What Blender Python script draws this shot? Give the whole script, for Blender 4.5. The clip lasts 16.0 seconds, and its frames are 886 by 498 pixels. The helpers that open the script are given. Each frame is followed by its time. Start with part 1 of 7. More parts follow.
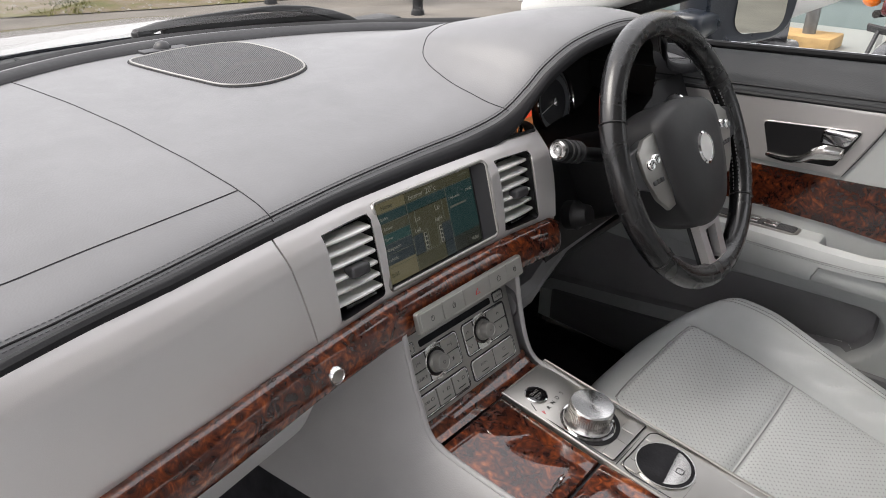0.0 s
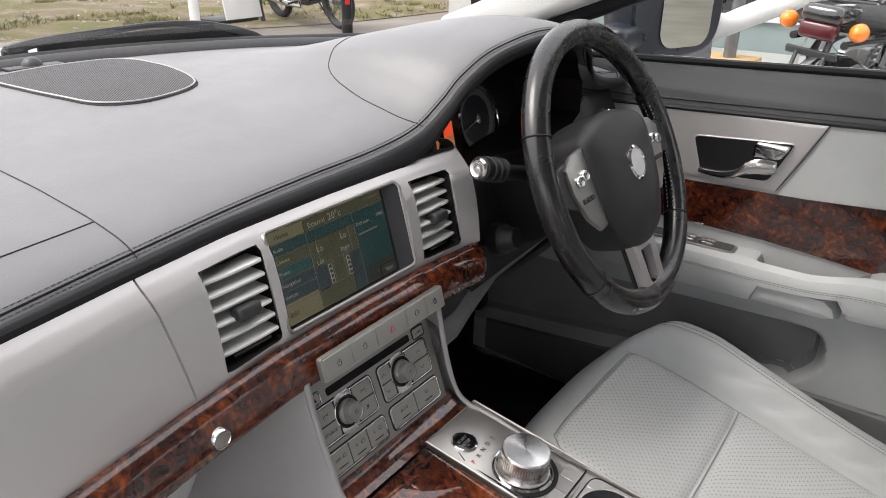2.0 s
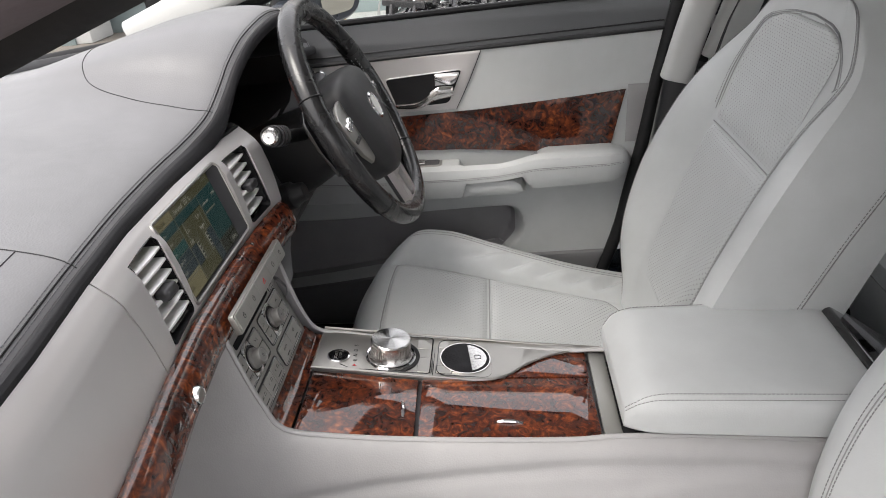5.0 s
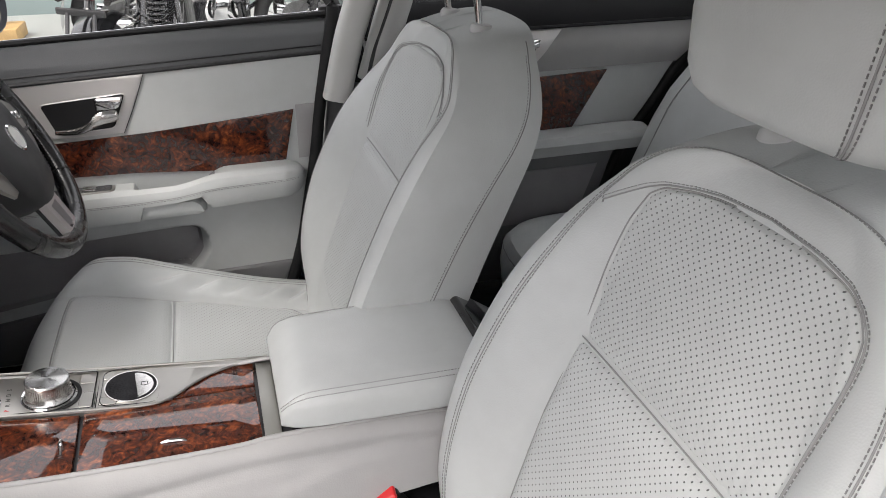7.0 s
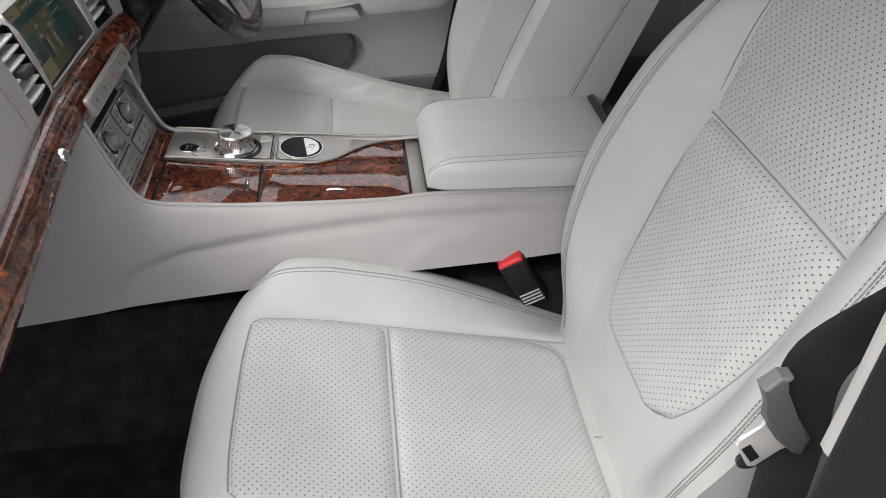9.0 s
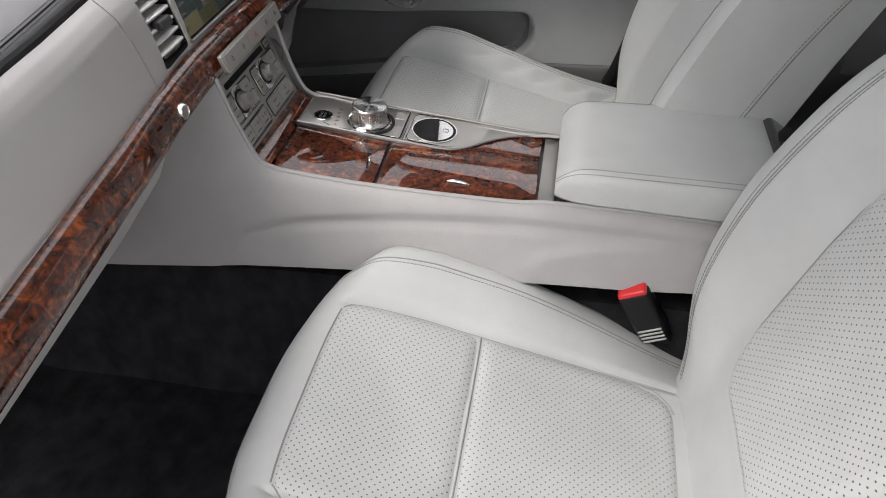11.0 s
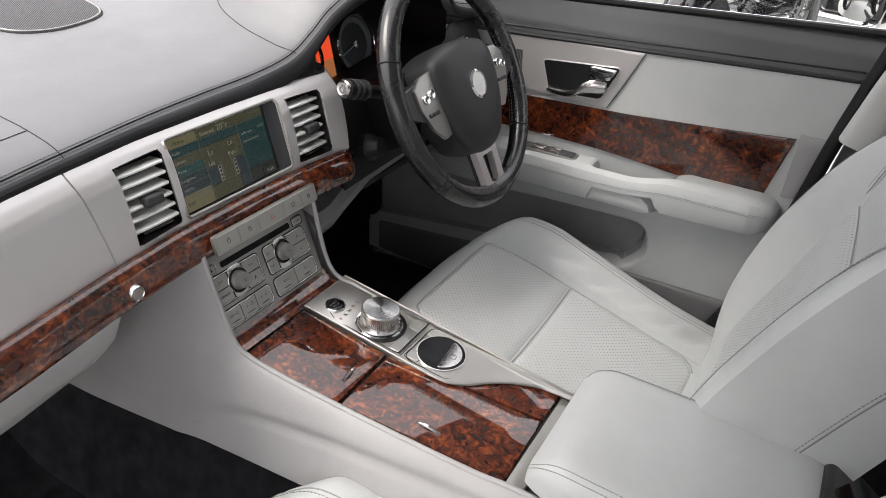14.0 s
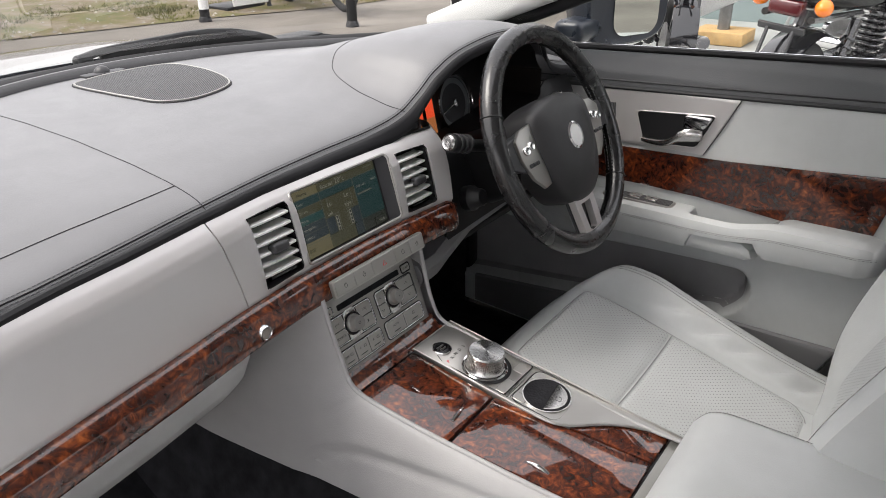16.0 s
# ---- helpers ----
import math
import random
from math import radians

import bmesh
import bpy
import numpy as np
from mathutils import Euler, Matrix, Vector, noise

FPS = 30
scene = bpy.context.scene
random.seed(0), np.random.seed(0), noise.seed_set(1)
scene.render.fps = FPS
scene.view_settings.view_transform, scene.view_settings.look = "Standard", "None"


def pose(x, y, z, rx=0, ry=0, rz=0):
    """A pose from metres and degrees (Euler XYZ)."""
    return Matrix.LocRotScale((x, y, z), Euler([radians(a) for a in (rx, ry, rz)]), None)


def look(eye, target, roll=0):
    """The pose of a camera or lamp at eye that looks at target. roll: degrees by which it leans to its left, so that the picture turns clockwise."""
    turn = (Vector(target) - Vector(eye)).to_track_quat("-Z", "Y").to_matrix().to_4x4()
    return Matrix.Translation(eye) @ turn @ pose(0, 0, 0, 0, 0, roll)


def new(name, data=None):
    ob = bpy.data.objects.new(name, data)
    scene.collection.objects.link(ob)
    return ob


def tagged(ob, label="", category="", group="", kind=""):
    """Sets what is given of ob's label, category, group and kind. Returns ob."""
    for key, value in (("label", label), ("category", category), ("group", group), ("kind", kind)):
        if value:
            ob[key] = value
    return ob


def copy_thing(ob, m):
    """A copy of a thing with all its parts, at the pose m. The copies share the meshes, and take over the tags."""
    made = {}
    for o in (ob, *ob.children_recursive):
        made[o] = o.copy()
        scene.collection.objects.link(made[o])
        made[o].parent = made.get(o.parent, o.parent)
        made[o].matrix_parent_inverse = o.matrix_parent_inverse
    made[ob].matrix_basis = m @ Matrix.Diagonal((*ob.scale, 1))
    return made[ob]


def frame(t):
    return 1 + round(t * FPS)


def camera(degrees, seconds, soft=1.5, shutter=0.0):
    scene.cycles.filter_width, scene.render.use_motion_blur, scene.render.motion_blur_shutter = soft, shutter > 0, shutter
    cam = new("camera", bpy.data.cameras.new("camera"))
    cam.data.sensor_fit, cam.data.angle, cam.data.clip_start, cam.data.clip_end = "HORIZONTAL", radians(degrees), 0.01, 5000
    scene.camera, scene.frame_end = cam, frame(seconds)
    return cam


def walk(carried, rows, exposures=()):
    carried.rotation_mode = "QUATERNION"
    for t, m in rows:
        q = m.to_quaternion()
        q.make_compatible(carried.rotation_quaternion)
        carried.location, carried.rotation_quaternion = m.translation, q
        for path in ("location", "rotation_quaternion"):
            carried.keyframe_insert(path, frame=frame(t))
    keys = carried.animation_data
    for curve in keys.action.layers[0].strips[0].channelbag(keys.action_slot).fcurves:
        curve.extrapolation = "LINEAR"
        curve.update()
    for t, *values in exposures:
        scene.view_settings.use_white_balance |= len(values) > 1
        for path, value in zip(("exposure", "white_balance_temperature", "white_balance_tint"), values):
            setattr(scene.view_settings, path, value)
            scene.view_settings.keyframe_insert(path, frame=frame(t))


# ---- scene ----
cam = camera(62.6, 16.0, soft=0.9)
PATH = [
    (0, (-0.568, -0.425, 1.214), (0.797, 0.736, 0.324), 0.7),
    (0.5, (-0.553, -0.413, 1.19), (0.837, 0.727, 0.312), 1.6),
    (1, (-0.493, -0.399, 1.163), (0.916, 0.732, 0.303), 1.8),
    (1.5, (-0.456, -0.391, 1.175), (0.983, 0.716, 0.338), 1.7),
    (2, (-0.482, -0.395, 1.175), (1.008, 0.66, 0.358), 0.9),
    (2.5, (-0.557, -0.361, 1.18), (1.009, 0.596, 0.384), -0.8),
    (3, (-0.613, -0.317, 1.187), (1.025, 0.516, 0.396), -2.9),
    (3.2, (-0.626, -0.312, 1.191), (1.036, 0.463, 0.394), -3.8),
    (5.3, (-0.738, -0.268, 1.204), (1.051, -0.218, 0.31), -4.5),
    (5.5, (-0.741, -0.268, 1.211), (1.049, -0.298, 0.319), -4.0),
    (6, (-0.737, -0.29, 1.23), (1.041, -0.555, 0.353), -2.3),
    (6.5, (-0.757, -0.332, 1.237), (0.987, -0.771, 0.364), -1.1),
    (7, (-0.812, -0.381, 1.252), (0.886, -0.909, 0.336), -0.3),
    (7.5, (-0.861, -0.384, 1.253), (0.811, -0.899, 0.284), -0.7),
    (8, (-0.893, -0.368, 1.241), (0.758, -0.788, 0.193), -1.3),
    (8.5, (-0.924, -0.348, 1.21), (0.703, -0.622, 0.079), -2.0),
    (9, (-0.956, -0.335, 1.197), (0.628, -0.482, -0.014), -2.0),
    (9.2, (-0.963, -0.329, 1.19), (0.608, -0.43, -0.044), -2.0),
    (11.3, (-0.822, -0.41, 1.178), (0.706, -0.049, -0.061), -1.8),
    (11.5, (-0.788, -0.403, 1.175), (0.741, -0.007, -0.052), -1.7),
    (12, (-0.717, -0.434, 1.188), (0.811, 0.034, -0.014), -0.9),
    (12.5, (-0.653, -0.503, 1.207), (0.873, 0.047, 0.037), 0.3),
    (13, (-0.616, -0.536, 1.215), (0.909, 0.103, 0.091), 1.7),
    (13.5, (-0.601, -0.56, 1.233), (0.919, 0.177, 0.162), 2.7),
    (14, (-0.609, -0.576, 1.251), (0.905, 0.25, 0.239), 3.3),
    (14.5, (-0.613, -0.584, 1.258), (0.881, 0.337, 0.299), 3.3),
    (15, (-0.62, -0.583, 1.253), (0.846, 0.42, 0.333), 2.1),
    (15.5, (-0.635, -0.581, 1.249), (0.813, 0.469, 0.354), 0.2),
    (16, (-0.66, -0.578, 1.251), (0.79, 0.488, 0.38), -1.0),
]
EXPOSURE = [(0, 1.20), (1, 1.30), (2, 1.28), (3.2, 1.20), (5.5, 1.34), (6.5, 1.36), (7.5, 1.20), (8.2, 1.14), (9.2, 1.02), (11.3, 1.10), (12.5, 1.26), (13.5, 1.38), (14.5, 1.38), (15.5, 1.28), (16, 1.26)]
walk(cam, [(t, look(eye, target, roll)) for t, eye, target, roll in PATH], EXPOSURE)

# ---- light ----
world = bpy.data.worlds.new("overcast_sky")
scene.world = world
world.use_nodes = True
_n = world.node_tree.nodes
_sky = _n.new("ShaderNodeTexSky")
_sky.sky_type, _sky.sun_disc = "NISHITA", False
_sky.sun_elevation, _sky.sun_rotation = radians(57), radians(-46)
_sky.air_density, _sky.dust_density, _sky.ozone_density = 1.0, 6.0, 1.0
_mixw = _n.new("ShaderNodeMixRGB")
_mixw.inputs[0].default_value = 0.72
_mixw.inputs[2].default_value = (8.1, 7.75, 7.75, 1)
_bg = _n["Background"]
world.node_tree.links.new(_sky.outputs[0], _mixw.inputs[1])
world.node_tree.links.new(_mixw.outputs[0], _bg.inputs[0])
_bg.inputs[1].default_value = 0.135
_sun = new("sun", bpy.data.lights.new("sun", "SUN"))
_sun.data.energy, _sun.data.angle, _sun.data.color = 1.0, radians(30), (1.0, 0.97, 0.93)
_sun.matrix_world = look((-2.3, 2.2, 4.9), (0, 0, 0))


# ---- materials ----
def mat_new(name, color, rough=0.5, metal=0.0, coat=0.0, coat_rough=0.05, spec=0.5):
    m = bpy.data.materials.new(name)
    m.use_nodes = True
    b = m.node_tree.nodes["Principled BSDF"]
    b.inputs["Base Color"].default_value = (*color, 1)
    b.inputs["Roughness"].default_value = rough
    b.inputs["Metallic"].default_value = metal
    b.inputs["Coat Weight"].default_value = coat
    b.inputs["Coat Roughness"].default_value = coat_rough
    b.inputs["Specular IOR Level"].default_value = spec
    return m


def nd(m, kind, **ins):
    n = m.node_tree.nodes.new(kind)
    for k, v in ins.items():
        n.inputs[k.replace("_", " ")].default_value = v
    return n


def ln(m, a, b):
    m.node_tree.links.new(a, b)


def bsdf(m):
    return m.node_tree.nodes["Principled BSDF"]


def coords(m, kind="Object"):
    return nd(m, "ShaderNodeTexCoord").outputs[kind]


def bump_from(m, socket, strength, dist=0.001):
    b = nd(m, "ShaderNodeBump", Strength=strength, Distance=dist)
    ln(m, socket, b.inputs["Height"])
    ln(m, b.outputs[0], bsdf(m).inputs["Normal"])
    return b


def ramp(m, socket, stops):
    r = nd(m, "ShaderNodeValToRGB")
    e = r.color_ramp.elements
    while len(e) < len(stops):
        e.new(0.5)
    for k, (p, c) in enumerate(stops):
        e[k].position = p
        e[k].color = (*c, 1) if len(c) == 3 else c
    ln(m, socket, r.inputs[0])
    return r.outputs[0]


def mottled(name, color, rough=0.5, amount=0.12, scale=9.0, grain=700.0, grain_strength=0.15, metal=0.0, coat=0.0, rough_amount=0.08, spec=0.5):
    """Colour that wanders slowly, with a fine grain in relief and in gloss."""
    m = mat_new(name, color, rough, metal, coat, spec=spec)
    co = coords(m)
    big = nd(m, "ShaderNodeTexNoise", Scale=scale, Detail=4.0)
    ln(m, co, big.inputs["Vector"])
    lo = tuple(c * (1 - amount) for c in color)
    hi = tuple(min(1, c * (1 + amount)) for c in color)
    ln(m, ramp(m, big.outputs[0], [(0.3, lo), (0.7, hi)]), bsdf(m).inputs["Base Color"])
    mid = nd(m, "ShaderNodeTexNoise", Scale=scale * 6, Detail=3.0)
    ln(m, co, mid.inputs["Vector"])
    mr = nd(m, "ShaderNodeMapRange")
    mr.inputs["To Min"].default_value = max(0.02, rough - rough_amount)
    mr.inputs["To Max"].default_value = min(1, rough + rough_amount)
    ln(m, mid.outputs[0], mr.inputs["Value"])
    ln(m, mr.outputs[0], bsdf(m).inputs["Roughness"])
    if grain_strength:
        g = nd(m, "ShaderNodeTexVoronoi", Scale=grain)
        ln(m, co, g.inputs["Vector"])
        bump_from(m, g.outputs["Distance"], grain_strength, 0.0004)
    return m


def leather(name, color, rough=0.42, holes=0.0, relief=0.22):
    """Grained leather; holes: the pitch in metres of the fine perforation, laid out in the UV map."""
    m = mat_new(name, color, rough, spec=0.45)
    co = coords(m)
    big = nd(m, "ShaderNodeTexNoise", Scale=7.0, Detail=5.0, Roughness=0.6)
    ln(m, co, big.inputs["Vector"])
    base = ramp(m, big.outputs[0], [(0.28, tuple(c * 0.9 for c in color)), (0.72, tuple(min(1, c * 1.06) for c in color))])
    g = nd(m, "ShaderNodeTexVoronoi", Scale=520.0)
    ln(m, co, g.inputs["Vector"])
    wr = nd(m, "ShaderNodeTexNoise", Scale=26.0, Detail=6.0, Distortion=0.8)
    ln(m, co, wr.inputs["Vector"])
    add = nd(m, "ShaderNodeMath")
    add.operation = "MULTIPLY_ADD"
    add.inputs[1].default_value = 2.4
    ln(m, wr.outputs[0], add.inputs[0])
    ln(m, g.outputs["Distance"], add.inputs[2])
    b = bump_from(m, add.outputs[0], relief, 0.0006)
    mr = nd(m, "ShaderNodeMapRange")
    mr.inputs["To Min"].default_value, mr.inputs["To Max"].default_value = rough - 0.08, rough + 0.1
    ln(m, wr.outputs[0], mr.inputs["Value"])
    ln(m, mr.outputs[0], bsdf(m).inputs["Roughness"])
    if holes:
        uv = coords(m, "UV")
        mp = nd(m, "ShaderNodeMapping")
        mp.inputs["Scale"].default_value = (1 / holes, 1 / holes, 1)
        mp.inputs["Rotation"].default_value = (0, 0, radians(45))
        ln(m, uv, mp.inputs["Vector"])
        v = nd(m, "ShaderNodeTexVoronoi", Scale=1.0, Randomness=0.0)
        v.voronoi_dimensions = "2D"
        ln(m, mp.outputs[0], v.inputs["Vector"])
        dot = ramp(m, v.outputs["Distance"], [(0.10, (0, 0, 0)), (0.17, (1, 1, 1))])
        mx = nd(m, "ShaderNodeMixRGB")
        mx.inputs[1].default_value = (*(c * 0.22 for c in color), 1)
        ln(m, dot, mx.inputs[0])
        ln(m, base, mx.inputs[2])
        ln(m, mx.outputs[0], bsdf(m).inputs["Base Color"])
        b2 = nd(m, "ShaderNodeBump", Strength=0.6, Distance=0.0008)
        ln(m, dot, b2.inputs["Height"])
        ln(m, b.outputs[0], b2.inputs["Normal"])
        ln(m, b2.outputs[0], bsdf(m).inputs["Normal"])
    else:
        ln(m, base, bsdf(m).inputs["Base Color"])
    return m


def burl(name, shift=0.0, size=1.0):
    """Polished burr walnut: tight orange curls in islands on a red-black ground, under clear lacquer."""
    m = mat_new(name, (0.12, 0.03, 0.012), 0.5, coat=1.0, coat_rough=0.015, spec=0.15)
    bsdf(m).inputs["Coat IOR"].default_value = 1.72
    co = coords(m)
    isl = nd(m, "ShaderNodeTexNoise", Scale=26.0 * size, Detail=5.0, Roughness=0.6, Distortion=0.5)
    curl = nd(m, "ShaderNodeTexNoise", Scale=58.0 * size, Detail=6.0, Roughness=0.58, Distortion=2.4)
    cell = nd(m, "ShaderNodeTexVoronoi", Scale=120.0 * size)
    fleck = nd(m, "ShaderNodeTexNoise", Scale=420.0 * size, Detail=3.0)
    for n in (isl, curl, cell, fleck):
        ln(m, co, n.inputs["Vector"])
    tot = None
    for sock, w in ((isl.outputs[0], 0.62), (curl.outputs[0], 0.85), (cell.outputs["Distance"], -0.16), (fleck.outputs[0], 0.07)):
        k = nd(m, "ShaderNodeMath")
        k.operation = "MULTIPLY_ADD"
        k.inputs[1].default_value = w
        ln(m, sock, k.inputs[0])
        if tot:
            ln(m, tot, k.inputs[2])
        else:
            k.inputs[2].default_value = -0.205 - shift
        tot = k.outputs[0]
    c1 = ramp(m, tot, [(0.32, (0.014, 0.003, 0.002)), (0.47, (0.050, 0.009, 0.003)), (0.57, (0.115, 0.024, 0.006)), (0.68, (0.235, 0.056, 0.012)), (0.82, (0.40, 0.115, 0.026))])
    ln(m, c1, bsdf(m).inputs["Base Color"])
    return m


def glow(name, color, strength):
    m = mat_new(name, (0.01, 0.01, 0.01), 0.25)
    bsdf(m).inputs["Emission Color"].default_value = (*color, 1)
    bsdf(m).inputs["Emission Strength"].default_value = strength
    return m


def glass(name, tint=(0.97, 0.985, 0.98)):
    m = bpy.data.materials.new(name)
    m.use_nodes = True
    nt = m.node_tree
    nt.nodes.clear()
    out, mix, tr, gl, lw, rp = (nt.nodes.new(k) for k in ("ShaderNodeOutputMaterial", "ShaderNodeMixShader", "ShaderNodeBsdfTransparent", "ShaderNodeBsdfGlossy", "ShaderNodeLayerWeight", "ShaderNodeMath"))
    tr.inputs[0].default_value = (*tint, 1)
    gl.inputs["Roughness"].default_value = 0.01
    gl.inputs[0].default_value = (0.8, 0.8, 0.8, 1)
    lw.inputs["Blend"].default_value = 0.5
    rp.operation = "POWER"
    rp.inputs[1].default_value = 5.0
    ad = nt.nodes.new("ShaderNodeMath")
    ad.operation = "ADD"
    ad.use_clamp = True
    ad.inputs[1].default_value = 0.035
    nt.links.new(lw.outputs["Facing"], rp.inputs[0])
    nt.links.new(rp.outputs[0], ad.inputs[0])
    nt.links.new(ad.outputs[0], mix.inputs[0])
    nt.links.new(tr.outputs[0], mix.inputs[1])
    nt.links.new(gl.outputs[0], mix.inputs[2])
    nt.links.new(mix.outputs[0], out.inputs[0])
    return m


GREY_L = leather("light_grey_leather", (0.50, 0.515, 0.515), 0.37)
GREY_P = leather("perforated_grey_leather", (0.50, 0.515, 0.515), 0.40, holes=0.0066)
DASH_L = leather("charcoal_dash_leather", (0.175, 0.175, 0.182), 0.42)
DARK_L = leather("charcoal_door_leather", (0.085, 0.088, 0.093), 0.45)
LIP_L = leather("dark_edge_leather", (0.020, 0.020, 0.022), 0.58)
bsdf(LIP_L).inputs["Specular IOR Level"].default_value = 0.2
SEAL_L = leather("black_piping_leather", (0.018, 0.018, 0.020), 0.5)
WHEEL_L = leather("black_wheel_leather", (0.012, 0.012, 0.013), 0.25, relief=0.06)
bsdf(WHEEL_L).inputs["Coat Weight"].default_value = 0.35
bsdf(WHEEL_L).inputs["Coat Roughness"].default_value = 0.22
PLASTIC_GD = mottled("mid_grey_plastic", (0.17, 0.17, 0.175), 0.55, 0.06, 6, 900, 0.2)
PLASTIC_G = mottled("grey_moulded_plastic", (0.43, 0.43, 0.43), 0.5, 0.05, 6, 900, 0.2)
PLASTIC_K = mottled("black_plastic", (0.010, 0.010, 0.011), 0.45, 0.15, 9, 800, 0.15, spec=0.3)
PLASTIC_D = mottled("dark_grey_plastic", (0.035, 0.035, 0.038), 0.4, 0.12, 9, 800, 0.12)
GLOSS_K = mat_new("gloss_black", (0.006, 0.006, 0.007), 0.08, coat=0.5)
SILVER = mottled("satin_silver_trim", (0.62, 0.60, 0.597), 0.33, 0.04, 5, 1600, 0.10, metal=0.55, rough_amount=0.05)
ALU = mottled("brushed_aluminium", (0.40, 0.39, 0.37), 0.36, 0.05, 8, 1500, 0.05, metal=0.9, rough_amount=0.05)
PANEL = mottled("champagne_grey_panel", (0.30, 0.296, 0.278), 0.34, 0.04, 8, 1400, 0.06, metal=0.55)
CHROME = mat_new("chrome", (0.82, 0.82, 0.83), 0.07, 1.0)
WOOD = burl("burr_walnut")
WOOD_D = burl("dark_burr_walnut", 0.015, 0.8)
CARPET = mottled("black_carpet", (0.016, 0.016, 0.018), 0.95, 0.4, 30, 260, 1.0, spec=0.1)
STITCH = mat_new("grey_stitching", (0.22, 0.22, 0.22), 0.7)
STITCH_D = mat_new("dark_stitching", (0.10, 0.10, 0.105), 0.7)
GROOVE = mat_new("grey_seam_fold", (0.28, 0.28, 0.28), 0.7)
RUBBER = mottled("black_rubber", (0.012, 0.012, 0.013), 0.6, 0.2, 20, 500, 0.2, spec=0.3)
RED = mat_new("red_plastic", (0.62, 0.02, 0.025), 0.3)
GLASS = glass("clear_glass")
INK = mat_new("dark_print", (0.03, 0.03, 0.03), 0.5)


# ---- mesh helpers ----
def round_poly(pts, r, n=5):
    """An outline with its corners rounded by about r."""
    P = [Vector((x, y, 0)) for x, y in pts]
    out = []
    for i, p in enumerate(P):
        a, b = P[i - 1] - p, P[(i + 1) % len(P)] - p
        q = min(r, a.length * 0.45, b.length * 0.45)
        s, e = p + a.normalized() * q, p + b.normalized() * q
        for k in range(n + 1):
            t = k / n
            w = s * ((1 - t) ** 2) + p * (2 * t * (1 - t)) + e * (t * t)
            out.append((w.x, w.y))
    return out


ORG = {}


def thing(name, loc, label, category, group="", kind=""):
    ob = new(name)
    ob.location = loc
    ob.empty_display_size = 0.05
    ORG[ob] = Vector(loc)
    return tagged(ob, label, category, group, kind)


def finish(bm, name, mat, smooth=True):
    bmesh.ops.recalc_face_normals(bm, faces=bm.faces[:])
    me = bpy.data.meshes.new(name)
    bm.to_mesh(me)
    bm.free()
    me.materials.append(mat)
    if smooth:
        me.polygons.foreach_set("use_smooth", [True] * len(me.polygons))
        me.set_sharp_from_angle(angle=radians(38))
    return me


def part(name, bm, mat, parent, label="", smooth=True):
    """One mesh object under a thing or a part; the bmesh is in world metres."""
    o = ORG[parent]
    bm.transform(Matrix.Translation(-o))
    ob = new(name, finish(bm, name, mat, smooth))
    ob.parent = parent
    ORG[ob] = o
    return tagged(ob, label)


def solo(name, bm, mat, label, category="", kind="", group="", smooth=True):
    """A thing or a piece of the setting that is one mesh."""
    ob = new(name, finish(bm, name, mat, smooth))
    ORG[ob] = Vector((0, 0, 0))
    return tagged(ob, label, category, group, kind)


def surf(f, nu, nv, uv=None, flip=False):
    """A sheet f(u, v), u and v from 0 to 1."""
    bm = bmesh.new()
    lay = bm.loops.layers.uv.new("UVMap") if uv else None
    vs = [[bm.verts.new(f(i / nu, j / nv)) for i in range(nu + 1)] for j in range(nv + 1)]
    for j in range(nv):
        for i in range(nu):
            fc = bm.faces.new((vs[j][i], vs[j][i + 1], vs[j + 1][i + 1], vs[j + 1][i]))
            if uv:
                for l, (a, b) in zip(fc.loops, ((i, j), (i + 1, j), (i + 1, j + 1), (i, j + 1))):
                    l[lay].uv = uv(a / nu, b / nv)
    return bm


def slab(f, nu, nv, vec, uv=None):
    """A sheet f(u, v) with a body behind it, reached by vec."""
    bm = surf(f, nu, nv, uv)
    r = bmesh.ops.extrude_face_region(bm, geom=bm.faces[:])
    bmesh.ops.translate(bm, vec=vec, verts=[g for g in r["geom"] if isinstance(g, bmesh.types.BMVert)])
    return bm


def thick(bm, t):
    """Gives a sheet a thickness along its normals."""
    bmesh.ops.recalc_face_normals(bm, faces=bm.faces[:])
    bmesh.ops.solidify(bm, geom=bm.faces[:], thickness=t)
    return bm


def loft(rings, caps=True, closed=True):
    bm = bmesh.new()
    vs = [[bm.verts.new(p) for p in r] for r in rings]
    n = len(rings[0])
    for a, b in zip(vs, vs[1:]):
        for i in range(n if closed else n - 1):
            bm.faces.new((a[i], a[(i + 1) % n], b[(i + 1) % n], b[i]))
    if caps and closed:
        bm.faces.new(vs[0][::-1])
        bm.faces.new(vs[-1])
    return bm


def spline(pts, n, closed=False):
    """n + 1 points on a Catmull-Rom curve through pts."""
    P = [Vector(p) for p in pts]
    m = len(P) if closed else len(P) - 1
    out = []
    for k in range(n + (0 if closed else 1)):
        s = k / n * m
        i = min(int(s), m - 1)
        t = s - i
        g = (lambda q: P[q % len(P)]) if closed else (lambda q: P[min(max(q, 0), len(P) - 1)])
        a, b, c, d = g(i - 1), g(i), g(i + 1), g(i + 2)
        out.append(0.5 * ((2 * b) + (c - a) * t + (2 * a - 5 * b + 4 * c - d) * t * t + (3 * b - a - 3 * c + d) * t**3))
    return out


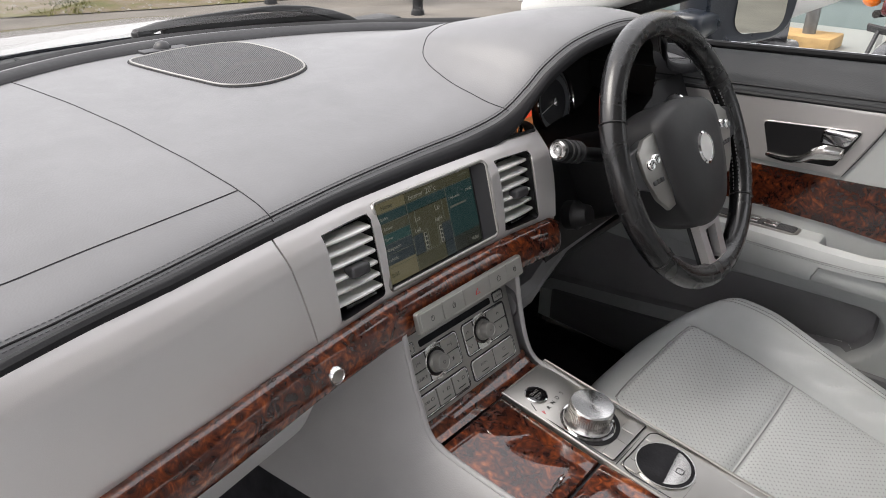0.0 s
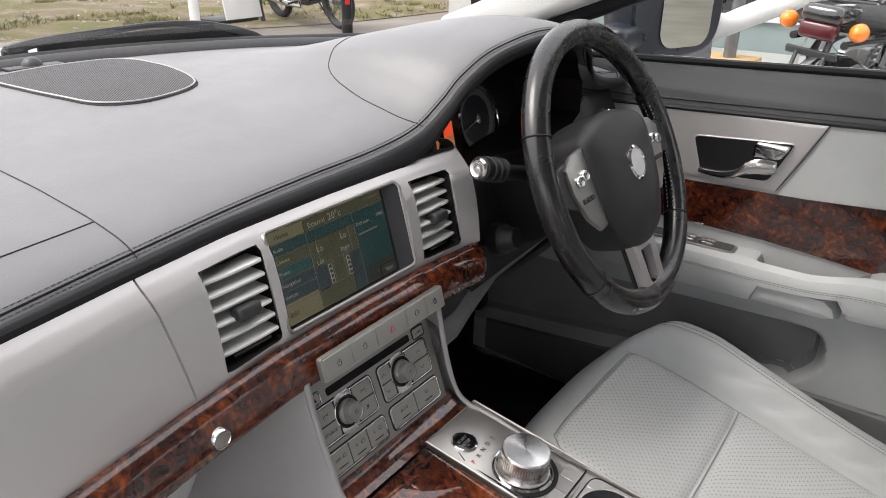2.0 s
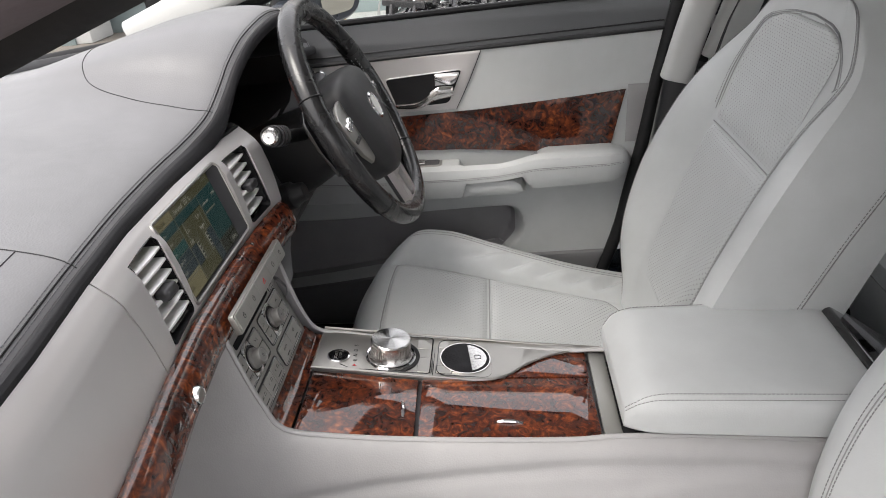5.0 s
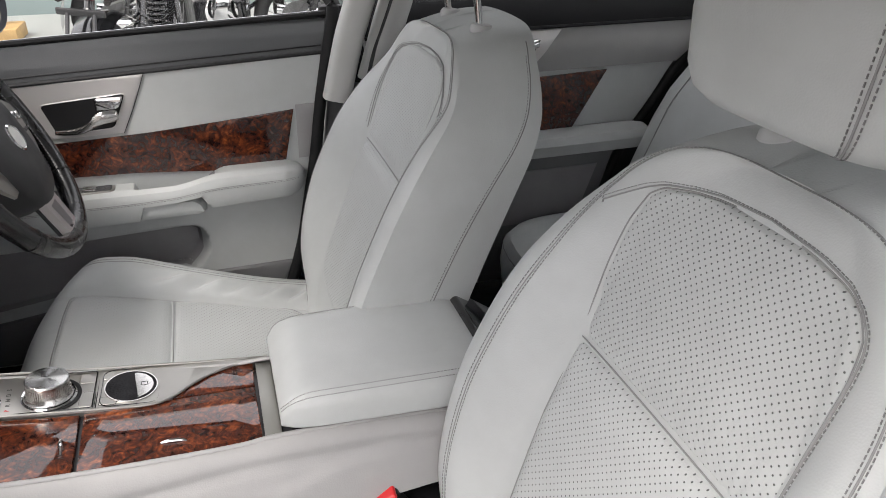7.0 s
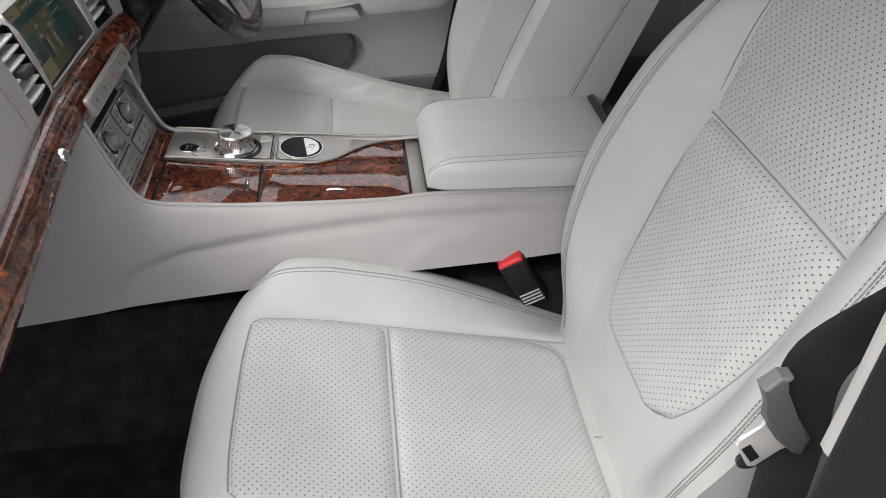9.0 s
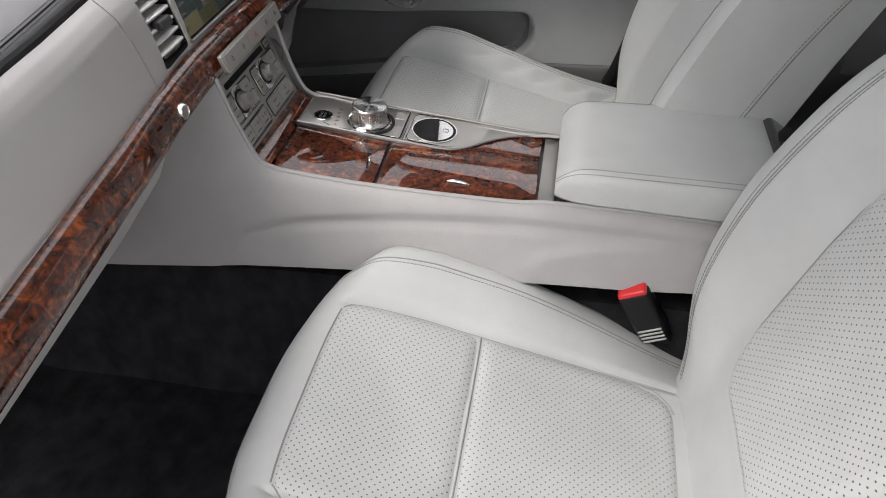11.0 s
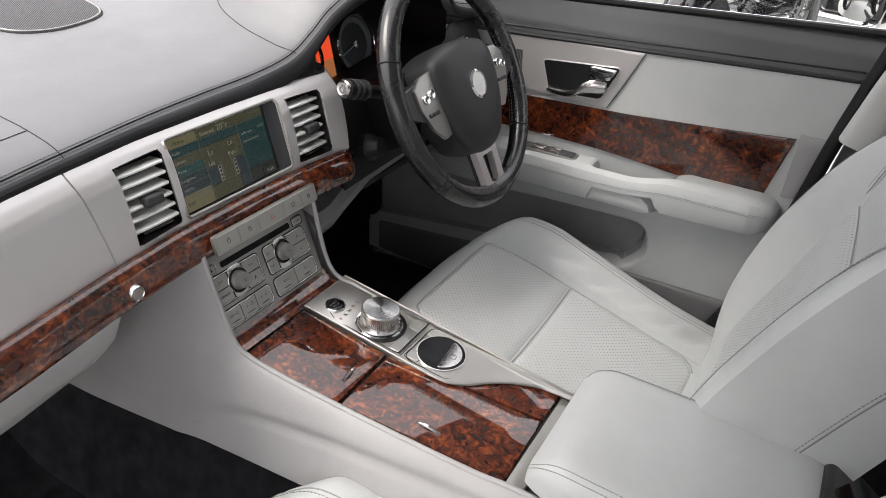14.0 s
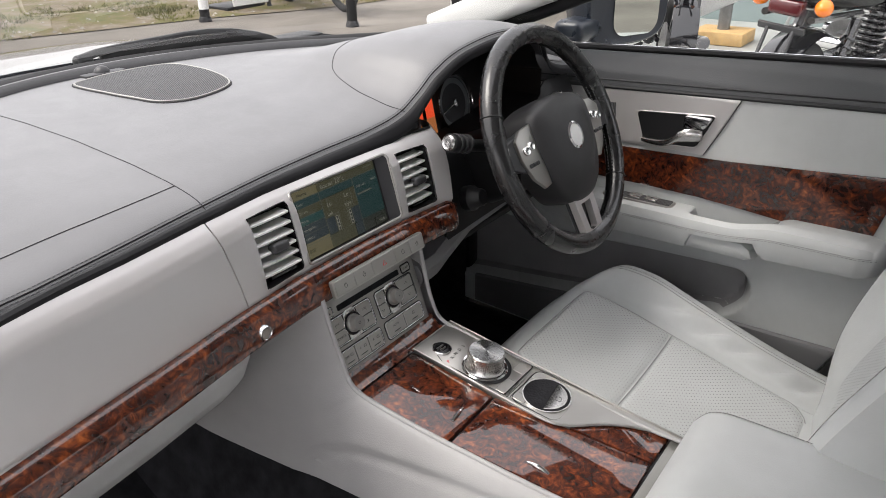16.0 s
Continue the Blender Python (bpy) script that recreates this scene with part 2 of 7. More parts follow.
def tube(pts, r, n=8, closed=False, caps=True, flat=1.0, up=(0, 0, 1)):
    """A round rod along points; r may be a function of 0..1."""
    P = [Vector(p) for p in pts]
    rings = []
    for k, p in enumerate(P):
        if closed:
            d = P[(k + 1) % len(P)] - P[k - 1]
        else:
            d = P[min(k + 1, len(P) - 1)] - P[max(k - 1, 0)]
        d = d.normalized() if d.length else Vector((0, 1, 0))
        a = d.cross(Vector(up))
        a = a.normalized() if a.length > 1e-4 else d.orthogonal().normalized()
        b = a.cross(d).normalized()
        q = r(k / max(1, len(P) - 1)) if callable(r) else r
        rings.append([p + a * (q * math.cos(2 * math.pi * i / n)) + b * (q * flat * math.sin(2 * math.pi * i / n)) for i in range(n)])
    if closed:
        rings.append(rings[0])
        bm = loft(rings, False)
        bmesh.ops.remove_doubles(bm, verts=bm.verts[:], dist=1e-6)
        return bm
    return loft(rings, caps)


def box(c, s, r=0.004, m=None, seg=2):
    """A rounded block of size s at c, turned by m."""
    bm = bmesh.new()
    bmesh.ops.create_cube(bm, size=1)
    bmesh.ops.scale(bm, vec=s, verts=bm.verts[:])
    if r:
        bmesh.ops.bevel(bm, geom=bm.edges[:], offset=min(r, 0.49 * min(s)), segments=seg, affect="EDGES", profile=0.5)
    bm.transform(Matrix.Translation(c) @ (m.to_4x4() if m else Matrix()))
    return bm


def plate(outline, depth, m, bev=0.0015, seg=2):
    """A flat piece with a given outline (x, y in the plane of m) and depth along m's z, with softened upper edges."""
    bm = bmesh.new()
    lo = [bm.verts.new((x, y, 0)) for x, y in outline]
    hi = [bm.verts.new((x, y, depth)) for x, y in outline]
    n = len(lo)
    top = bm.faces.new(hi)
    bm.faces.new(lo[::-1])
    for i in range(n):
        bm.faces.new((lo[i], lo[(i + 1) % n], hi[(i + 1) % n], hi[i]))
    if bev:
        bmesh.ops.bevel(bm, geom=top.edges[:], offset=bev, segments=seg, affect="EDGES", profile=0.5, clamp_overlap=True)
    bmesh.ops.triangulate(bm, faces=[f for f in bm.faces if len(f.verts) > 4])
    bm.transform(m)
    return bm


def rrect(w, h, r, n=4, cx=0.0, cy=0.0):
    """The outline of a rectangle with round corners."""
    out = []
    r = min(r, w / 2 - 1e-5, h / 2 - 1e-5)
    for k, (sx, sy) in enumerate(((1, 1), (-1, 1), (-1, -1), (1, -1))):
        for i in range(n + 1):
            a = math.pi / 2 * (k + i / n)
            out.append((cx + sx * (w / 2 - r) + r * math.cos(a), cy + sy * (h / 2 - r) + r * math.sin(a)))
    return out


def disc_outline(r, n=24, cx=0.0, cy=0.0, ry=None):
    return [(cx + r * math.cos(2 * math.pi * i / n), cy + (ry or r) * math.sin(2 * math.pi * i / n)) for i in range(n)]


def frame_plate(outer, inner, depth, m):
    """A flat ring between two outlines of as many points."""
    n = len(outer)
    rings = [[m @ Vector((x, y, z)) for x, y in o] for o, z in ((outer, 0), (outer, depth), (inner, depth), (inner, 0), (outer, 0))]
    bm = loft(rings, False)
    bmesh.ops.remove_doubles(bm, verts=bm.verts[:], dist=1e-6)
    return bm


def spin(profile, m, n=32):
    """A turned body: profile of (radius, height) about m's z."""
    rings = [[m @ Vector((r * math.cos(2 * math.pi * i / n), r * math.sin(2 * math.pi * i / n), h)) for i in range(n)] for r, h in profile]
    return loft(rings)


def join(*bms):
    out = bmesh.new()
    for b in bms:
        me = bpy.data.meshes.new("tmp")
        b.to_mesh(me)
        b.free()
        out.from_mesh(me)
        bpy.data.meshes.remove(me)
    return out


def basis(o, x, y):
    """A pose at o with its x along x and its y near y."""
    x = Vector(x).normalized()
    z = x.cross(Vector(y)).normalized()
    y = z.cross(x)
    return Matrix(((x.x, y.x, z.x, o[0]), (x.y, y.y, z.y, o[1]), (x.z, y.z, z.z, o[2]), (0, 0, 0, 1)))


def dashes(pts, length, gap, r, lift=None):
    """Stitches: short rods along a curve."""
    P = [Vector(p) for p in pts]
    out, pos, seg, acc = [], 0.0, [], 0.0
    d = [0.0]
    for a, b in zip(P, P[1:]):
        d.append(d[-1] + (b - a).length)

    def at(s):
        for k in range(len(P) - 1):
            if s <= d[k + 1]:
                return P[k].lerp(P[k + 1], (s - d[k]) / max(1e-9, d[k + 1] - d[k]))
        return P[-1]

    bm = bmesh.new()
    while pos + length < d[-1]:
        a, b = at(pos), at(pos + length)
        t = (b - a).normalized()
        s = t.orthogonal().normalized()
        q = t.cross(s)
        ring = [[bm.verts.new(p + s * (r * k) + q * (r * l)) for k, l in ((1, 0), (0, 1), (-1, 0), (0, -1))] for p in (a, a.lerp(b, 0.5), b)]
        for u, v in zip(ring, ring[1:]):
            for i in range(4):
                bm.faces.new((u[i], u[(i + 1) % 4], v[(i + 1) % 4], v[i]))
        pos += length + gap
    return bm


def words(name, text, size, m, mat, parent, depth=0.0002, align="CENTER"):
    """Raised or printed lettering in the built-in font, in the plane of m."""
    cu = bpy.data.curves.new(name, "FONT")
    cu.body, cu.size, cu.align_x, cu.align_y, cu.extrude = text, size, align, "CENTER", depth
    cu.resolution_u = 2
    tmp = bpy.data.objects.new(name, cu)
    scene.collection.objects.link(tmp)
    bpy.context.view_layer.update()
    me = bpy.data.meshes.new_from_object(tmp.evaluated_get(bpy.context.evaluated_depsgraph_get()))
    bpy.data.objects.remove(tmp)
    bpy.data.curves.remove(cu)
    bm = bmesh.new()
    bm.from_mesh(me)
    bpy.data.meshes.remove(me)
    bm.transform(m)
    return part(name, bm, mat, parent, smooth=False)


def lerp(a, b, t):
    return a + (b - a) * t


def sstep(a, b, x):
    t = min(1.0, max(0.0, (x - a) / (b - a)))
    return t * t * (3 - 2 * t)


def table(x, pairs):
    """Smooth reading of a short table of (x, y)."""
    if x <= pairs[0][0]:
        return pairs[0][1]
    for (a, p), (b, q) in zip(pairs, pairs[1:]):
        if x <= b:
            return lerp(p, q, (x - a) / (b - a))
    return pairs[-1][1]


# ---- shell of the car: floor, roof, pillars, glass ----
LINER = mottled("grey_headlining", (0.5, 0.5, 0.49), 0.9, 0.04, 12, 600, 0.3)
TRIM_G = mottled("light_grey_pillar_trim", (0.55, 0.55, 0.54), 0.55, 0.04, 8, 700, 0.2)
PAINT = mat_new("dark_navy_car_paint", (0.008, 0.012, 0.02), 0.25, coat=1.0, coat_rough=0.02)
FLOOR_Z = 0.27


def floor_shape(u, v):
    x, y = lerp(-0.74, 0.74, u), lerp(-2.0, 0.85, v)
    z = FLOOR_Z + 0.20 * (1 - sstep(0.09, 0.17, abs(x)))
    z += 0.34 * sstep(0.38, 0.85, y)
    z += 0.0022 * noise.noise((x * 40, y * 40, 3)) + 0.006 * noise.noise((x * 6, y * 6, 1))
    return (x, y, z)


floor_ob = solo("floor", thick(surf(floor_shape, 96, 120), -0.01), CARPET, "black cut-pile car carpet over the floor and tunnel", kind="structure")
# closed far side of the rear cabin, parcel shelf and rear pillars
solo("wall_rear_left", box((-0.765, -1.2, 0.64), (0.04, 1.0, 0.68), 0.01), GREY_L, "plain grey rear door opposite", kind="structure")
solo("wall_shelf", box((0, -1.86, 0.95), (1.4, 0.42, 0.03), 0.01), PLASTIC_D, "dark parcel shelf", kind="structure")
for _s in (-1, 1):
    solo("pillar_rear_left" if _s < 0 else "pillar_rear_right", box((_s * 0.66, -1.75, 1.13), (0.06, 0.42, 0.40), 0.02, Matrix.Rotation(_s * 0.3, 3, "Y")), LINER, "grey rear pillar trim", kind="structure")
# sills on both sides and the bulkhead ahead of the feet
for sx, nm in ((-1, "wall_left"), (1, "wall_right")):
    solo(nm, box((-0.80 if sx < 0 else 0.866, -0.6, 0.30), (0.10, 3.1, 0.22), 0.02), PAINT, "dark navy painted sill under the doors", kind="structure")
solo("wall_kick_right", box((0.752, 0.62, 0.565), (0.03, 0.46, 0.73), 0.01), CARPET, "black carpeted side of the driver's footwell", kind="structure")
# panels added to keep stray light out of the driver's footwell
for _s, _t in ((-1, "left"), (1, "right")):
    solo(f"wall_tunnel_{_t}", box((_s * 0.160, 0.68, 0.50), (0.02, 0.38, 0.48), 0.006), CARPET, "black panel ahead of the console, added to block light", kind="structure")
solo("wall_underdash", box((0.455, 0.34, 0.700), (0.56, 0.54, 0.012), 0.004, Matrix.Rotation(radians(-4), 3, "X")), PLASTIC_K, "black light-blocking cover under the driver's dash", kind="structure")
solo("wall_block_right", box((0.800, 0.64, 0.56), (0.05, 0.50, 0.66), 0.01), PLASTIC_K, "black filler beside the driver's footwell, added to block light", kind="structure")
solo("wall_front", box((0, 0.90, 0.595), (1.56, 0.08, 0.67), 0.01), PLASTIC_K, "black bulkhead ahead of the footwells", kind="structure")
solo("wall_rear", box((0, -2.02, 0.65), (1.5, 0.05, 0.9), 0.01), PLASTIC_D, "dark panel behind the rear seat", kind="structure")


def roof_shape(u, v):
    x, y = lerp(-0.60, 0.60, u), lerp(-1.75, -0.13, v)
    return (x, y, 1.365 - 0.10 * (abs(x) / 0.6) ** 3 - 0.05 * ((y + 0.9) / 0.85) ** 2 + 0.03)


solo("ceiling", thick(surf(roof_shape, 24, 30), 0.03), LINER, "light grey woven headlining", kind="structure")


# left pillar trim with its shade put into the dark mauve-grey colour
PILL_K = mottled("shaded_pillar_trim", (0.115, 0.096, 0.104), 0.8, 0.08, 7, 500, 0.25)


def pillar(name, pts, w, d, mat, label, up=(0, 0, 1)):
    """A tapered, rounded pillar trim along points; w and d are half sizes."""
    P = spline(pts, 16)
    rings = []
    for k, p in enumerate(P):
        t = (P[min(k + 1, 16)] - P[max(k - 1, 0)]).normalized()
        a = t.cross(Vector(up)).normalized()
        b = a.cross(t).normalized()
        ww, dd = (w(k / 16), d(k / 16)) if callable(w) else (w, d)
        ring = []
        for i in range(20):
            an = 2 * math.pi * i / 20
            c, s = math.cos(an), math.sin(an)
            ring.append(p + a * (ww * math.copysign(abs(c) ** 0.6, c)) + b * (dd * math.copysign(abs(s) ** 0.6, s)))
        rings.append(ring)
    return solo(name, loft(rings), mat, label, kind="structure")


for sx, tag in ((-1, "left"), (1, "right")):
    if sx > 0:
        pillar("pillar_front_right", [(0.69, 0.42, 0.985), (0.655, 0.10, 1.107), (0.615, -0.2, 1.222), (0.565, -0.45, 1.31)], 0.028, 0.034, TRIM_G, "light grey trimmed windscreen pillar")
    else:
        pillar("pillar_front_left", [(-0.69, 0.42, 0.985), (-0.655, 0.10, 1.108), (-0.617, -0.196, 1.2205), (-0.600, -0.282, 1.2515), (-0.592, -0.313, 1.258), (-0.562, -0.45, 1.305)], 0.028, 0.034, PILL_K, "windscreen pillar of the open doorway, its shade put into a mauve-grey colour")
        solo("trim_seal_front_left", tube(spline([(-0.688, 0.42, 0.950), (-0.653, 0.10, 1.073), (-0.615, -0.196, 1.1865), (-0.598, -0.282, 1.2175), (-0.590, -0.313, 1.2245), (-0.560, -0.45, 1.272)], 40), 0.0065, 10), RUBBER, "black rubber seal under the windscreen pillar", kind="structure")
    pillar(f"pillar_roof_{tag}", [(sx * 0.60, -0.40, 1.295), (sx * 0.585, -0.9, 1.32), (sx * 0.585, -1.7, 1.26)], 0.035, 0.03, LINER, "light grey roof rail")
    if sx < 0:
        pillar("pillar_centre_left", [(-0.723, -0.605, 0.845), (-0.718, -0.612, 0.90), (-0.702, -0.632, 1.05), (-0.688, -0.656, 1.20), (-0.64, -0.68, 1.33)], 0.036, 0.013, TRIM_G, "light grey upper trim of the centre pillar", up=(1, 0, 0))
        pillar("pillar_centre_lower_left", [(-0.735, -0.62, 0.30), (-0.732, -0.632, 0.60), (-0.722, -0.640, 0.86)], 0.05, 0.013, PLASTIC_K, "dark grey lower trim of the centre pillar", up=(1, 0, 0))
        pillar("trim_seal_left", [(-0.801, -0.54, 0.35), (-0.795, -0.55, 0.6), (-0.780, -0.568, 0.85), (-0.762, -0.592, 1.05), (-0.745, -0.615, 1.2), (-0.70, -0.64, 1.33)], 0.022, 0.042, RUBBER, "black door seal on the centre pillar", up=(1, 0, 0))
        continue
    pillar(f"pillar_centre_{tag}", [(sx * 0.697, -0.617, 0.83), (sx * 0.690, -0.648, 0.95), (sx * 0.678, -0.682, 1.055), (sx * 0.60, -0.745, 1.31)], 0.029, 0.022, TRIM_G, "light grey upper trim of the centre pillar", up=(1, 0, 0))
    pillar(f"pillar_centre_rear_{tag}", [(sx * 0.712, -0.70, 0.86), (sx * 0.705, -0.735, 0.97), (sx * 0.690, -0.765, 1.07), (sx * 0.61, -0.81, 1.31)], 0.034, 0.016, TRIM_G, "light grey rear half of the centre pillar trim", up=(1, 0, 0))
    pillar(f"pillar_centre_lower_{tag}", [(sx * 0.735, -0.60, 0.30), (sx * 0.735, -0.62, 0.60), (sx * 0.72, -0.655, 0.85)], 0.05, 0.03, PLASTIC_D, "dark grey lower trim of the centre pillar", up=(1, 0, 0))
    if sx > 0:
        solo("pillar_centre_back_right", box((0.768, -0.668, 0.65), (0.02, 0.13, 0.72), 0.006), PLASTIC_K, "black seal land behind the centre pillar trim", kind="structure")
        pillar(f"trim_{tag}", [(sx * 0.728, 0.44, 0.940), (sx * 0.702, 0.12, 1.062), (sx * 0.665, -0.20, 1.185), (sx * 0.628, -0.5, 1.278), (sx * 0.61, -1.0, 1.31)], 0.019, 0.021, RUBBER, "black door seal along the windscreen pillar")



def yw(x):
    return 0.64 - 0.95 * x * x


def screen_shape(u, v):
    x = lerp(-0.74, 0.74, u) * (1 - 0.18 * v)
    y0 = yw(x) + 0.055
    return (x, lerp(y0, -0.10 - 0.25 * x * x, v), lerp(0.985, 1.375 - 0.08 * (x / 0.6) ** 2, v))


ws = solo("window_front", surf(screen_shape, 30, 12), GLASS, "clear laminated windscreen", kind="structure")
ws.visible_shadow = False
# black shaded band along the foot of the windscreen
solo("trim_windscreen", thick(surf(lambda u, v: (lerp(-0.70, 0.70, u), yw(lerp(-0.70, 0.70, u)) + lerp(0.0, 0.045, v), 0.996 + 0.008 * math.sin(math.pi * v)), 48, 6), 0.004), RUBBER, "black rubber cowl seal along the windscreen foot", kind="structure")
# side glass on the driver's side
sg = solo("window_right", surf(lambda u, v: (lerp(0.765, 0.64, v), lerp(-0.585, 0.33 - 0.62 * v, u), lerp(0.965, 1.26, v)), 6, 6), GLASS, "clear side window of the driver's door", kind="structure")
sg.visible_shadow = False
# tint added to the rear glass to hold down light in the rear cabin
TINTED = glass("cabin_dimming_glass", (0.62, 0.64, 0.64))
for _s, _t in ((1, "right"), (-1, "left")):
    solo(f"window_{_t}_rear", surf(lambda u, v: (_s * lerp(0.765, 0.60, v), lerp(-1.72, -0.70, u), lerp(0.975, 1.30, v)), 4, 4), TINTED, "side window of the rear door, tinted to dim the cabin", kind="structure")
solo("window_rear", surf(lambda u, v: (lerp(-0.62, 0.62, u), lerp(-2.0, -1.68, v), lerp(0.96, 1.33, v)), 8, 4), TINTED, "rear window, tinted to dim the cabin", kind="structure")
solo("wall_rear_right", box((0.775, -1.62, 0.62), (0.03, 0.80, 0.74), 0.01), PLASTIC_D, "dark quarter trim behind the rear door", kind="structure")

# ---- dashboard ----
dash = thing("dashboard", (0, 0.35, 0.6), "charcoal leather dashboard with silver fascia, walnut strip and centre vents", "dashboard")
LIP = [(-0.72, 0.030, 0.925), (-0.60, 0.040, 0.930), (-0.45, 0.056, 0.938), (-0.33, 0.070, 0.942), (-0.22, 0.085, 0.945), (-0.10, 0.097, 0.949), (0.0, 0.101, 0.952), (0.09, 0.097, 0.957), (0.148, 0.088, 0.970), (0.185, 0.079, 0.995), (0.215, 0.070, 1.022), (0.27, 0.062, 1.045), (0.37, 0.058, 1.055), (0.47, 0.062, 1.045), (0.525, 0.070, 1.022), (0.555, 0.079, 0.995), (0.59, 0.086, 0.972), (0.65, 0.09, 0.955), (0.72, 0.09, 0.945)]
NP = 150
LIPS = spline(LIP, NP)


def z_pad(y):
    return table(y, [(0.03, 0.922), (0.06, 0.940), (0.10, 0.951), (0.14, 0.962), (0.2, 0.974), (0.3, 0.988), (0.4, 0.996), (0.5, 1.0), (0.7, 1.003)])


def pad_at(u, t):
    """The dash top: u along the front edge, t from that edge to the windscreen."""
    k = u * NP
    i = min(int(k), NP - 1)
    p = LIPS[i].lerp(LIPS[i + 1], k - i)
    y = lerp(p.y, yw(p.x) + 0.004, t)
    z = z_pad(y) + (p.z - z_pad(p.y)) * (1 - sstep(0.0, 0.85, t))
    edge = 0.010 * math.exp(-t / 0.02)
    return Vector((p.x, y, z - edge))


def pad_xy(x, y, lift=0.0):
    """The dash top at a place in plan, away from the hood's steep sides."""
    lo, hi = 0.0, 1.0
    for _ in range(26):
        m = (lo + hi) / 2
        i = min(int(m * NP), NP - 1)
        if LIPS[i].lerp(LIPS[i + 1], m * NP - i).x < x:
            lo = m
        else:
            hi = m
    p = pad_at(lo, 0)
    t = (y - p.y) / (yw(x) + 0.004 - p.y)
    q = pad_at(lo, min(1, max(0, t)))
    q.z += lift
    return q


part("pad", surf(lambda u, v: pad_at(u, v**1.7), NP, 44), DASH_L, dash, "charcoal grained leather dash top")
for off, lab in ((0.0025, "double_stitching"), (0.0075, "double_stitching")):
    line = []
    for k in range(0, NP * 3 + 1):
        u = k / (NP * 3)
        a, b = pad_at(u, 0), pad_at(u, 0.2)
        line.append(pad_at(u, off / max(0.05, (yw(a.x) - a.y))) + Vector((0, 0, 0.0006)))
    part(lab, dashes(line, 0.0032, 0.0018, 0.0004), STITCH_D, dash)


part("edge_groove", tube([pad_at(k / 300, 0.0050 / max(0.05, (yw(pad_at(k / 300, 0).x) - pad_at(k / 300, 0).y))) + Vector((0, 0, 0.0002)) for k in range(301)], 0.0009, 6), RUBBER, dash, "dark fold between the stitch rows")


def seam(pts, r=0.0006, n=60, name="seam"):
    P = [pad_xy(p.x, p.y, 0.0002) for p in spline([(x, y, 0) for x, y in pts], n)]
    return part(name, tube(P, r, 6), GROOVE_D, dash)


ROLL_K = mottled("dark_grey_vinyl", (0.022, 0.022, 0.024), 0.6, 0.10, 20, 700, 0.2, spec=0.25)


def demister_at(u, v):
    """The rounded vinyl roll between the dash top and the glass."""
    x = lerp(-0.71, 0.71, u)
    deep = table(x, [(-0.71, 0.050), (-0.15, 0.058), (0.10, 0.082), (0.71, 0.082)])
    y = yw(x) - deep * (1 - v) - 0.001
    return pad_xy(x, y, 0.0006 + 0.0085 * math.sin(math.pi * min(1, v * 1.06)) ** 0.6 - 0.004 * v)


part("demister_roll", surf(demister_at, 110, 16), ROLL_K, dash, "dark grey vinyl roll along the windscreen")
GROOVE_D = mat_new("dark_seam", (0.03, 0.03, 0.032), 0.8)
seam([(-0.205, 0.088), (-0.210, 0.134), (-0.223, 0.265), (-0.235, 0.40), (-0.243, 0.49), (-0.25, 0.565)])
seam([(-0.210, 0.132), (-0.307, 0.123), (-0.39, 0.116), (-0.66, 0.088)])
seam([(0.157, 0.088), (0.146, 0.117), (0.148, 0.172), (0.165, 0.229), (0.190, 0.259), (0.24, 0.275), (0.36, 0.285), (0.50, 0.27)])

# speaker grille let into the dash top
GR = [(0.057, 0.354), (0.083, 0.42), (0.088, 0.48), (0.074, 0.535), (0.0, 0.550), (-0.07, 0.540), (-0.098, 0.520), (-0.092, 0.45), (-0.080, 0.39), (-0.062, 0.351), (-0.014, 0.334)]
GRS = spline([(x, y, 0) for x, y in GR], 60, True)
gc = Vector((0.0, 0.45, 0))


def grille_shape(u, v):
    k = (u * 60) % 60
    p = GRS[int(k) % 60]
    q = gc.lerp(p, v)
    return pad_xy(q.x, q.y, 0.0025)


MESHK = mottled("woven_grille", (0.055, 0.055, 0.058), 0.7, 0.12, 30, 900, 0.3, spec=0.25)
_co = coords(MESHK)
_mp = nd(MESHK, "ShaderNodeMapping")
_mp.inputs["Rotation"].default_value = (0, 0, 0.855)
ln(MESHK, _co, _mp.inputs["Vector"])
_rib = nd(MESHK, "ShaderNodeTexWave", Scale=118.0, Distortion=0.0)
ln(MESHK, _mp.outputs[0], _rib.inputs["Vector"])
ln(MESHK, ramp(MESHK, _rib.outputs["Fac"], [(0.25, (0.028, 0.028, 0.030)), (0.75, (0.125, 0.125, 0.130))]), bsdf(MESHK).inputs["Base Color"])
bump_from(MESHK, _rib.outputs["Fac"], 0.6, 0.0006)
grille = part("speaker_grille", surf(grille_shape, 60, 10), MESHK, dash, "dark finely ribbed speaker grille")
part("grille_rim", tube([pad_xy(p.x, p.y, 0.0022) for p in GRS], 0.0014, 8, True), ALU, grille, "thin silver rim")
part("grille_gap", tube([pad_xy(gc.x + (p.x - gc.x) * 1.026, gc.y + (p.y - gc.y) * 1.022, 0.0004) for p in GRS], 0.0013, 6, True), GROOVE_D, grille, "dark gap round the rim")
sens = pad_xy(-0.025, 0.567)
part("light_sensor", spin([(0.013, 0.0), (0.012, 0.006), (0.008, 0.011), (0.003, 0.013)], Matrix.Translation(sens), 20), PLASTIC_D, dash, "small black domed light sensor")
part("sensor_base", box(sens + Vector((0, 0, 0.0015)), (0.07, 0.03, 0.004), 0.0015), PLASTIC_D, dash)

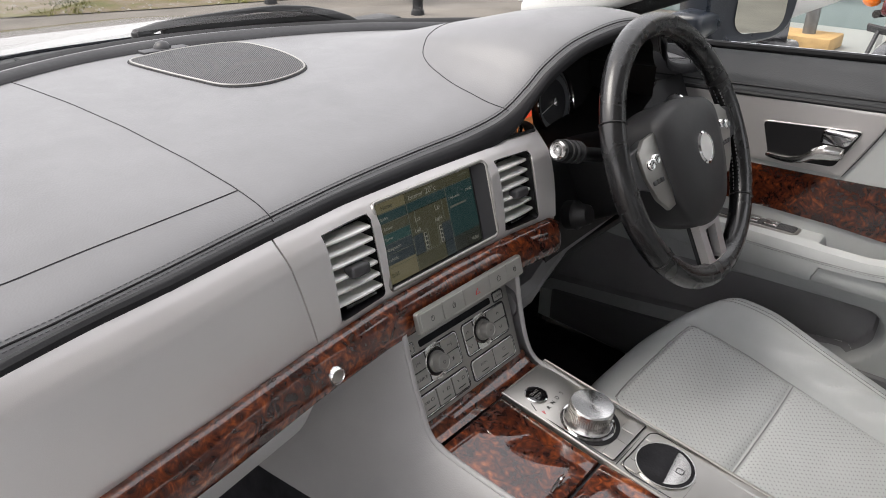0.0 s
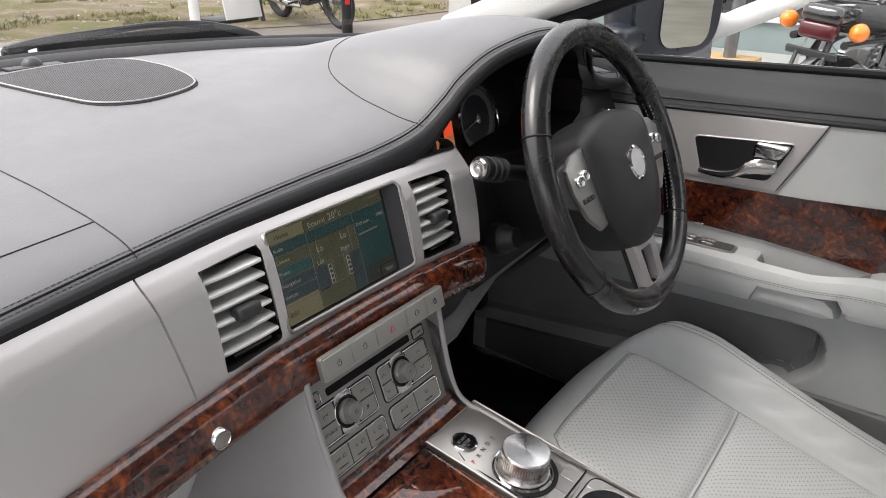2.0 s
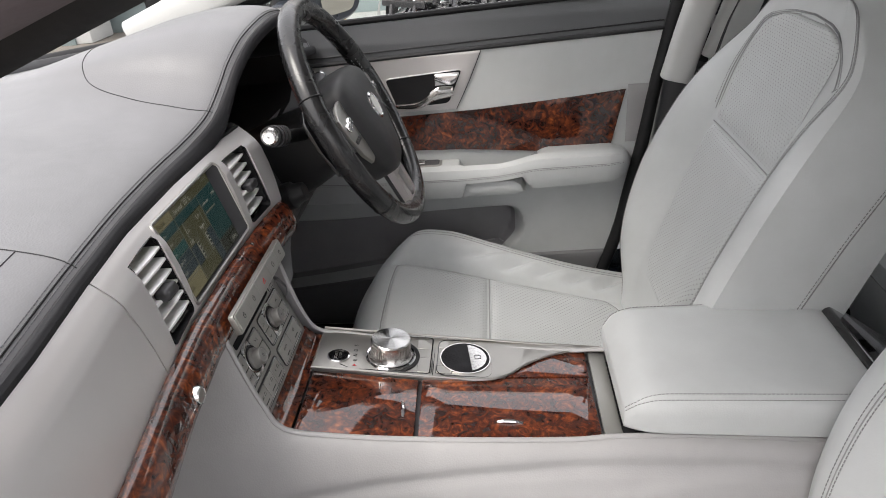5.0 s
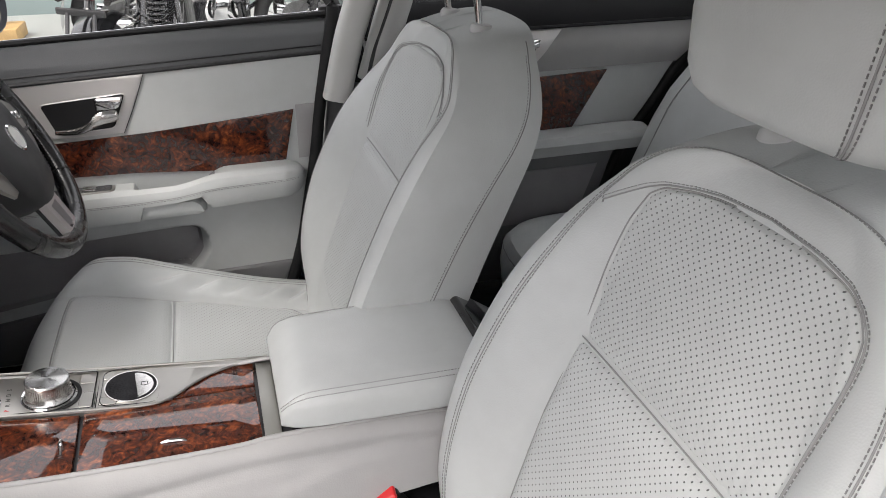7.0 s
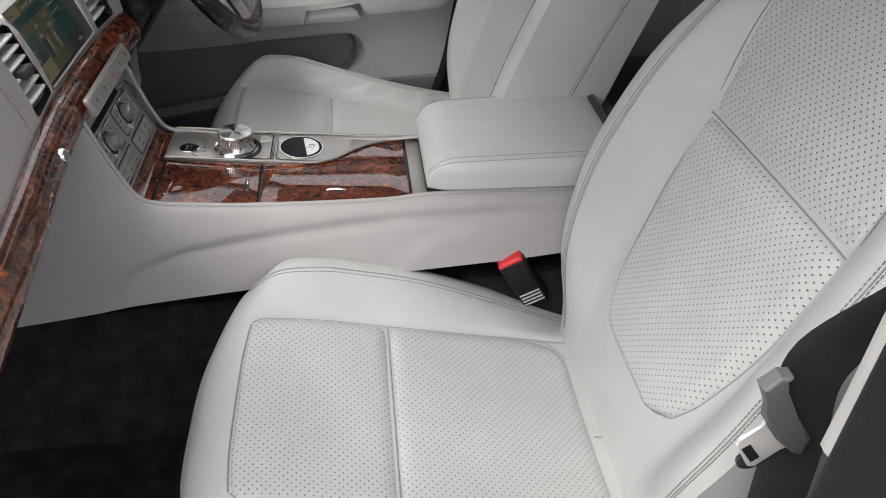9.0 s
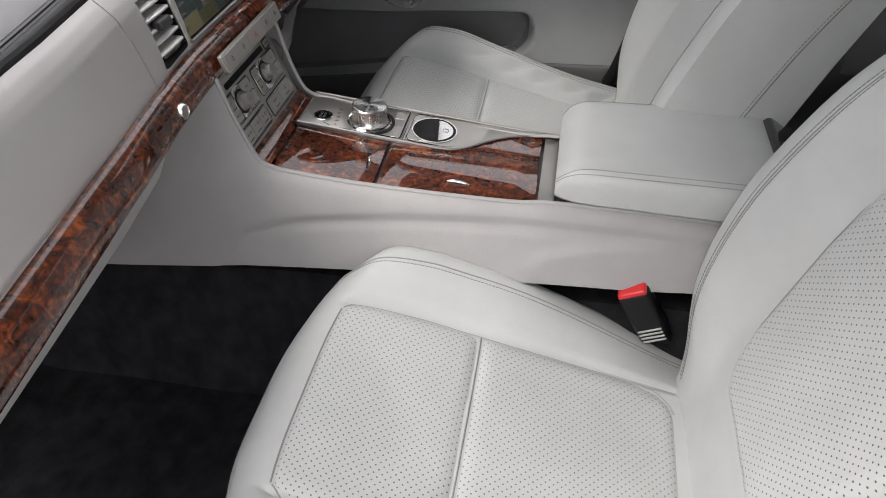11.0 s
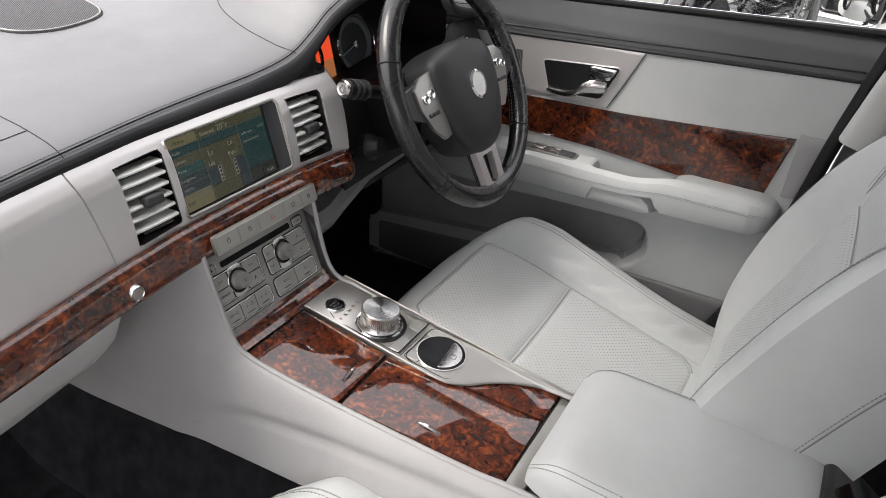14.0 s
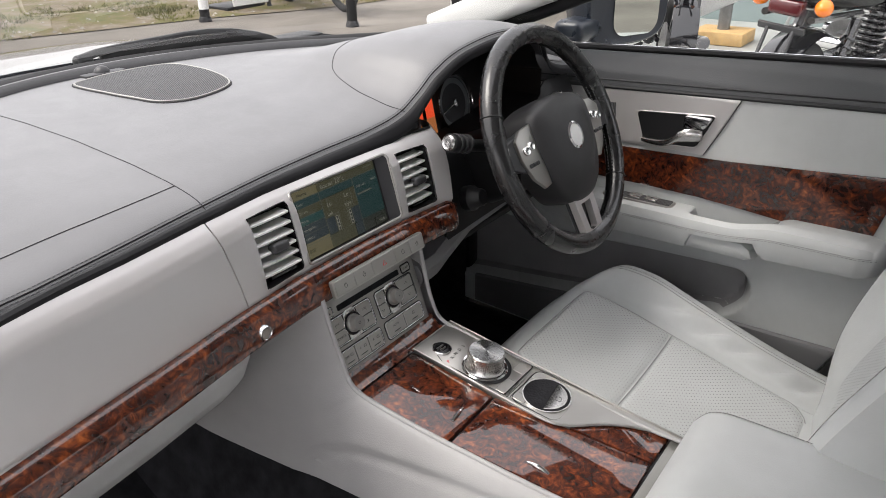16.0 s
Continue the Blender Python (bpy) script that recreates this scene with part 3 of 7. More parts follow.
# silver fascia below the pad
FAS = [(0.0640, 0.940), (0.0575, 0.932), (0.0485, 0.924), (0.0395, 0.914), (0.0340, 0.905), (0.0270, 0.88), (0.0225, 0.855), (0.0195, 0.828)]


def fas_off(x):
    return table(x, [(-0.72, -0.042), (-0.45, -0.014), (-0.33, -0.001), (-0.22, 0.016), (-0.12, 0.026), (0, 0.029), (0.12, 0.026), (0.22, 0.016)])


def fascia_at(x, z):
    """The silver face: its y at a height, over the width of the car."""
    y = table(z, [(b, a) for a, b in reversed(FAS)])
    return Vector((x, y + fas_off(x) + table(x, [(-0.2, 0), (-0.14, 0.002), (0.14, 0.002), (0.2, 0)]), z))


def lip_at(x):
    """The leather pad's front edge at a place across the car."""
    lo, hi = 0.0, 1.0
    for _ in range(22):
        m = (lo + hi) / 2
        if pad_at(m, 0).x < x:
            lo = m
        else:
            hi = m
    return pad_at(lo, 0)


TOPS = [(x, min(0.9345, lip_at(x).z + 0.0045)) for x in [-0.72 + 0.03 * k for k in range(32)]]


def fascia_piece(x0, x1, z0, z1, nx=24, nz=14):
    """A piece of the silver face; a top at 0.940 tucks under the leather edge."""
    def g(u, v):
        z = lerp(z0, z1, v)
        lean = table(z, [(0.824, 0.016), (0.88, 0.007), (0.93, 0.0)])
        x = lerp(x0 + lean * (x0 == -0.2195), x1 + lean * (x1 == -0.2215), u)
        return fascia_at(x, lerp(z0, table(x, TOPS) if z1 > 0.939 else z1, v))
    return slab(g, nx, nz, (0, 0.003, -0.002))


# rolled front edge in darker leather
ROLL = [(0.0, 0.0), (0.27, 0.0038), (0.55, 0.0052), (0.80, 0.0038), (1.0, 0.0), (0.97, -0.0070), (0.80, -0.0100)]


def roll_at(u, v):
    p = pad_at(u, 0)
    reach = 0.011 + (max(0.011, p.y - fascia_at(p.x, table(p.x, TOPS)).y + 0.0045) - 0.011) * (1 - sstep(0.10, 0.20, p.x))
    n = list(enumerate(ROLL))
    out = table(v * 6, [(k, r[0]) for k, r in n])
    end = lerp(-0.003, table(p.x, TOPS) + 0.001 - p.z, 1 - sstep(0.10, 0.20, p.x))
    return p + Vector((0, -reach * out, end * out + table(v * 6, [(k, r[1]) for k, r in n])))


part("front_edge", surf(roll_at, NP, 18), LIP_L, dash, "near-black stitched leather front edge")
part("edge_gap", tube([fascia_at(x, table(x, TOPS)) + Vector((0, -0.0012, 0.0004)) for x in [lerp(-0.72, 0.200, k / 90) for k in range(91)]], 0.0022, 8), RUBBER, dash, "black joint above the silver fascia")
part("glovebox_fascia", fascia_piece(-0.72, -0.2215, 0.824, 0.940, 40, 48), SILVER, dash, "satin silver fine-ribbed glovebox front")
VL, VR, SC = (-0.170, -0.104), (0.108, 0.170), (-0.094, 0.092)
VZ, SZ = (0.832, 0.918), (0.832, 0.922)
RIGHT_END = 0.205
# the centre bezel: bars round the two vents and the display
for nm, (a, b), (c, d) in (("bezel_bar", (-0.2195, VL[0]), (0.824, 0.940)), ("bezel_bar", (VL[1], SC[0]), (0.824, 0.940)), ("bezel_bar", (SC[1], VR[0]), (0.824, 0.940)), ("bezel_bar", (VR[1], RIGHT_END), (0.824, 0.940)), ("bezel_rail", (VL[0], VL[1]), (0.824, VZ[0])), ("bezel_rail", (VL[0], VL[1]), (VZ[1], 0.940)), ("bezel_rail", (VR[0], VR[1]), (0.824, VZ[0])), ("bezel_rail", (VR[0], VR[1]), (VZ[1], 0.940)), ("bezel_rail", (SC[0], SC[1]), (0.824, SZ[0])), ("bezel_rail", (SC[0], SC[1]), (SZ[1], 0.940))):
    part(nm, fascia_piece(a, b, c, d, 10, 48 if d - c > 0.05 else 12), SILVER, dash)

# walnut strip
WOODP = [(0.022, 0.8262), (0.0155, 0.8250), (0.0095, 0.8205), (0.0045, 0.8125), (0.0010, 0.8020), (0.0, 0.7920), (0.0040, 0.7825), (0.020, 0.777)]


WOODS = [(p.x, p.y) for p in spline([(a, b, 0) for a, b in WOODP], 56)]


def strip_at(u, v):
    x = lerp(-0.72, 0.212, u)
    y, z = WOODS[round(v * 56)]
    e = sstep(0.0, 0.022, 0.212 - x)
    return Vector((x, lerp(0.02, y, e) + fas_off(x) - 0.003, lerp(0.802, z, lerp(0.55, 1, e)) - 0.010 * sstep(-0.3, -0.72, x)))


part("walnut_strip", surf(strip_at, 120, 56), WOOD, dash, "polished burr walnut strip")
gb = Vector((-0.204, strip_at(0.553, 0.5).y - 0.001, 0.800))
gm = basis(gb, (1, 0, 0), (0, 0, 1))
gbtn = part("glovebox_button", spin([(0.0092, -0.002), (0.0092, 0.003), (0.0082, 0.0045), (0.0072, 0.003)], gm, 28), CHROME, dash, "round chrome glovebox button")
part("button_face", spin([(0.0072, 0.002), (0.0065, 0.0042), (0.002, 0.0046)], gm, 24), PANEL, gbtn)

# lower glovebox in light grey
LOW = [(0.030, 0.784), (0.018, 0.776), (0.024, 0.755), (0.042, 0.72), (0.078, 0.68), (0.13, 0.635), (0.19, 0.598), (0.26, 0.585), (0.40, 0.58)]


def low_at(u, v):
    x = lerp(-0.72, -0.165, u)
    P = LOW
    k = v * (len(P) - 1)
    i = min(int(k), len(P) - 2)
    y, z = lerp(P[i][0], P[i + 1][0], k - i), lerp(P[i][1], P[i + 1][1], k - i)
    e = sstep(-0.225, -0.165, x)
    return Vector((x, y + fas_off(min(x, -0.2)) + 0.10 * e * e, z + 0.01 * e))


part("glovebox_lid", surf(low_at, 50, 40), PLASTIC_G, dash, "light grey lower glovebox lid")


# display, sunk behind the bezel
SX0, SX1 = SC[0] + 0.002, SC[1] - 0.024
DEEP = 0.0105
dm = basis((0.5 * (SX0 + SX1), fascia_at(0, 0.877).y + DEEP, 0.877), (1, 0, 0), (0, fascia_at(0, 0.92).y - fascia_at(0, 0.832).y, 0.088))
part("display_surround", frame_plate(rrect(0.170, 0.098, 0.002), rrect(0.158, 0.0905, 0.002), 0.003, dm @ Matrix.Translation((0, 0, -0.003))), PLASTIC_K, dash)


def wall_between(x0, x1, z0, z1, depth, mat, name):
    """The inner walls of an opening in the fascia."""
    rim = rrect(x1 - x0, z1 - z0, 0.005, 4, (x0 + x1) / 2, (z0 + z1) / 2)
    rings = [[fascia_at(x, z) + Vector((0, d, 0)) for x, z in rim] for d in (-0.0012, 0.002, depth * 0.5, depth)]
    return part(name, loft(rings, False), mat, dash)


rim = rrect(SC[1] - SC[0], SZ[1] - SZ[0], 0.005, 4, (SC[0] + SC[1]) / 2, (SZ[0] + SZ[1]) / 2)
part("display_recess", loft([[fascia_at(x, z) + Vector((-0.024 * (x > 0) * max(0, d) / 0.0115, d, 0)) for x, z in rim] for d in (-0.0012, 0.002, 0.006, 0.0115)], False), PLASTIC_D, dash, "dark slanted surround of the display")
rim = rrect(SC[1] - SC[0] + 0.001, SZ[1] - SZ[0] + 0.001, 0.006, 4, (SC[0] + SC[1]) / 2, (SZ[0] + SZ[1]) / 2)
part("display_rim", tube([fascia_at(x, z) + Vector((0, 0.0005, 0)) for x, z in rim], 0.0022, 8, True), ALU, dash, "bright rim round the display")

LIT = 0.105


def tint(name, c):
    return glow(name, c, LIT)


S_BACK, S_BEIGE, S_OLIVE = tint("screen_dark_olive", (0.045, 0.05, 0.035)), tint("screen_beige", (0.33, 0.29, 0.15)), tint("screen_olive", (0.13, 0.125, 0.06))
S_TEAL, S_TEAL2, S_BLUE = tint("screen_dark_teal", (0.02, 0.085, 0.08)), tint("screen_teal", (0.03, 0.13, 0.115)), tint("screen_slate", (0.05, 0.075, 0.085))
S_TEXT, S_DIM = tint("screen_text", (0.62, 0.62, 0.52)), tint("screen_line", (0.25, 0.26, 0.2))
DW, DH = 0.159, 0.0900
disp = part("display", plate(rrect(DW, DH, 0.001), 0.0015, dm, 0), S_BACK, dash, "lit touch display showing radio and climate")


def block(x0, x1, y0, y1, mat, z=0.0018, name="screen_block"):
    """A lit field of the display; fractions of its width and height from the lower left."""
    return part(name, plate([(DW * (x0 - 0.5), DH * (y0 - 0.5)), (DW * (x1 - 0.5), DH * (y0 - 0.5)), (DW * (x1 - 0.5), DH * (y1 - 0.5)), (DW * (x0 - 0.5), DH * (y1 - 0.5))], 0.0003, dm @ Matrix.Translation((0, 0, z)), 0), mat, disp, smooth=False)


def shown(text, x, y, size, mat=S_TEXT, align="LEFT"):
    return words("lettering", text, size * 0.8, dm @ Matrix.Translation((DW * (x - 0.5), DH * (y - 0.5), 0.0026)), mat, disp, 0.00005, align)


block(0.0, 0.30, 0.86, 1.0, S_BEIGE)
block(0.305, 1.0, 0.86, 1.0, S_OLIVE)
for k, mt in enumerate((S_TEAL, S_OLIVE, S_TEAL2, S_BLUE, S_BLUE)):
    block(0.0, 0.295, 0.735 - 0.125 * k, 0.85 - 0.125 * k, mt)
block(0.0, 0.295, 0.0, 0.225, S_BEIGE)
block(0.305, 0.70, 0.74, 0.85, S_TEAL)
block(0.305, 0.70, 0.20, 0.73, S_OLIVE)
block(0.305, 0.40, 0.20, 0.44, S_BLUE, 0.0021)
block(0.605, 0.70, 0.20, 0.44, S_BLUE, 0.0021)
block(0.705, 1.0, 0.20, 0.85, S_TEAL)
block(0.305, 0.60, 0.0, 0.19, S_OLIVE)
block(0.605, 0.70, 0.0, 0.19, S_BLUE)
block(0.85, 1.0, 0.0, 0.13, S_BACK, 0.0021)
for k in range(4):
    for hx in (0.41, 0.57):
        block(hx, hx + 0.03, 0.21 + 0.055 * k, 0.262 + 0.055 * k, S_TEXT, 0.0021, "heat_bar")
        block(hx + 0.005, hx + 0.025, 0.218 + 0.055 * k, 0.254 + 0.055 * k, S_BACK, 0.0024, "heat_level")
for xa, xb, ya, yb in ((0.36, 0.365, 0.46, 0.74), (0.64, 0.645, 0.46, 0.74), (0.40, 0.60, 0.195, 0.201), (0.36, 0.45, 0.46, 0.466), (0.55, 0.645, 0.46, 0.466), (0.45, 0.455, 0.20, 0.466), (0.55, 0.555, 0.20, 0.466)):
    block(xa, xb, ya, yb, S_DIM, 0.0022, "screen_line")
for x in (0.30, 0.70):
    block(x - 0.002, x + 0.002, 0.0, 0.86, S_DIM, 0.0022, "screen_line")
for y in (0.855, 0.195, 0.73, 0.605, 0.48, 0.355, 0.23):
    block(0.0, 1.0 if y > 0.8 else 0.30, y - 0.003, y + 0.003, S_DIM, 0.0022, "screen_line")
shown("Home", 0.07, 0.915, 0.0085, S_BACK)
shown("External", 0.33, 0.905, 0.0085)
shown("20\u00b0c", 0.50, 0.91, 0.0125)
for k, tx in enumerate(("Audio", "Climate", "Phone", "Navigation", "Vehicle")):
    shown(tx, 0.035, 0.79 - 0.125 * k, 0.0066)
shown("8:01", 0.04, 0.10, 0.0085, S_BACK)
shown("Lo", 0.35, 0.63, 0.0105)
shown("Lo", 0.56, 0.66, 0.0105)
shown("Left", 0.33, 0.49, 0.0078)
shown("Right", 0.54, 0.52, 0.0078)
shown("DAB radio", 0.72, 0.70, 0.0056)
shown("DAB2", 0.985, 0.72, 0.0056, S_TEXT, "RIGHT")
block(0.72, 0.90, 0.575, 0.60, S_DIM, 0.0023, "text_bar")
block(0.86, 0.97, 0.93, 0.945, S_DIM, 0.0023, "text_bar")
shown("Valet", 0.925, 0.065, 0.0078, S_TEXT, "CENTER")


# air vents: silver slats in a dark box
def vent(x0, x1):
    z0, z1 = VZ[0], VZ[1] - 0.004
    xc = (x0 + x1) / 2
    w = x1 - x0
    vm = basis((xc, fascia_at(xc, 0.873).y + 0.006, (z0 + z1) / 2), (1, 0, 0), (0, fascia_at(xc, z1).y - fascia_at(xc, z0).y, z1 - z0))
    h = math.hypot(z1 - z0, fascia_at(xc, z1).y - fascia_at(xc, z0).y)
    wall_between(x0, x1, z0, VZ[1], 0.04, PLASTIC_K, "vent_duct")
    v = part("air_vent", plate(rrect(w + 0.02, h + 0.024, 0.002), 0.002, vm @ Matrix.Translation((0, 0, -0.032)), 0), PLASTIC_K, dash, "black air vent with silver slats")
    for k in range(6):
        yy = h / 2 - 0.0085 - 0.0128 * k
        s = [(0.0052, -0.0125), (0.0030, -0.001), (0.0016, 0.0052), (0.0004, 0.0062), (-0.0014, 0.0058), (-0.0022, 0.0046), (-0.0006, -0.002), (0.0018, -0.0125)]
        rings = [[vm @ Vector((x, yy + a, b - 0.0035 - 0.0020 * (abs(x) / (w / 2)) ** 2)) for a, b in s] for x in (-w / 2 + 0.0012, -w / 4, 0, w / 4, w / 2 - 0.0012)]
        part("slat", loft(rings), SLAT, v)
    tb = box((0, 0, 0), (0.025, 0.0125, 0.016), 0.004, None, 3)
    tb.transform(vm @ Matrix.Translation((0.002, h / 2 - 0.044, 0.003)))
    part("vent_tab", tb, PLASTIC_D, v, "dark vent adjuster tab")
    whl = part("vent_wheel", tube([vm @ Vector((x, -h / 2 + 0.0065, -0.004 - 0.12 * (x / w) ** 2 * 0.05)) for x in (-w * 0.28, 0, w * 0.34)], 0.0042, 12), GLOSS_K, v)
    return v


SLAT = mottled("silver_vent_slat", (0.84, 0.835, 0.82), 0.36, 0.04, 9, 1500, 0.04, metal=0.3)
vent(*VL)
vent(*VR)

# ---- centre stack and console ----
con = thing("centre_console", (0, -0.2, 0.3), "light grey leather centre console with walnut lids and aluminium plate", "console")


def zc(y):
    """Height of the console's top along the car."""
    return table(y, [(-0.70, 0.588), (-0.375, 0.616), (-0.16, 0.637), (-0.02, 0.659), (0.0, 0.668)])


def edge_x(y):
    """Half width of the console's top."""
    return table(y, [(-0.75, 0.085), (-0.55, 0.088), (-0.375, 0.098), (-0.16, 0.108), (-0.02, 0.116), (0.06, 0.12)])



GREY_S = leather("pale_grey_soft_trim", (0.355, 0.35, 0.35), 0.48)
# sides: a soft skin from the console's edge, up the flank of the stack, down to the carpet
EDGE = [(0.090, -0.80, 0.606), (0.092, -0.55, 0.6195), (0.099, -0.40, 0.6250), (0.102, -0.33, 0.6245), (0.109, -0.16, 0.640), (0.113, -0.05, 0.658), (0.110, -0.022, 0.664), (0.106, -0.006, 0.676), (0.103, 0.004, 0.70), (0.103, 0.014, 0.735), (0.104, 0.026, 0.790)]
FOOT = [(0.120, -0.80, 0.530), (0.122, -0.55, 0.529), (0.126, -0.34, 0.527), (0.134, -0.12, 0.523), (0.143, 0.06, 0.518), (0.150, 0.17, 0.513), (0.156, 0.26, 0.512), (0.164, 0.34, 0.53), (0.168, 0.38, 0.60), (0.165, 0.39, 0.70)]
E_S, F_S = spline(EDGE, 90), spline(FOOT, 90)


def edge_in(sx, y):
    """The passenger's side of the console runs closer in, along the walnut lids."""
    return table(y, [(-0.80, 0.0), (-0.60, -0.009), (-0.42, -0.020), (-0.375, -0.0215), (-0.16, -0.0175), (-0.03, -0.012), (0.0, -0.004), (0.02, 0.0)]) if sx < 0 else 0.0


def side_at(sx, u, v):
    e, f = E_S[round(u * 90)].copy(), F_S[round(u * 90)]
    e.x += edge_in(sx, e.y)
    h = sstep(0.52, 0.8, u)
    mid = Vector((e.x + lerp(0.024, 0.042, h), lerp(e.y, lerp(e.y, f.y, 0.22), h), lerp(e.z - 0.004, lerp(e.z, f.z, 0.25), h)))
    a, b = e.lerp(mid, v), mid.lerp(f, v)
    p = a.lerp(b, v)
    # moulded crease that swells out of the lower side
    line = table(p.y, [(-0.80, 0.580), (-0.58, 0.592), (-0.51, 0.597), (-0.35, 0.602), (-0.19, 0.601), (-0.11, 0.597), (-0.034, 0.590), (0.017, 0.571), (0.061, 0.526), (0.09, 0.48)])
    d = p.z - line
    fade = (1 - sstep(0.03, 0.08, p.y)) * sstep(0.02, 0.16, v)
    p.x -= (0.0050 * math.exp(-((d / 0.0085) ** 2)) + 0.0045 * sstep(0.004, -0.012, d)) * fade
    second = table(p.y, [(-0.60, 0.600), (-0.51, 0.592), (-0.45, 0.585), (-0.39, 0.570), (-0.34, 0.535), (-0.32, 0.50)])
    p.x += 0.0055 * sstep(0.006, -0.010, p.z - second) * sstep(-0.62, -0.50, p.y) * (1 - sstep(-0.36, -0.30, p.y)) * sstep(0.05, 0.25, v)
    p.x *= sx
    return p


for sx in (-1, 1):
    part("side_panel", surf(lambda u, v: side_at(sx, u, v), 90, 110), GREY_S, con, "light grey soft-skinned console side")
    part("edge_rail", tube([Vector((sx * (p.x + edge_in(sx, p.y) - 0.003), p.y - 0.001, p.z + 0.0005)) for p in E_S], 0.0036, 10, flat=0.8), GREY_S, con, "slim rail along the console edge")

SLOPE = math.atan2(0.659 - 0.616, 0.355)


def top_m(x, y, lift=0.0):
    """A pose lying on the console's top: x across, y ahead."""
    return Matrix.Translation((x, y, zc(y) + lift)) @ pose(0, 0, 0, math.degrees(SLOPE))


def top_plate(outline, depth, lift=0.0, bev=0.0015):
    """A piece with a given outline in plan, laid along the sloping top."""
    bm = plate(outline, depth, Matrix(), bev)
    bmesh.ops.subdivide_edges(bm, edges=[e for e in bm.edges if abs(e.verts[0].co.y - e.verts[1].co.y) > 0.06], cuts=6)
    for v in bm.verts:
        v.co.z += zc(v.co.y) + lift
    return bm


# bed under the lids
part("bed", top_plate([(-0.066, -0.72), (0.080, -0.72), (0.086, -0.45), (0.100, -0.16), (0.106, -0.02), (-0.092, -0.02), (-0.084, -0.16), (-0.070, -0.45)], 0.004, -0.007, 0), PLASTIC_D, con)
SH = 0.0022
part("small_lid", top_plate([(-0.0850, -0.160 + SH), (0.022, -0.157 + SH), (0.0205, -0.022), (-0.0990, -0.0235)], 0.006, -0.002, 0.002), WOOD, con, "burr walnut ashtray lid")
part("large_lid", top_plate([(-0.0690, -0.374), (0.043, -0.372), (0.023, -0.157 - SH), (-0.0842, -0.160 - SH)], 0.006, -0.002, 0.002), WOOD, con, "burr walnut cupholder lid")
part("fixed_veneer", top_plate([(0.0455, -0.372), (0.102, -0.373), (0.096, -0.345), (0.082, -0.318), (0.063, -0.290), (0.036, -0.264)], 0.006, -0.002, 0.002), WOOD, con, "walnut veneer beside the plate")
part("cross_bar", top_plate([(-0.080, -0.398), (0.106, -0.398), (0.106, -0.3765), (-0.067, -0.3765)], 0.005, -0.001, 0.001), PANEL, con, "grey metal cross bar")
for (x, y, turn) in ((-0.040, -0.141, 6), (-0.0535, -0.268, 91)):
    h = part("lid_handle", tube([top_m(x, y, 0.0045) @ Vector((math.cos(radians(turn)) * s * 0.015, math.sin(radians(turn)) * s * 0.015, 0.0025 * (1 - s * s))) for s in [k / 6 - 1 for k in range(13)]], lambda t: 0.0026 * math.sin(math.pi * (0.12 + 0.76 * t)) ** 0.5, 8), CHROME, con, "small chrome finger pull")

KNOBM = mottled("polished_knob_metal", (0.62, 0.61, 0.60), 0.22, 0.03, 10, 1500, 0.03, metal=1.0, rough_amount=0.03)
SPUN = mat_new("spun_metal", (0.74, 0.74, 0.74), 0.26, 1.0)
bsdf(SPUN).inputs["Anisotropic"].default_value = 0.9
_tg = SPUN.node_tree.nodes.new("ShaderNodeTangent")
_tg.direction_type, _tg.axis = "RADIAL", "Z"
ln(SPUN, _tg.outputs[0], bsdf(SPUN).inputs["Tangent"])
# aluminium plate with the rotary gear knob
_sweep = [(p.x, p.y) for p in spline([(0.024, -0.225, 0), (0.027, -0.248, 0), (0.040, -0.270, 0), (0.062, -0.292, 0), (0.081, -0.318, 0), (0.094, -0.345, 0), (0.102, -0.372, 0), (0.104, -0.394, 0)], 28)]
PL = [(0.024, -0.019)] + _sweep + [(0.109, -0.394), (0.112, -0.30), (0.116, -0.019)]
part("gear_plate", top_plate(PL, 0.007, -0.001, 0.0008), ALU, con, "brushed aluminium gear plate")
part("plate_lip", tube([Vector((x, y, zc(y) + 0.006)) for x, y in PL], 0.0017, 8, True), ALU, con, "raised lip of the plate")
SEL = Vector((0.0645, -0.1150, 0.668))
sm = top_m(SEL.x, SEL.y, 0.005)
knob = part("gear_knob", spin([(0.0292, 0.0), (0.0290, 0.0035), (0.0268, 0.0060), (0.0256, 0.0225), (0.0262, 0.0232), (0.0262, 0.0268), (0.0250, 0.0282)], sm, 96), KNOBM, con, "knurled aluminium rotary gear knob")
part("knob_cap", spin([(0.0250, 0.0280), (0.0244, 0.0286), (0.0120, 0.0288), (0.0004, 0.0289)], sm, 96), SPUN, knob, "spun bright metal cap")
part("knob_ring", spin([(0.0335, -0.001), (0.0335, 0.0015), (0.0318, 0.0032), (0.0300, 0.0022), (0.0300, -0.001)], sm, 48), CHROME, con, "chrome ring round the gear knob")
part("knob_well", spin([(0.0385, -0.002), (0.0385, 0.0012), (0.0350, 0.0015), (0.0336, 0.001)], sm, 48), PLASTIC_K, con)
for k in range(60):
    a = 2 * math.pi * k / 60
    ridge = box((0.0260, 0, 0.0145), (0.0009, 0.0013, 0.0165), 0)
    ridge.transform(sm @ Matrix.Rotation(a, 4, "Z"))
    if k == 0:
        rib = part("rib", ridge, KNOBM, knob)
        rib_mesh = rib.data
    else:
        ridge.free()
        rb = new("rib", rib_mesh)
        rb.parent = knob
        q = Matrix.Translation(-ORG[knob]) @ sm @ Matrix.Rotation(a, 4, "Z") @ (Matrix.Translation(-ORG[knob]) @ sm).inverted()
        rb.matrix_local = q
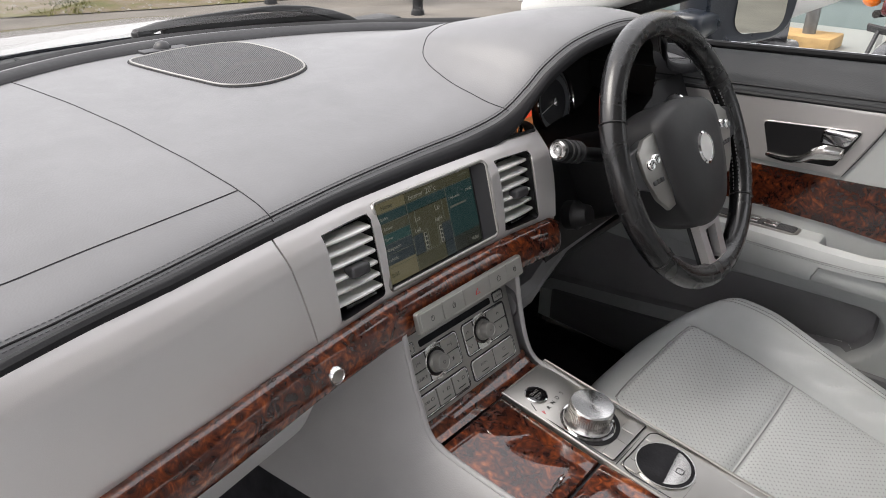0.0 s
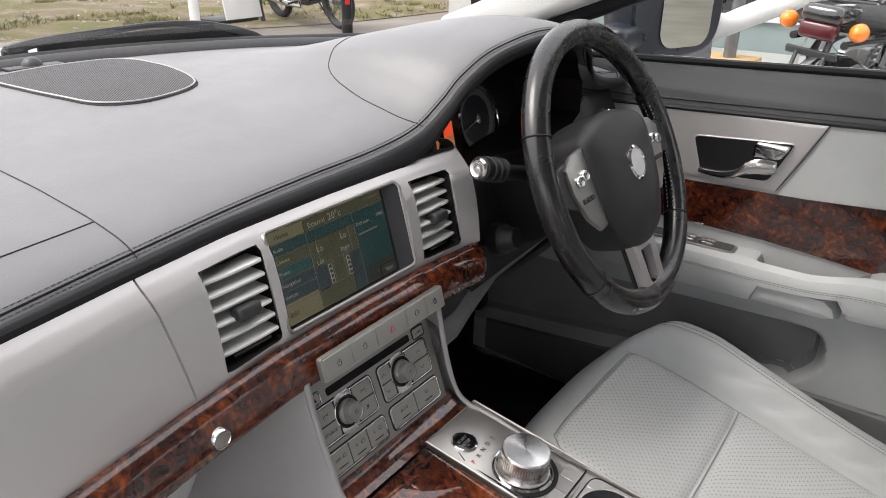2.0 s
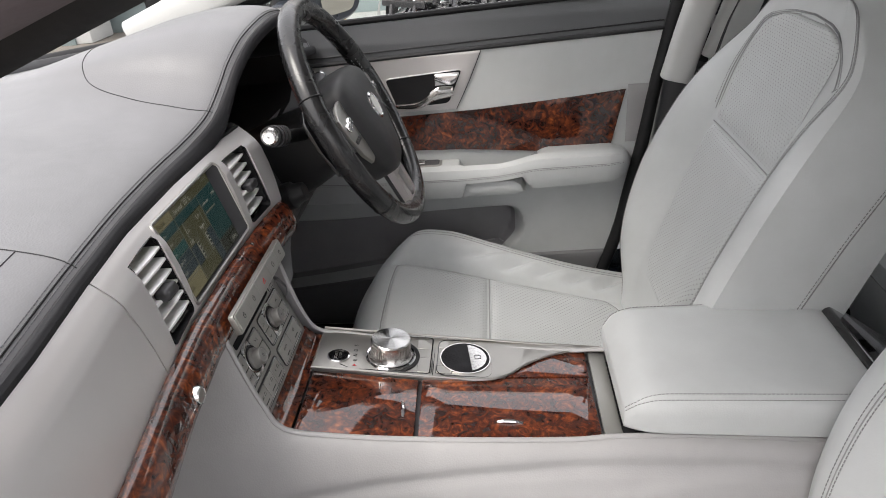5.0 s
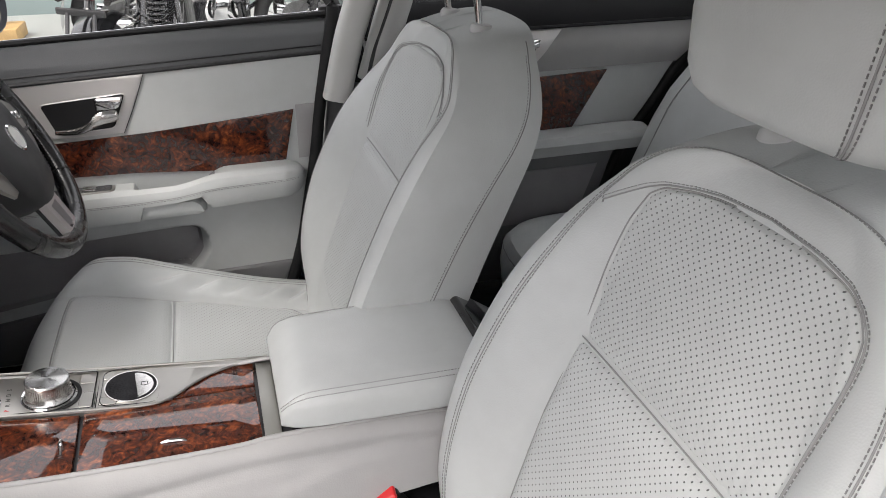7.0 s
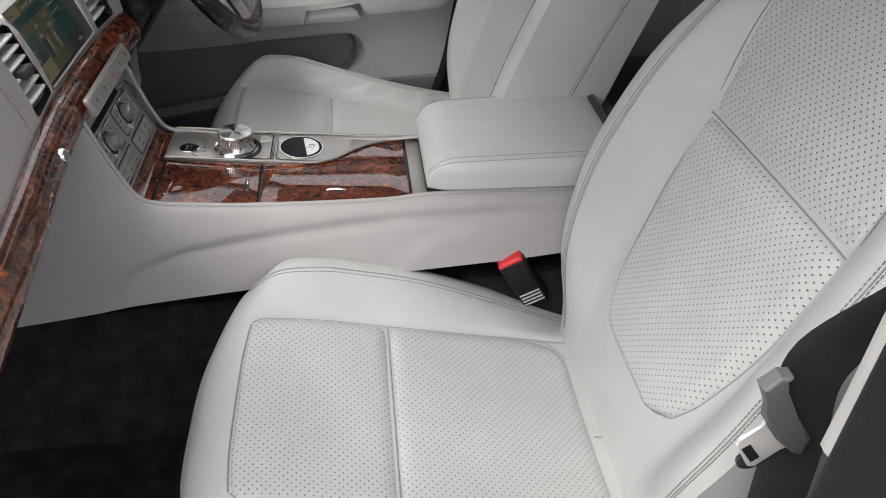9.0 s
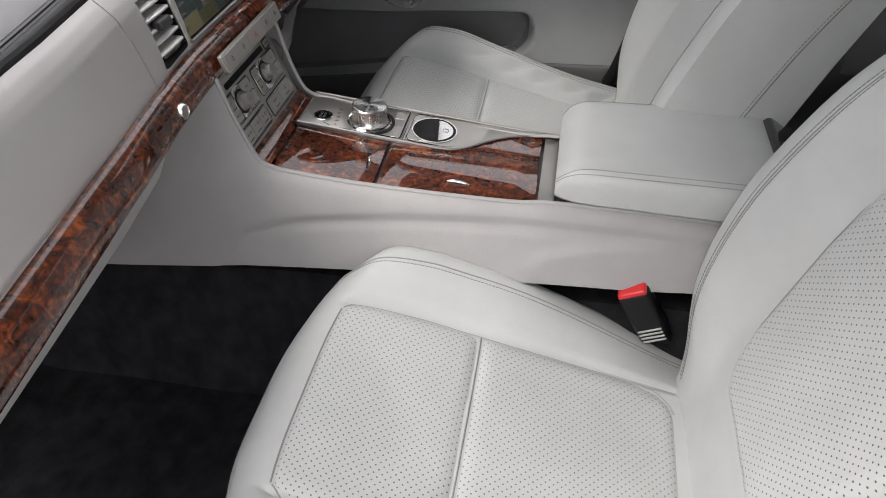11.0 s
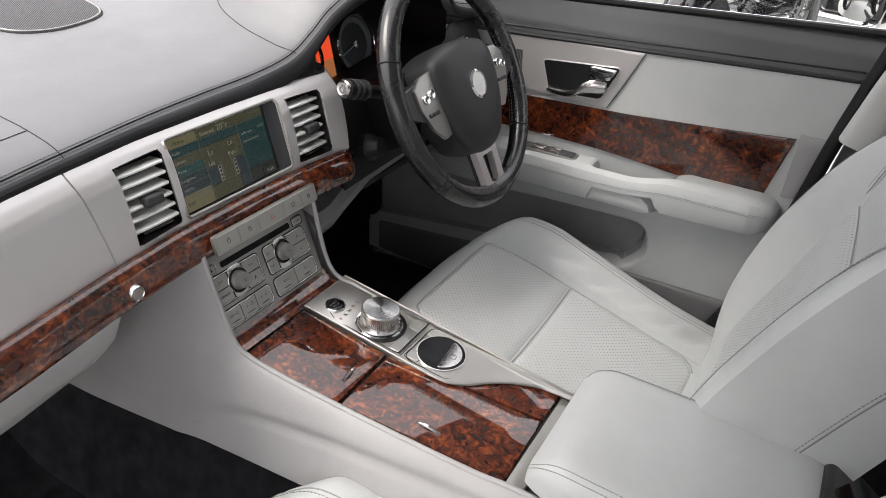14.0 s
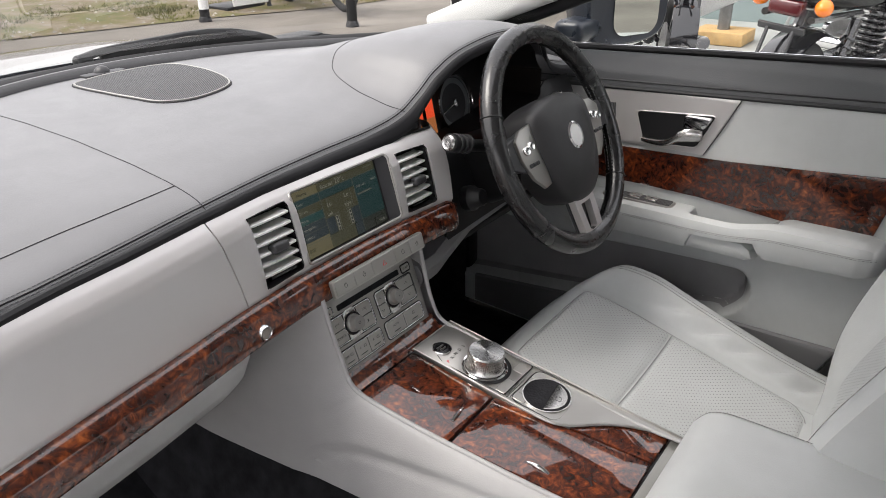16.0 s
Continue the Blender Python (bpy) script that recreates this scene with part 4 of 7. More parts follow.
st = top_m(0.053, -0.0485, 0.006)
sb = part("start_button", spin([(0.0130, 0.0), (0.0130, 0.0016), (0.012, 0.0020), (0.001, 0.0018)], st, 32), GLOSS_K, con, "black start and stop button")
part("button_ring", spin([(0.0146, -0.001), (0.0146, 0.0014), (0.0131, 0.0020), (0.0131, 0.0)], st, 32), CHROME, sb)

# cupholder with a half-moon metal lid
cm = top_m(0.0685, -0.2130, 0.0058)
cup = part("cupholder_rim", frame_plate(disc_outline(0.0345, 48, ry=0.0335), disc_outline(0.0330, 48, ry=0.0320), 0.0022, cm), KNOBM, con, "chrome rim of the round tray")
part("cupholder_well", spin([(0.0335, 0.0018), (0.0300, 0.0014), (0.001, 0.0010)], cm, 40), CARPET, cup)
half = [(0.0290 * math.cos(a), 0.0280 * math.sin(a)) for a in [math.pi * 1.06 + k * math.pi * 0.88 / 20 for k in range(21)]]
hl = part("half_lid", plate(half, 0.0028, cm @ Matrix.Rotation(radians(8), 4, "Z"), 0.0012), KNOBM, cup, "polished half-moon lid")
part("lid_mark", tube([cm @ Matrix.Rotation(radians(8), 4, "Z") @ Vector((x, y - 0.0165, 0.0029)) for x, y in rrect(0.008, 0.008, 0.0015, 3)], 0.0005, 4, True), PLASTIC_K, hl)

# armrest box
AX0, AX1, AY0, AY1 = -0.088, 0.135, -0.675, -0.398


def arm_ring(y, top, w0, w1, zb, r):
    pts = []
    for (cx, cz, a0) in ((w1 - r, top - r, 0), (w0 + r, top - r, 90)):
        for k in range(7):
            a = radians(a0 + 15 * k)
            pts.append(Vector((cx + r * math.cos(a), y, cz + r * math.sin(a))))
    pts += [Vector((w0, y, zb + 0.006)), Vector((w0 + 0.006, y, zb)), Vector((w1 - 0.006, y, zb)), Vector((w1, y, zb + 0.006))]
    return pts


rings = []
for k in range(33):
    t = (k / 32) ** 1.5
    y = lerp(AY1, AY0, t)
    e = 1 - (1 - min(1, t / 0.20)) ** 3.0 if t < 0.20 else 1
    e2 = 1 - max(0, (t - 0.93) / 0.07) ** 2 * 0.25
    zb = table(y, [(AY0, 0.6175), (AY1, 0.6270)])
    top = 0.680 - 0.004 * t
    ins = 0.012 * (1 - e)
    rings.append(arm_ring(y + 0.0, lerp(zb + 0.026, top, e) * 1 - 0.02 * (1 - e2), AX0 + ins + 0.010 * (1 - t), AX1 - ins - 0.004 * (1 - t), zb, 0.027 * max(0.55, e)))
lid = part("armrest_lid", loft(rings), GREY_L, con, "padded light grey leather armrest")
for j in (9, 10):
    P = spline([r[j] + Vector((-0.0003, 0, 0.0005)) for r in rings[1:]], 150)
    part("stitching", dashes(P, 0.0032, 0.0015, 0.0005), STITCH, lid)
for j in (3, 4):
    part("stitching", dashes(spline([r[j] + Vector((0.0003, 0, 0.0005)) for r in rings[1:]], 150), 0.0032, 0.0015, 0.0005), STITCH, lid)
part("lid_gap", box((0.022, -0.54, 0.6185), (0.190, 0.26, 0.006), 0.002, Matrix.Rotation(0.033, 3, "X")), PLASTIC_K, con)
vp = part("rear_vent_panel", box((0.025, -0.738, 0.622), (0.205, 0.026, 0.16), 0.008, Matrix.Rotation(radians(-54), 3, "X"), 3), GLOSS_K, con, "glossy dark rear panel with air vents")

# control panel of the stack, leaning back under the button bar
pm = basis((0.0, 0.0, 0.678), (1, 0, 0), (0, 0.032, 0.085))
part("control_panel", plate([(-0.0985, 0.0015), (0.0895, 0.0025), (0.0935, 0.108), (-0.1025, 0.108)], 0.006, pm @ Matrix.Translation((0, 0, -0.006)), 0.0015), PANEL, con, "champagne grey radio and climate panel")
pz = pm
KEYM = mottled("soft_grey_key", (0.34, 0.335, 0.315), 0.36, 0.03, 10, 1200, 0.05, metal=0.45)


DIALM = mottled("satin_dial_grey", (0.24, 0.235, 0.225), 0.42, 0.04, 10, 1200, 0.05, metal=0.4)


def outline_ring(x0, x1, y0, y1, r=0.0035, w=0.0010):
    """The bright surround of a group of keys, with a dark joint inside it."""
    cx, cy, ww, hh = (x0 + x1) / 2, (y0 + y1) / 2, x1 - x0, y1 - y0
    part("key_gap", plate(rrect(ww + 5.2 * w, hh + 5.2 * w, r + 2.6 * w, 4, cx, cy), 0.0003, pz, 0), PLASTIC_K, con)
    return part("key_surround", frame_plate(rrect(ww + 2 * w, hh + 2 * w, r + w, 4, cx, cy), rrect(ww, hh, r, 4, cx, cy), 0.0010, pz), CHROME, con, "thin bright key surround")


def key(x0, x1, y0, y1, mark="", size=0.0042, dark=True, lift=0.0):
    g = 0.0007
    k = part("key", plate(rrect(x1 - x0 - 2 * g, y1 - y0 - 2 * g, 0.0015, 3, (x0 + x1) / 2, (y0 + y1) / 2), 0.0012 + lift, pz, 0.0004, 1), KEYM, con)
    if mark:
        words("marking", mark, size, pz @ Matrix.Translation(((x0 + x1) / 2, (y0 + y1) / 2, 0.0013 + lift)), INK, k, 0.0001)
    return k


def chevron(k, x, y, up, s=0.0028):
    part("marking", tube([pz @ Vector((x - s, y - up * s * 0.5, 0.0013)), pz @ Vector((x, y + up * s * 0.5, 0.0013)), pz @ Vector((x + s, y - up * s * 0.5, 0.0013))], 0.0004, 4), INK, k)


def icon_bars(k, x, y, s=0.0024):
    """A small glyph: an arch over three strokes."""
    part("marking", tube([pz @ Vector((x - s, y - s * 0.4, 0.0013)), pz @ Vector((x - s * 0.8, y + s * 0.7, 0.0013)), pz @ Vector((x, y + s, 0.0013)), pz @ Vector((x + s * 0.8, y + s * 0.7, 0.0013)), pz @ Vector((x + s, y - s * 0.4, 0.0013)), pz @ Vector((x - s, y - s * 0.4, 0.0013))], 0.0004, 4), INK, k)


for side, (x0, x1), (kx, ky) in ((0, (-0.0940, -0.0142), (-0.0545, 0.0608)), (1, (-0.0010, 0.0780), (0.0305, 0.0618))):
    y0, y1 = 0.0420, 0.0785
    outline_ring(x0, x1, y0, y1)
    ym = (y0 + y1) / 2
    if side == 0:
        key(x0, kx - 0.013, ym, y1, "|<<", 0.0055)
        key(x0, kx - 0.013, y0, ym, "SOURCE", 0.0045)
        key(kx + 0.013, x1, ym, y1, ">>|", 0.0055)
        key(kx + 0.013, x1, y0, ym, "\u266b", 0.0065)
    else:
        for xa, xb in ((x0, kx - 0.013), (kx + 0.013, x1)):
            chevron(key(xa, xb, ym, y1), (xa + xb) / 2 + (-0.003 if xa == x0 else 0.003), (ym + y1) / 2, 1)
            chevron(key(xa, xb, y0, ym), (xa + xb) / 2 + (-0.003 if xa == x0 else 0.003), (ym + y0) / 2, -1)
    km2 = pz @ Matrix.Translation((kx, ky, 0))
    part("knob_bed", plate(rrect(0.024, y1 - y0 + 0.006, 0.006, 4, kx, (y0 + y1) / 2), 0.0011, pz, 0.0004), KNOBM, con, "bright bed under the knob")
    kb = part("rotary_knob", spin([(0.0128, 0.001), (0.0124, 0.005), (0.0104, 0.0070), (0.0100, 0.0140), (0.0094, 0.0155), (0.0076, 0.0158), (0.0072, 0.0152), (0.001, 0.0152)], km2, 40), DIALM, con, "satin rotary knob with dark collar")
    part("knob_collar", spin([(0.0152, 0.0008), (0.0152, 0.0030), (0.0142, 0.0036), (0.0129, 0.0028)], km2, 40), PLASTIC_K, kb)
    part("knob_ring", spin([(0.0166, 0.0006), (0.0166, 0.0018), (0.0160, 0.0024), (0.0153, 0.0018)], km2, 40), KNOBM, kb)
    words("marking", "O" if side == 0 else "\u2217", 0.0060, km2 @ Matrix.Translation((0, 0, 0.0154)), INK, kb, 0.0001)
y0, y1 = 0.0092, 0.0322
for (x0, x1), marks in (((-0.0925, -0.0122), ("DEF", "F", "R")), ((-0.0010, 0.0792), ("AUTO", ""))):
    outline_ring(x0, x1, y0, y1)
    n = len(marks)
    for k, mk in enumerate(marks):
        xa, xb = lerp(x0, x1, k / n), lerp(x0, x1, (k + 1) / n)
        kk = key(xa, xb, y0, y1)
        if mk:
            words("marking", mk, 0.0044, pz @ Matrix.Translation(((xa + xb) / 2 - (0.004 if len(mk) < 4 else 0), (y0 + y1) / 2 + 0.0025, 0.0013)), INK, kk, 0.0001)
        if len(mk) < 4:
            icon_bars(kk, (xa + xb) / 2 + (0.005 if mk else 0), (y0 + y1) / 2 + 0.0025)
        part("lamp_bar", plate(rrect(min(0.013, (xb - xa) * 0.55), 0.0012, 0.0004, 2, (xa + xb) / 2, y0 + 0.0055), 0.0014, pz, 0), PLASTIC_K, kk)
for x0, x1, mk in ((-0.0960, -0.0800, "\u25b2"), (0.0640, 0.0820, "LOAD")):
    outline_ring(x0, x1, 0.0835, 0.0945, 0.002, 0.0006)
    key(x0, x1, 0.0835, 0.0945, mk, 0.0045 if mk == "LOAD" else 0.007)
part("disc_slot", plate(rrect(0.128, 0.0080, 0.002, 3, -0.007, 0.0890), 0.0008, pz, 0), CARPET, con, "dark disc slot")
# button bar over the walnut strip
bmx = basis((0.0025, 0.0185, 0.8015), (1, 0, 0.004), (0, 0.28, 1))
bar = part("button_bar", plate(rrect(0.187, 0.0245, 0.003, 3), 0.006, bmx, 0.0012), ALU, con, "aluminium framed bar of five keys")
W5 = [0.036, 0.0355, 0.047, 0.033, 0.0305]
x = -sum(W5) / 2
for k, w in enumerate(W5):
    kk = part("key", plate(rrect(w - 0.0008, 0.0200, 0.0012, 3, x + w / 2, 0.0005), 0.0014, bmx @ Matrix.Translation((0, 0, 0.006)), 0.0004, 1), KEYM, bar)
    c = bmx @ Matrix.Translation((x + w / 2, 0.0, 0.0076))
    x += w
    if k == 2:
        part("warning_mark", tube([c @ Vector(p) for p in ((-0.0035, -0.003, 0), (0.0035, -0.003, 0), (0, 0.0032, 0), (-0.0035, -0.003, 0))], 0.00045, 4), RED, kk, "red hazard triangle")
    elif k == 3:
        part("marking", tube([c @ Vector(p) for p in ((-0.0025, -0.003, 0), (0.0025, -0.003, 0), (0.0025, 0.0005, 0), (0.0035, 0.0005, 0), (0, 0.0035, 0), (-0.0035, 0.0005, 0), (-0.0025, 0.0005, 0), (-0.0025, -0.003, 0))], 0.0003, 4), INK, kk)
    else:
        part("marking", tube([c @ Vector((0.0024 * math.cos(a), 0.0030 * math.sin(a), 0)) for a in [radians(120 + 25 * i) for i in range(13)]], 0.0003, 4), INK, kk)
        part("marking", tube([c @ Vector((0, 0.0005, 0)), c @ Vector((0, 0.004, 0))], 0.0003, 4), INK, kk)

# walnut band at the foot of the panel
BAND = [(0.0035, 0.6825), (-0.0030, 0.6735), (-0.0105, 0.6665), (-0.0200, 0.6630)]
part("foot_veneer", thick(surf(lambda u, v: Vector((lerp(lerp(-0.0955, -0.097, v), lerp(0.0965, 0.1, v), u), table(v * 3, list(enumerate([b[0] for b in BAND]))), table(v * 3, list(enumerate([b[1] for b in BAND]))))), 20, 9), 0.004), WOOD, con, "burr walnut band under the controls")
# lettering beside the gear knob
tp = lambda x, y: top_m(x, y, 0.0066)
for ch, x, y in (("R", 0.047, -0.0715), ("N", 0.058, -0.0700), ("D", 0.069, -0.0690), ("S", 0.080, -0.0680)):
    words("gear_letter", ch, 0.0075, tp(x, y), INK, con, 0.0001)
words("gear_letter", "P", 0.0075, tp(0.036, -0.0725), RED, con, 0.0001)
for k, tx in enumerate(("START", "STOP")):
    words("button_word", tx, 0.0054, top_m(0.053, -0.0460 - 0.0056 * k, 0.0082), ALU, sb, 0.0001)
part("divider", tube([top_m(0.040, -0.045, 0.0062) @ Vector((0, 0, 0)), top_m(0.047, -0.045, 0.0062) @ Vector((0, 0, 0))], 0.0006, 4), PLASTIC_K, con)
for xs, y0, y1, r in (((0.0300, 0.1105), -0.0345, -0.1690, 0.004), ((0.0300, 0.1095), -0.1765, -0.2480, 0.012)):
    part("panel_line", tube([top_m((xs[0] + xs[1]) / 2, (y0 + y1) / 2, 0.0061) @ Vector((x, y, 0)) for x, y in rrect(xs[1] - xs[0], y0 - y1, r, 4)], 0.0008, 5, True), GLOSS_K, con)
part("start_line", tube([top_m(x, y, 0.0062) @ Vector((0, 0, 0)) for x, y in ((0.0310, -0.0640), (0.0365, -0.0530))], 0.0006, 4), PLASTIC_K, con)
part("plate_groove", tube([top_m(x, y, 0.0060) @ Vector((0, 0, 0)) for x, y in ((0.030, -0.172), (0.110, -0.172))], 0.0007, 4), PLASTIC_K, con)
for (x0, x1, y0, y1) in ((0.034, 0.066, -0.170, -0.152), (0.086, 0.108, -0.170, -0.148), (0.034, 0.05, -0.196, -0.176), (0.09, 0.108, -0.19, -0.176)):
    kk = part("plate_key", plate(rrect(x1 - x0, y1 - y0, 0.002, 3), 0.0012, top_m((x0 + x1) / 2, (y0 + y1) / 2, 0.0057), 0.0005, 1), ALU, con)
    part("key_edge", tube([top_m((x0 + x1) / 2, (y0 + y1) / 2, 0.0062) @ Vector((x, y, 0)) for x, y in rrect(x1 - x0 + 0.0008, y1 - y0 + 0.0008, 0.002, 3)], 0.0004, 4, True), PLASTIC_K, kk)

# ---- steering wheel and column ----
WC = Vector((0.378, -0.054, 0.893))
WT = 25.0  # tilt of the wheel's plane from upright
wm = Matrix.Translation(WC) @ Matrix.Rotation(radians(90 - WT), 4, "X")
wheel = thing("steering_wheel", tuple(WC), "black leather three-spoke steering wheel with silver spokes", "steering wheel")
RIM_R, RIM_T = 0.175, 0.0165
rim_pts = [wm @ Vector((RIM_R * math.cos(2 * math.pi * k / 96), RIM_R * math.sin(2 * math.pi * k / 96), 0)) for k in range(96)]
part("rim", tube(rim_pts, RIM_T, 16, True, up=tuple((wm.to_3x3() @ Vector((0, 0, 1))))), WHEEL_L, wheel, "worn black leather rim")
# airbag boss
HUB_K = mottled("charcoal_grained_vinyl", (0.022, 0.022, 0.024), 0.5, 0.08, 8, 700, 0.3)
boss = [(x * 1.10, y * 1.08 - 0.006) for x, y in [(-0.078, 0.052), (-0.05, 0.066), (0, 0.071), (0.05, 0.066), (0.078, 0.052), (0.082, 0.02), (0.074, -0.03), (0.05, -0.075), (0.02, -0.092), (-0.02, -0.092), (-0.05, -0.075), (-0.074, -0.03), (-0.082, 0.02)]]
BO = [(p.x, p.y) for p in spline([(x, y, 0) for x, y in boss], 52, True)]
rings = []
for s, h in ((0.96, -0.045), (1.0, -0.02), (1.0, 0.004), (0.97, 0.014), (0.88, 0.022), (0.6, 0.029), (0.2, 0.031)):
    rings.append([wm @ Vector((x * s, y * s, h)) for x, y in BO])
part("airbag_cover", loft(rings), HUB_K, wheel, "black grained airbag cover")
bm_ = wm @ Matrix.Translation((0, -0.002, 0.0295))
bad = part("badge", spin([(0.0225, -0.002), (0.0225, 0.002), (0.0195, 0.004), (0.018, 0.0025)], bm_, 36), CHROME, wheel, "round chrome badge")
part("badge_face", spin([(0.0182, 0.0), (0.0178, 0.0028), (0.010, 0.0034), (0.001, 0.0036)], bm_, 30), SLAT, bad)
for sx in (-1, 1):
    sp = [(0.070 * sx, 0.042), (0.120 * sx, 0.034), (0.168 * sx, 0.030), (0.168 * sx, -0.012), (0.118 * sx, -0.022), (0.072 * sx, -0.040)]
    if sx < 0:
        sp = sp[::-1]
    part("spoke", plate(sp, 0.018, wm @ Matrix.Translation((0, 0, -0.012)), 0.005, 3), PLASTIC_D, wheel, "dark spoke")
    sw = [(0.080 * sx, 0.044), (0.118 * sx, 0.040), (0.138 * sx, 0.026), (0.136 * sx, -0.004), (0.120 * sx, -0.038), (0.098 * sx, -0.058), (0.080 * sx, -0.056)]
    if sx < 0:
        sw = sw[::-1]
    pod = part("switch_pod", plate(sw, 0.006, wm @ Matrix.Translation((0, 0, 0.005)), 0.002), ALU, wheel, "satin grey switch pod")
    for (px, py, r) in ((0.106, 0.012, 0.0075), (0.122, 0.008, 0.0075)):
        part("thumb_switch", spin([(r, 0), (r, 0.004), (r * 0.8, 0.006), (0.001, 0.005)], wm @ Matrix.Translation((px * sx, py, 0.0105)), 20), CHROME, pod)
    for i in range(3):
        part("switch_key", plate(rrect(0.008, 0.006, 0.0015, cx=(0.101 + 0.0095 * i) * sx, cy=-0.016), 0.003, wm @ Matrix.Translation((0, 0, 0.0105)), 0.001), PLASTIC_D, pod)
OUT_F = [(-0.034, -0.080), (-0.029, -0.172), (-0.012, -0.178), (0.012, -0.178), (0.029, -0.172), (0.034, -0.080)]
IN_F = [(-0.016, -0.112), (-0.012, -0.156), (-0.006, -0.160), (0.006, -0.160), (0.012, -0.156), (0.016, -0.112)]
part("lower_spoke", frame_plate(OUT_F, IN_F, 0.012, wm @ Matrix.Translation((0, 0, -0.004))), SILVER, wheel, "silver forked lower spoke")
part("spoke_back", plate(OUT_F, 0.004, wm @ Matrix.Translation((0, 0, -0.010)), 0.001), PLASTIC_D, wheel)
for a0, a1 in ((-36, 22), (158, 216)):
    for dz in (-0.004, 0.004):
        lace = [wm @ Vector(((RIM_R - RIM_T * 0.985) * math.cos(radians(a)), (RIM_R - RIM_T * 0.985) * math.sin(radians(a)), dz)) for a in [lerp(a0, a1, k / 60) for k in range(61)]]
        part("rim_lacing", dashes(lace, 0.0034, 0.0026, 0.0009), STITCH, wheel, "grey lacing inside the rim")
# seams where the rim's leather pieces meet
for ang in (24, 156, -38, 218):
    c0 = wm @ Matrix.Rotation(radians(ang), 4, "Z") @ Matrix.Translation((RIM_R, 0, 0)) @ Matrix.Rotation(radians(90), 4, "X")
    part("rim_seam", tube([c0 @ Vector(((RIM_T + 0.0001) * math.cos(2 * math.pi * k / 24), (RIM_T + 0.0001) * math.sin(2 * math.pi * k / 24), 0)) for k in range(24)], 0.0011, 5, True, up=tuple(c0.to_3x3() @ Vector((0, 0, 1)))), PLASTIC_K, wheel)
part("spoke_hub", plate([(-0.03, -0.05), (0.03, -0.05), (0.026, -0.12), (-0.026, -0.12)][::-1], 0.006, wm @ Matrix.Translation((0, 0, -0.012)), 0.001), PLASTIC_K, wheel)

for sx in (-1, 1):
    pad_ = [(0.078 * sx, 0.050), (0.112 * sx, 0.058), (0.134 * sx, 0.046), (0.138 * sx, 0.0), (0.124 * sx, -0.046), (0.104 * sx, -0.056), (0.080 * sx, -0.020)]
    part("shift_paddle", plate(pad_ if sx > 0 else pad_[::-1], 0.005, wm @ Matrix.Translation((0, 0, -0.040)), 0.0018), GLOSS_K, wheel, "black gear change paddle behind the spoke")

col = thing("steering_column", (0.374, 0.05, 0.85), "black plastic steering column shroud with stalks", "steering column")
AXv = (wm.to_3x3() @ Vector((0, 0, -1))).normalized()
rings = []
for t, rx, ry in ((0.03, 0.048, 0.045), (0.06, 0.056, 0.055), (0.11, 0.06, 0.062), (0.17, 0.062, 0.066), (0.24, 0.064, 0.066)):
    m2 = wm @ Matrix.Translation((0, -0.008, -t))
    rings.append([m2 @ Vector((rx * math.copysign(abs(math.cos(a)) ** 0.7, math.cos(a)), ry * math.copysign(abs(math.sin(a)) ** 0.7, math.sin(a)), 0)) for a in [2 * math.pi * k / 28 for k in range(28)]])
part("shroud", loft(rings), PLASTIC_K, col, "black grained column shroud")
s0, s1 = wm @ Vector((-0.05, 0.02, -0.075)), Vector((0.188, 0.030, 0.921))
stalk = part("stalk", tube(spline([s0, s0.lerp(s1, 0.55) + Vector((0, 0.004, -0.002)), s1], 14), lambda t: 0.010 + 0.004 * sstep(0.55, 0.7, t), 16), PLASTIC_K, col, "black indicator stalk")
dv = (s1 - s0).normalized()
tm = basis(s1, dv.orthogonal(), dv.cross(dv.orthogonal()))
part("stalk_cap", spin([(0.0122, -0.004), (0.0120, 0.003), (0.0095, 0.0055), (0.0070, 0.0045), (0.001, 0.0056)], tm, 28), KNOBM, stalk, "silver end button")
r0, r1 = wm @ Vector((0.05, 0.02, -0.075)), wm @ Vector((0.165, 0.055, -0.075))
st2 = part("stalk", tube(spline([r0, r0.lerp(r1, 0.5), r1], 12), lambda t: 0.010 + 0.004 * sstep(0.55, 0.7, t), 14), PLASTIC_D, col, "black wiper stalk")
part("stalk_cap", tube([r1, r1 + (r1 - r0).normalized() * 0.008], 0.0115, 16), CHROME, st2)
for k in range(3):
    c_ = s0.lerp(s1, 0.70 + 0.09 * k)
    part("stalk_ring", tube([c_, c_ + dv * 0.004], 0.0150, 20), PLASTIC_D, stalk)
km = basis((0.262, 0.040, 0.806), (1, 0, 0), (0, 0.3, 1))
kn = part("headlamp_knob", spin([(0.021, -0.01), (0.021, 0.004), (0.017, 0.008), (0.014, 0.022), (0.012, 0.024), (0.001, 0.024)], km, 28), PLASTIC_K, col, "black rotary light switch")

# ---- instrument binnacle and driver's lower dash ----
bin_ = thing("instrument_panel", (0.372, 0.2, 0.85), "hooded instrument panel with chrome-ringed dials", "instruments")
ARCH = [p for p in LIPS if 0.150 < p.x < 0.592]
LO = [(0.592, 0.10, 0.90), (0.55, 0.10, 0.875), (0.37, 0.10, 0.855), (0.21, 0.10, 0.865), (0.165, 0.10, 0.89)]
hole = [Vector((p.x, p.y + 0.012, p.z - 0.022)) for p in ARCH] + [Vector(p) for p in LO]


def shrink(f, dy):
    c = Vector((0.372, 0, 0.96))
    return [Vector((lerp(c.x, p.x, f), p.y + dy, lerp(0.93, p.z, f))) for p in hole]


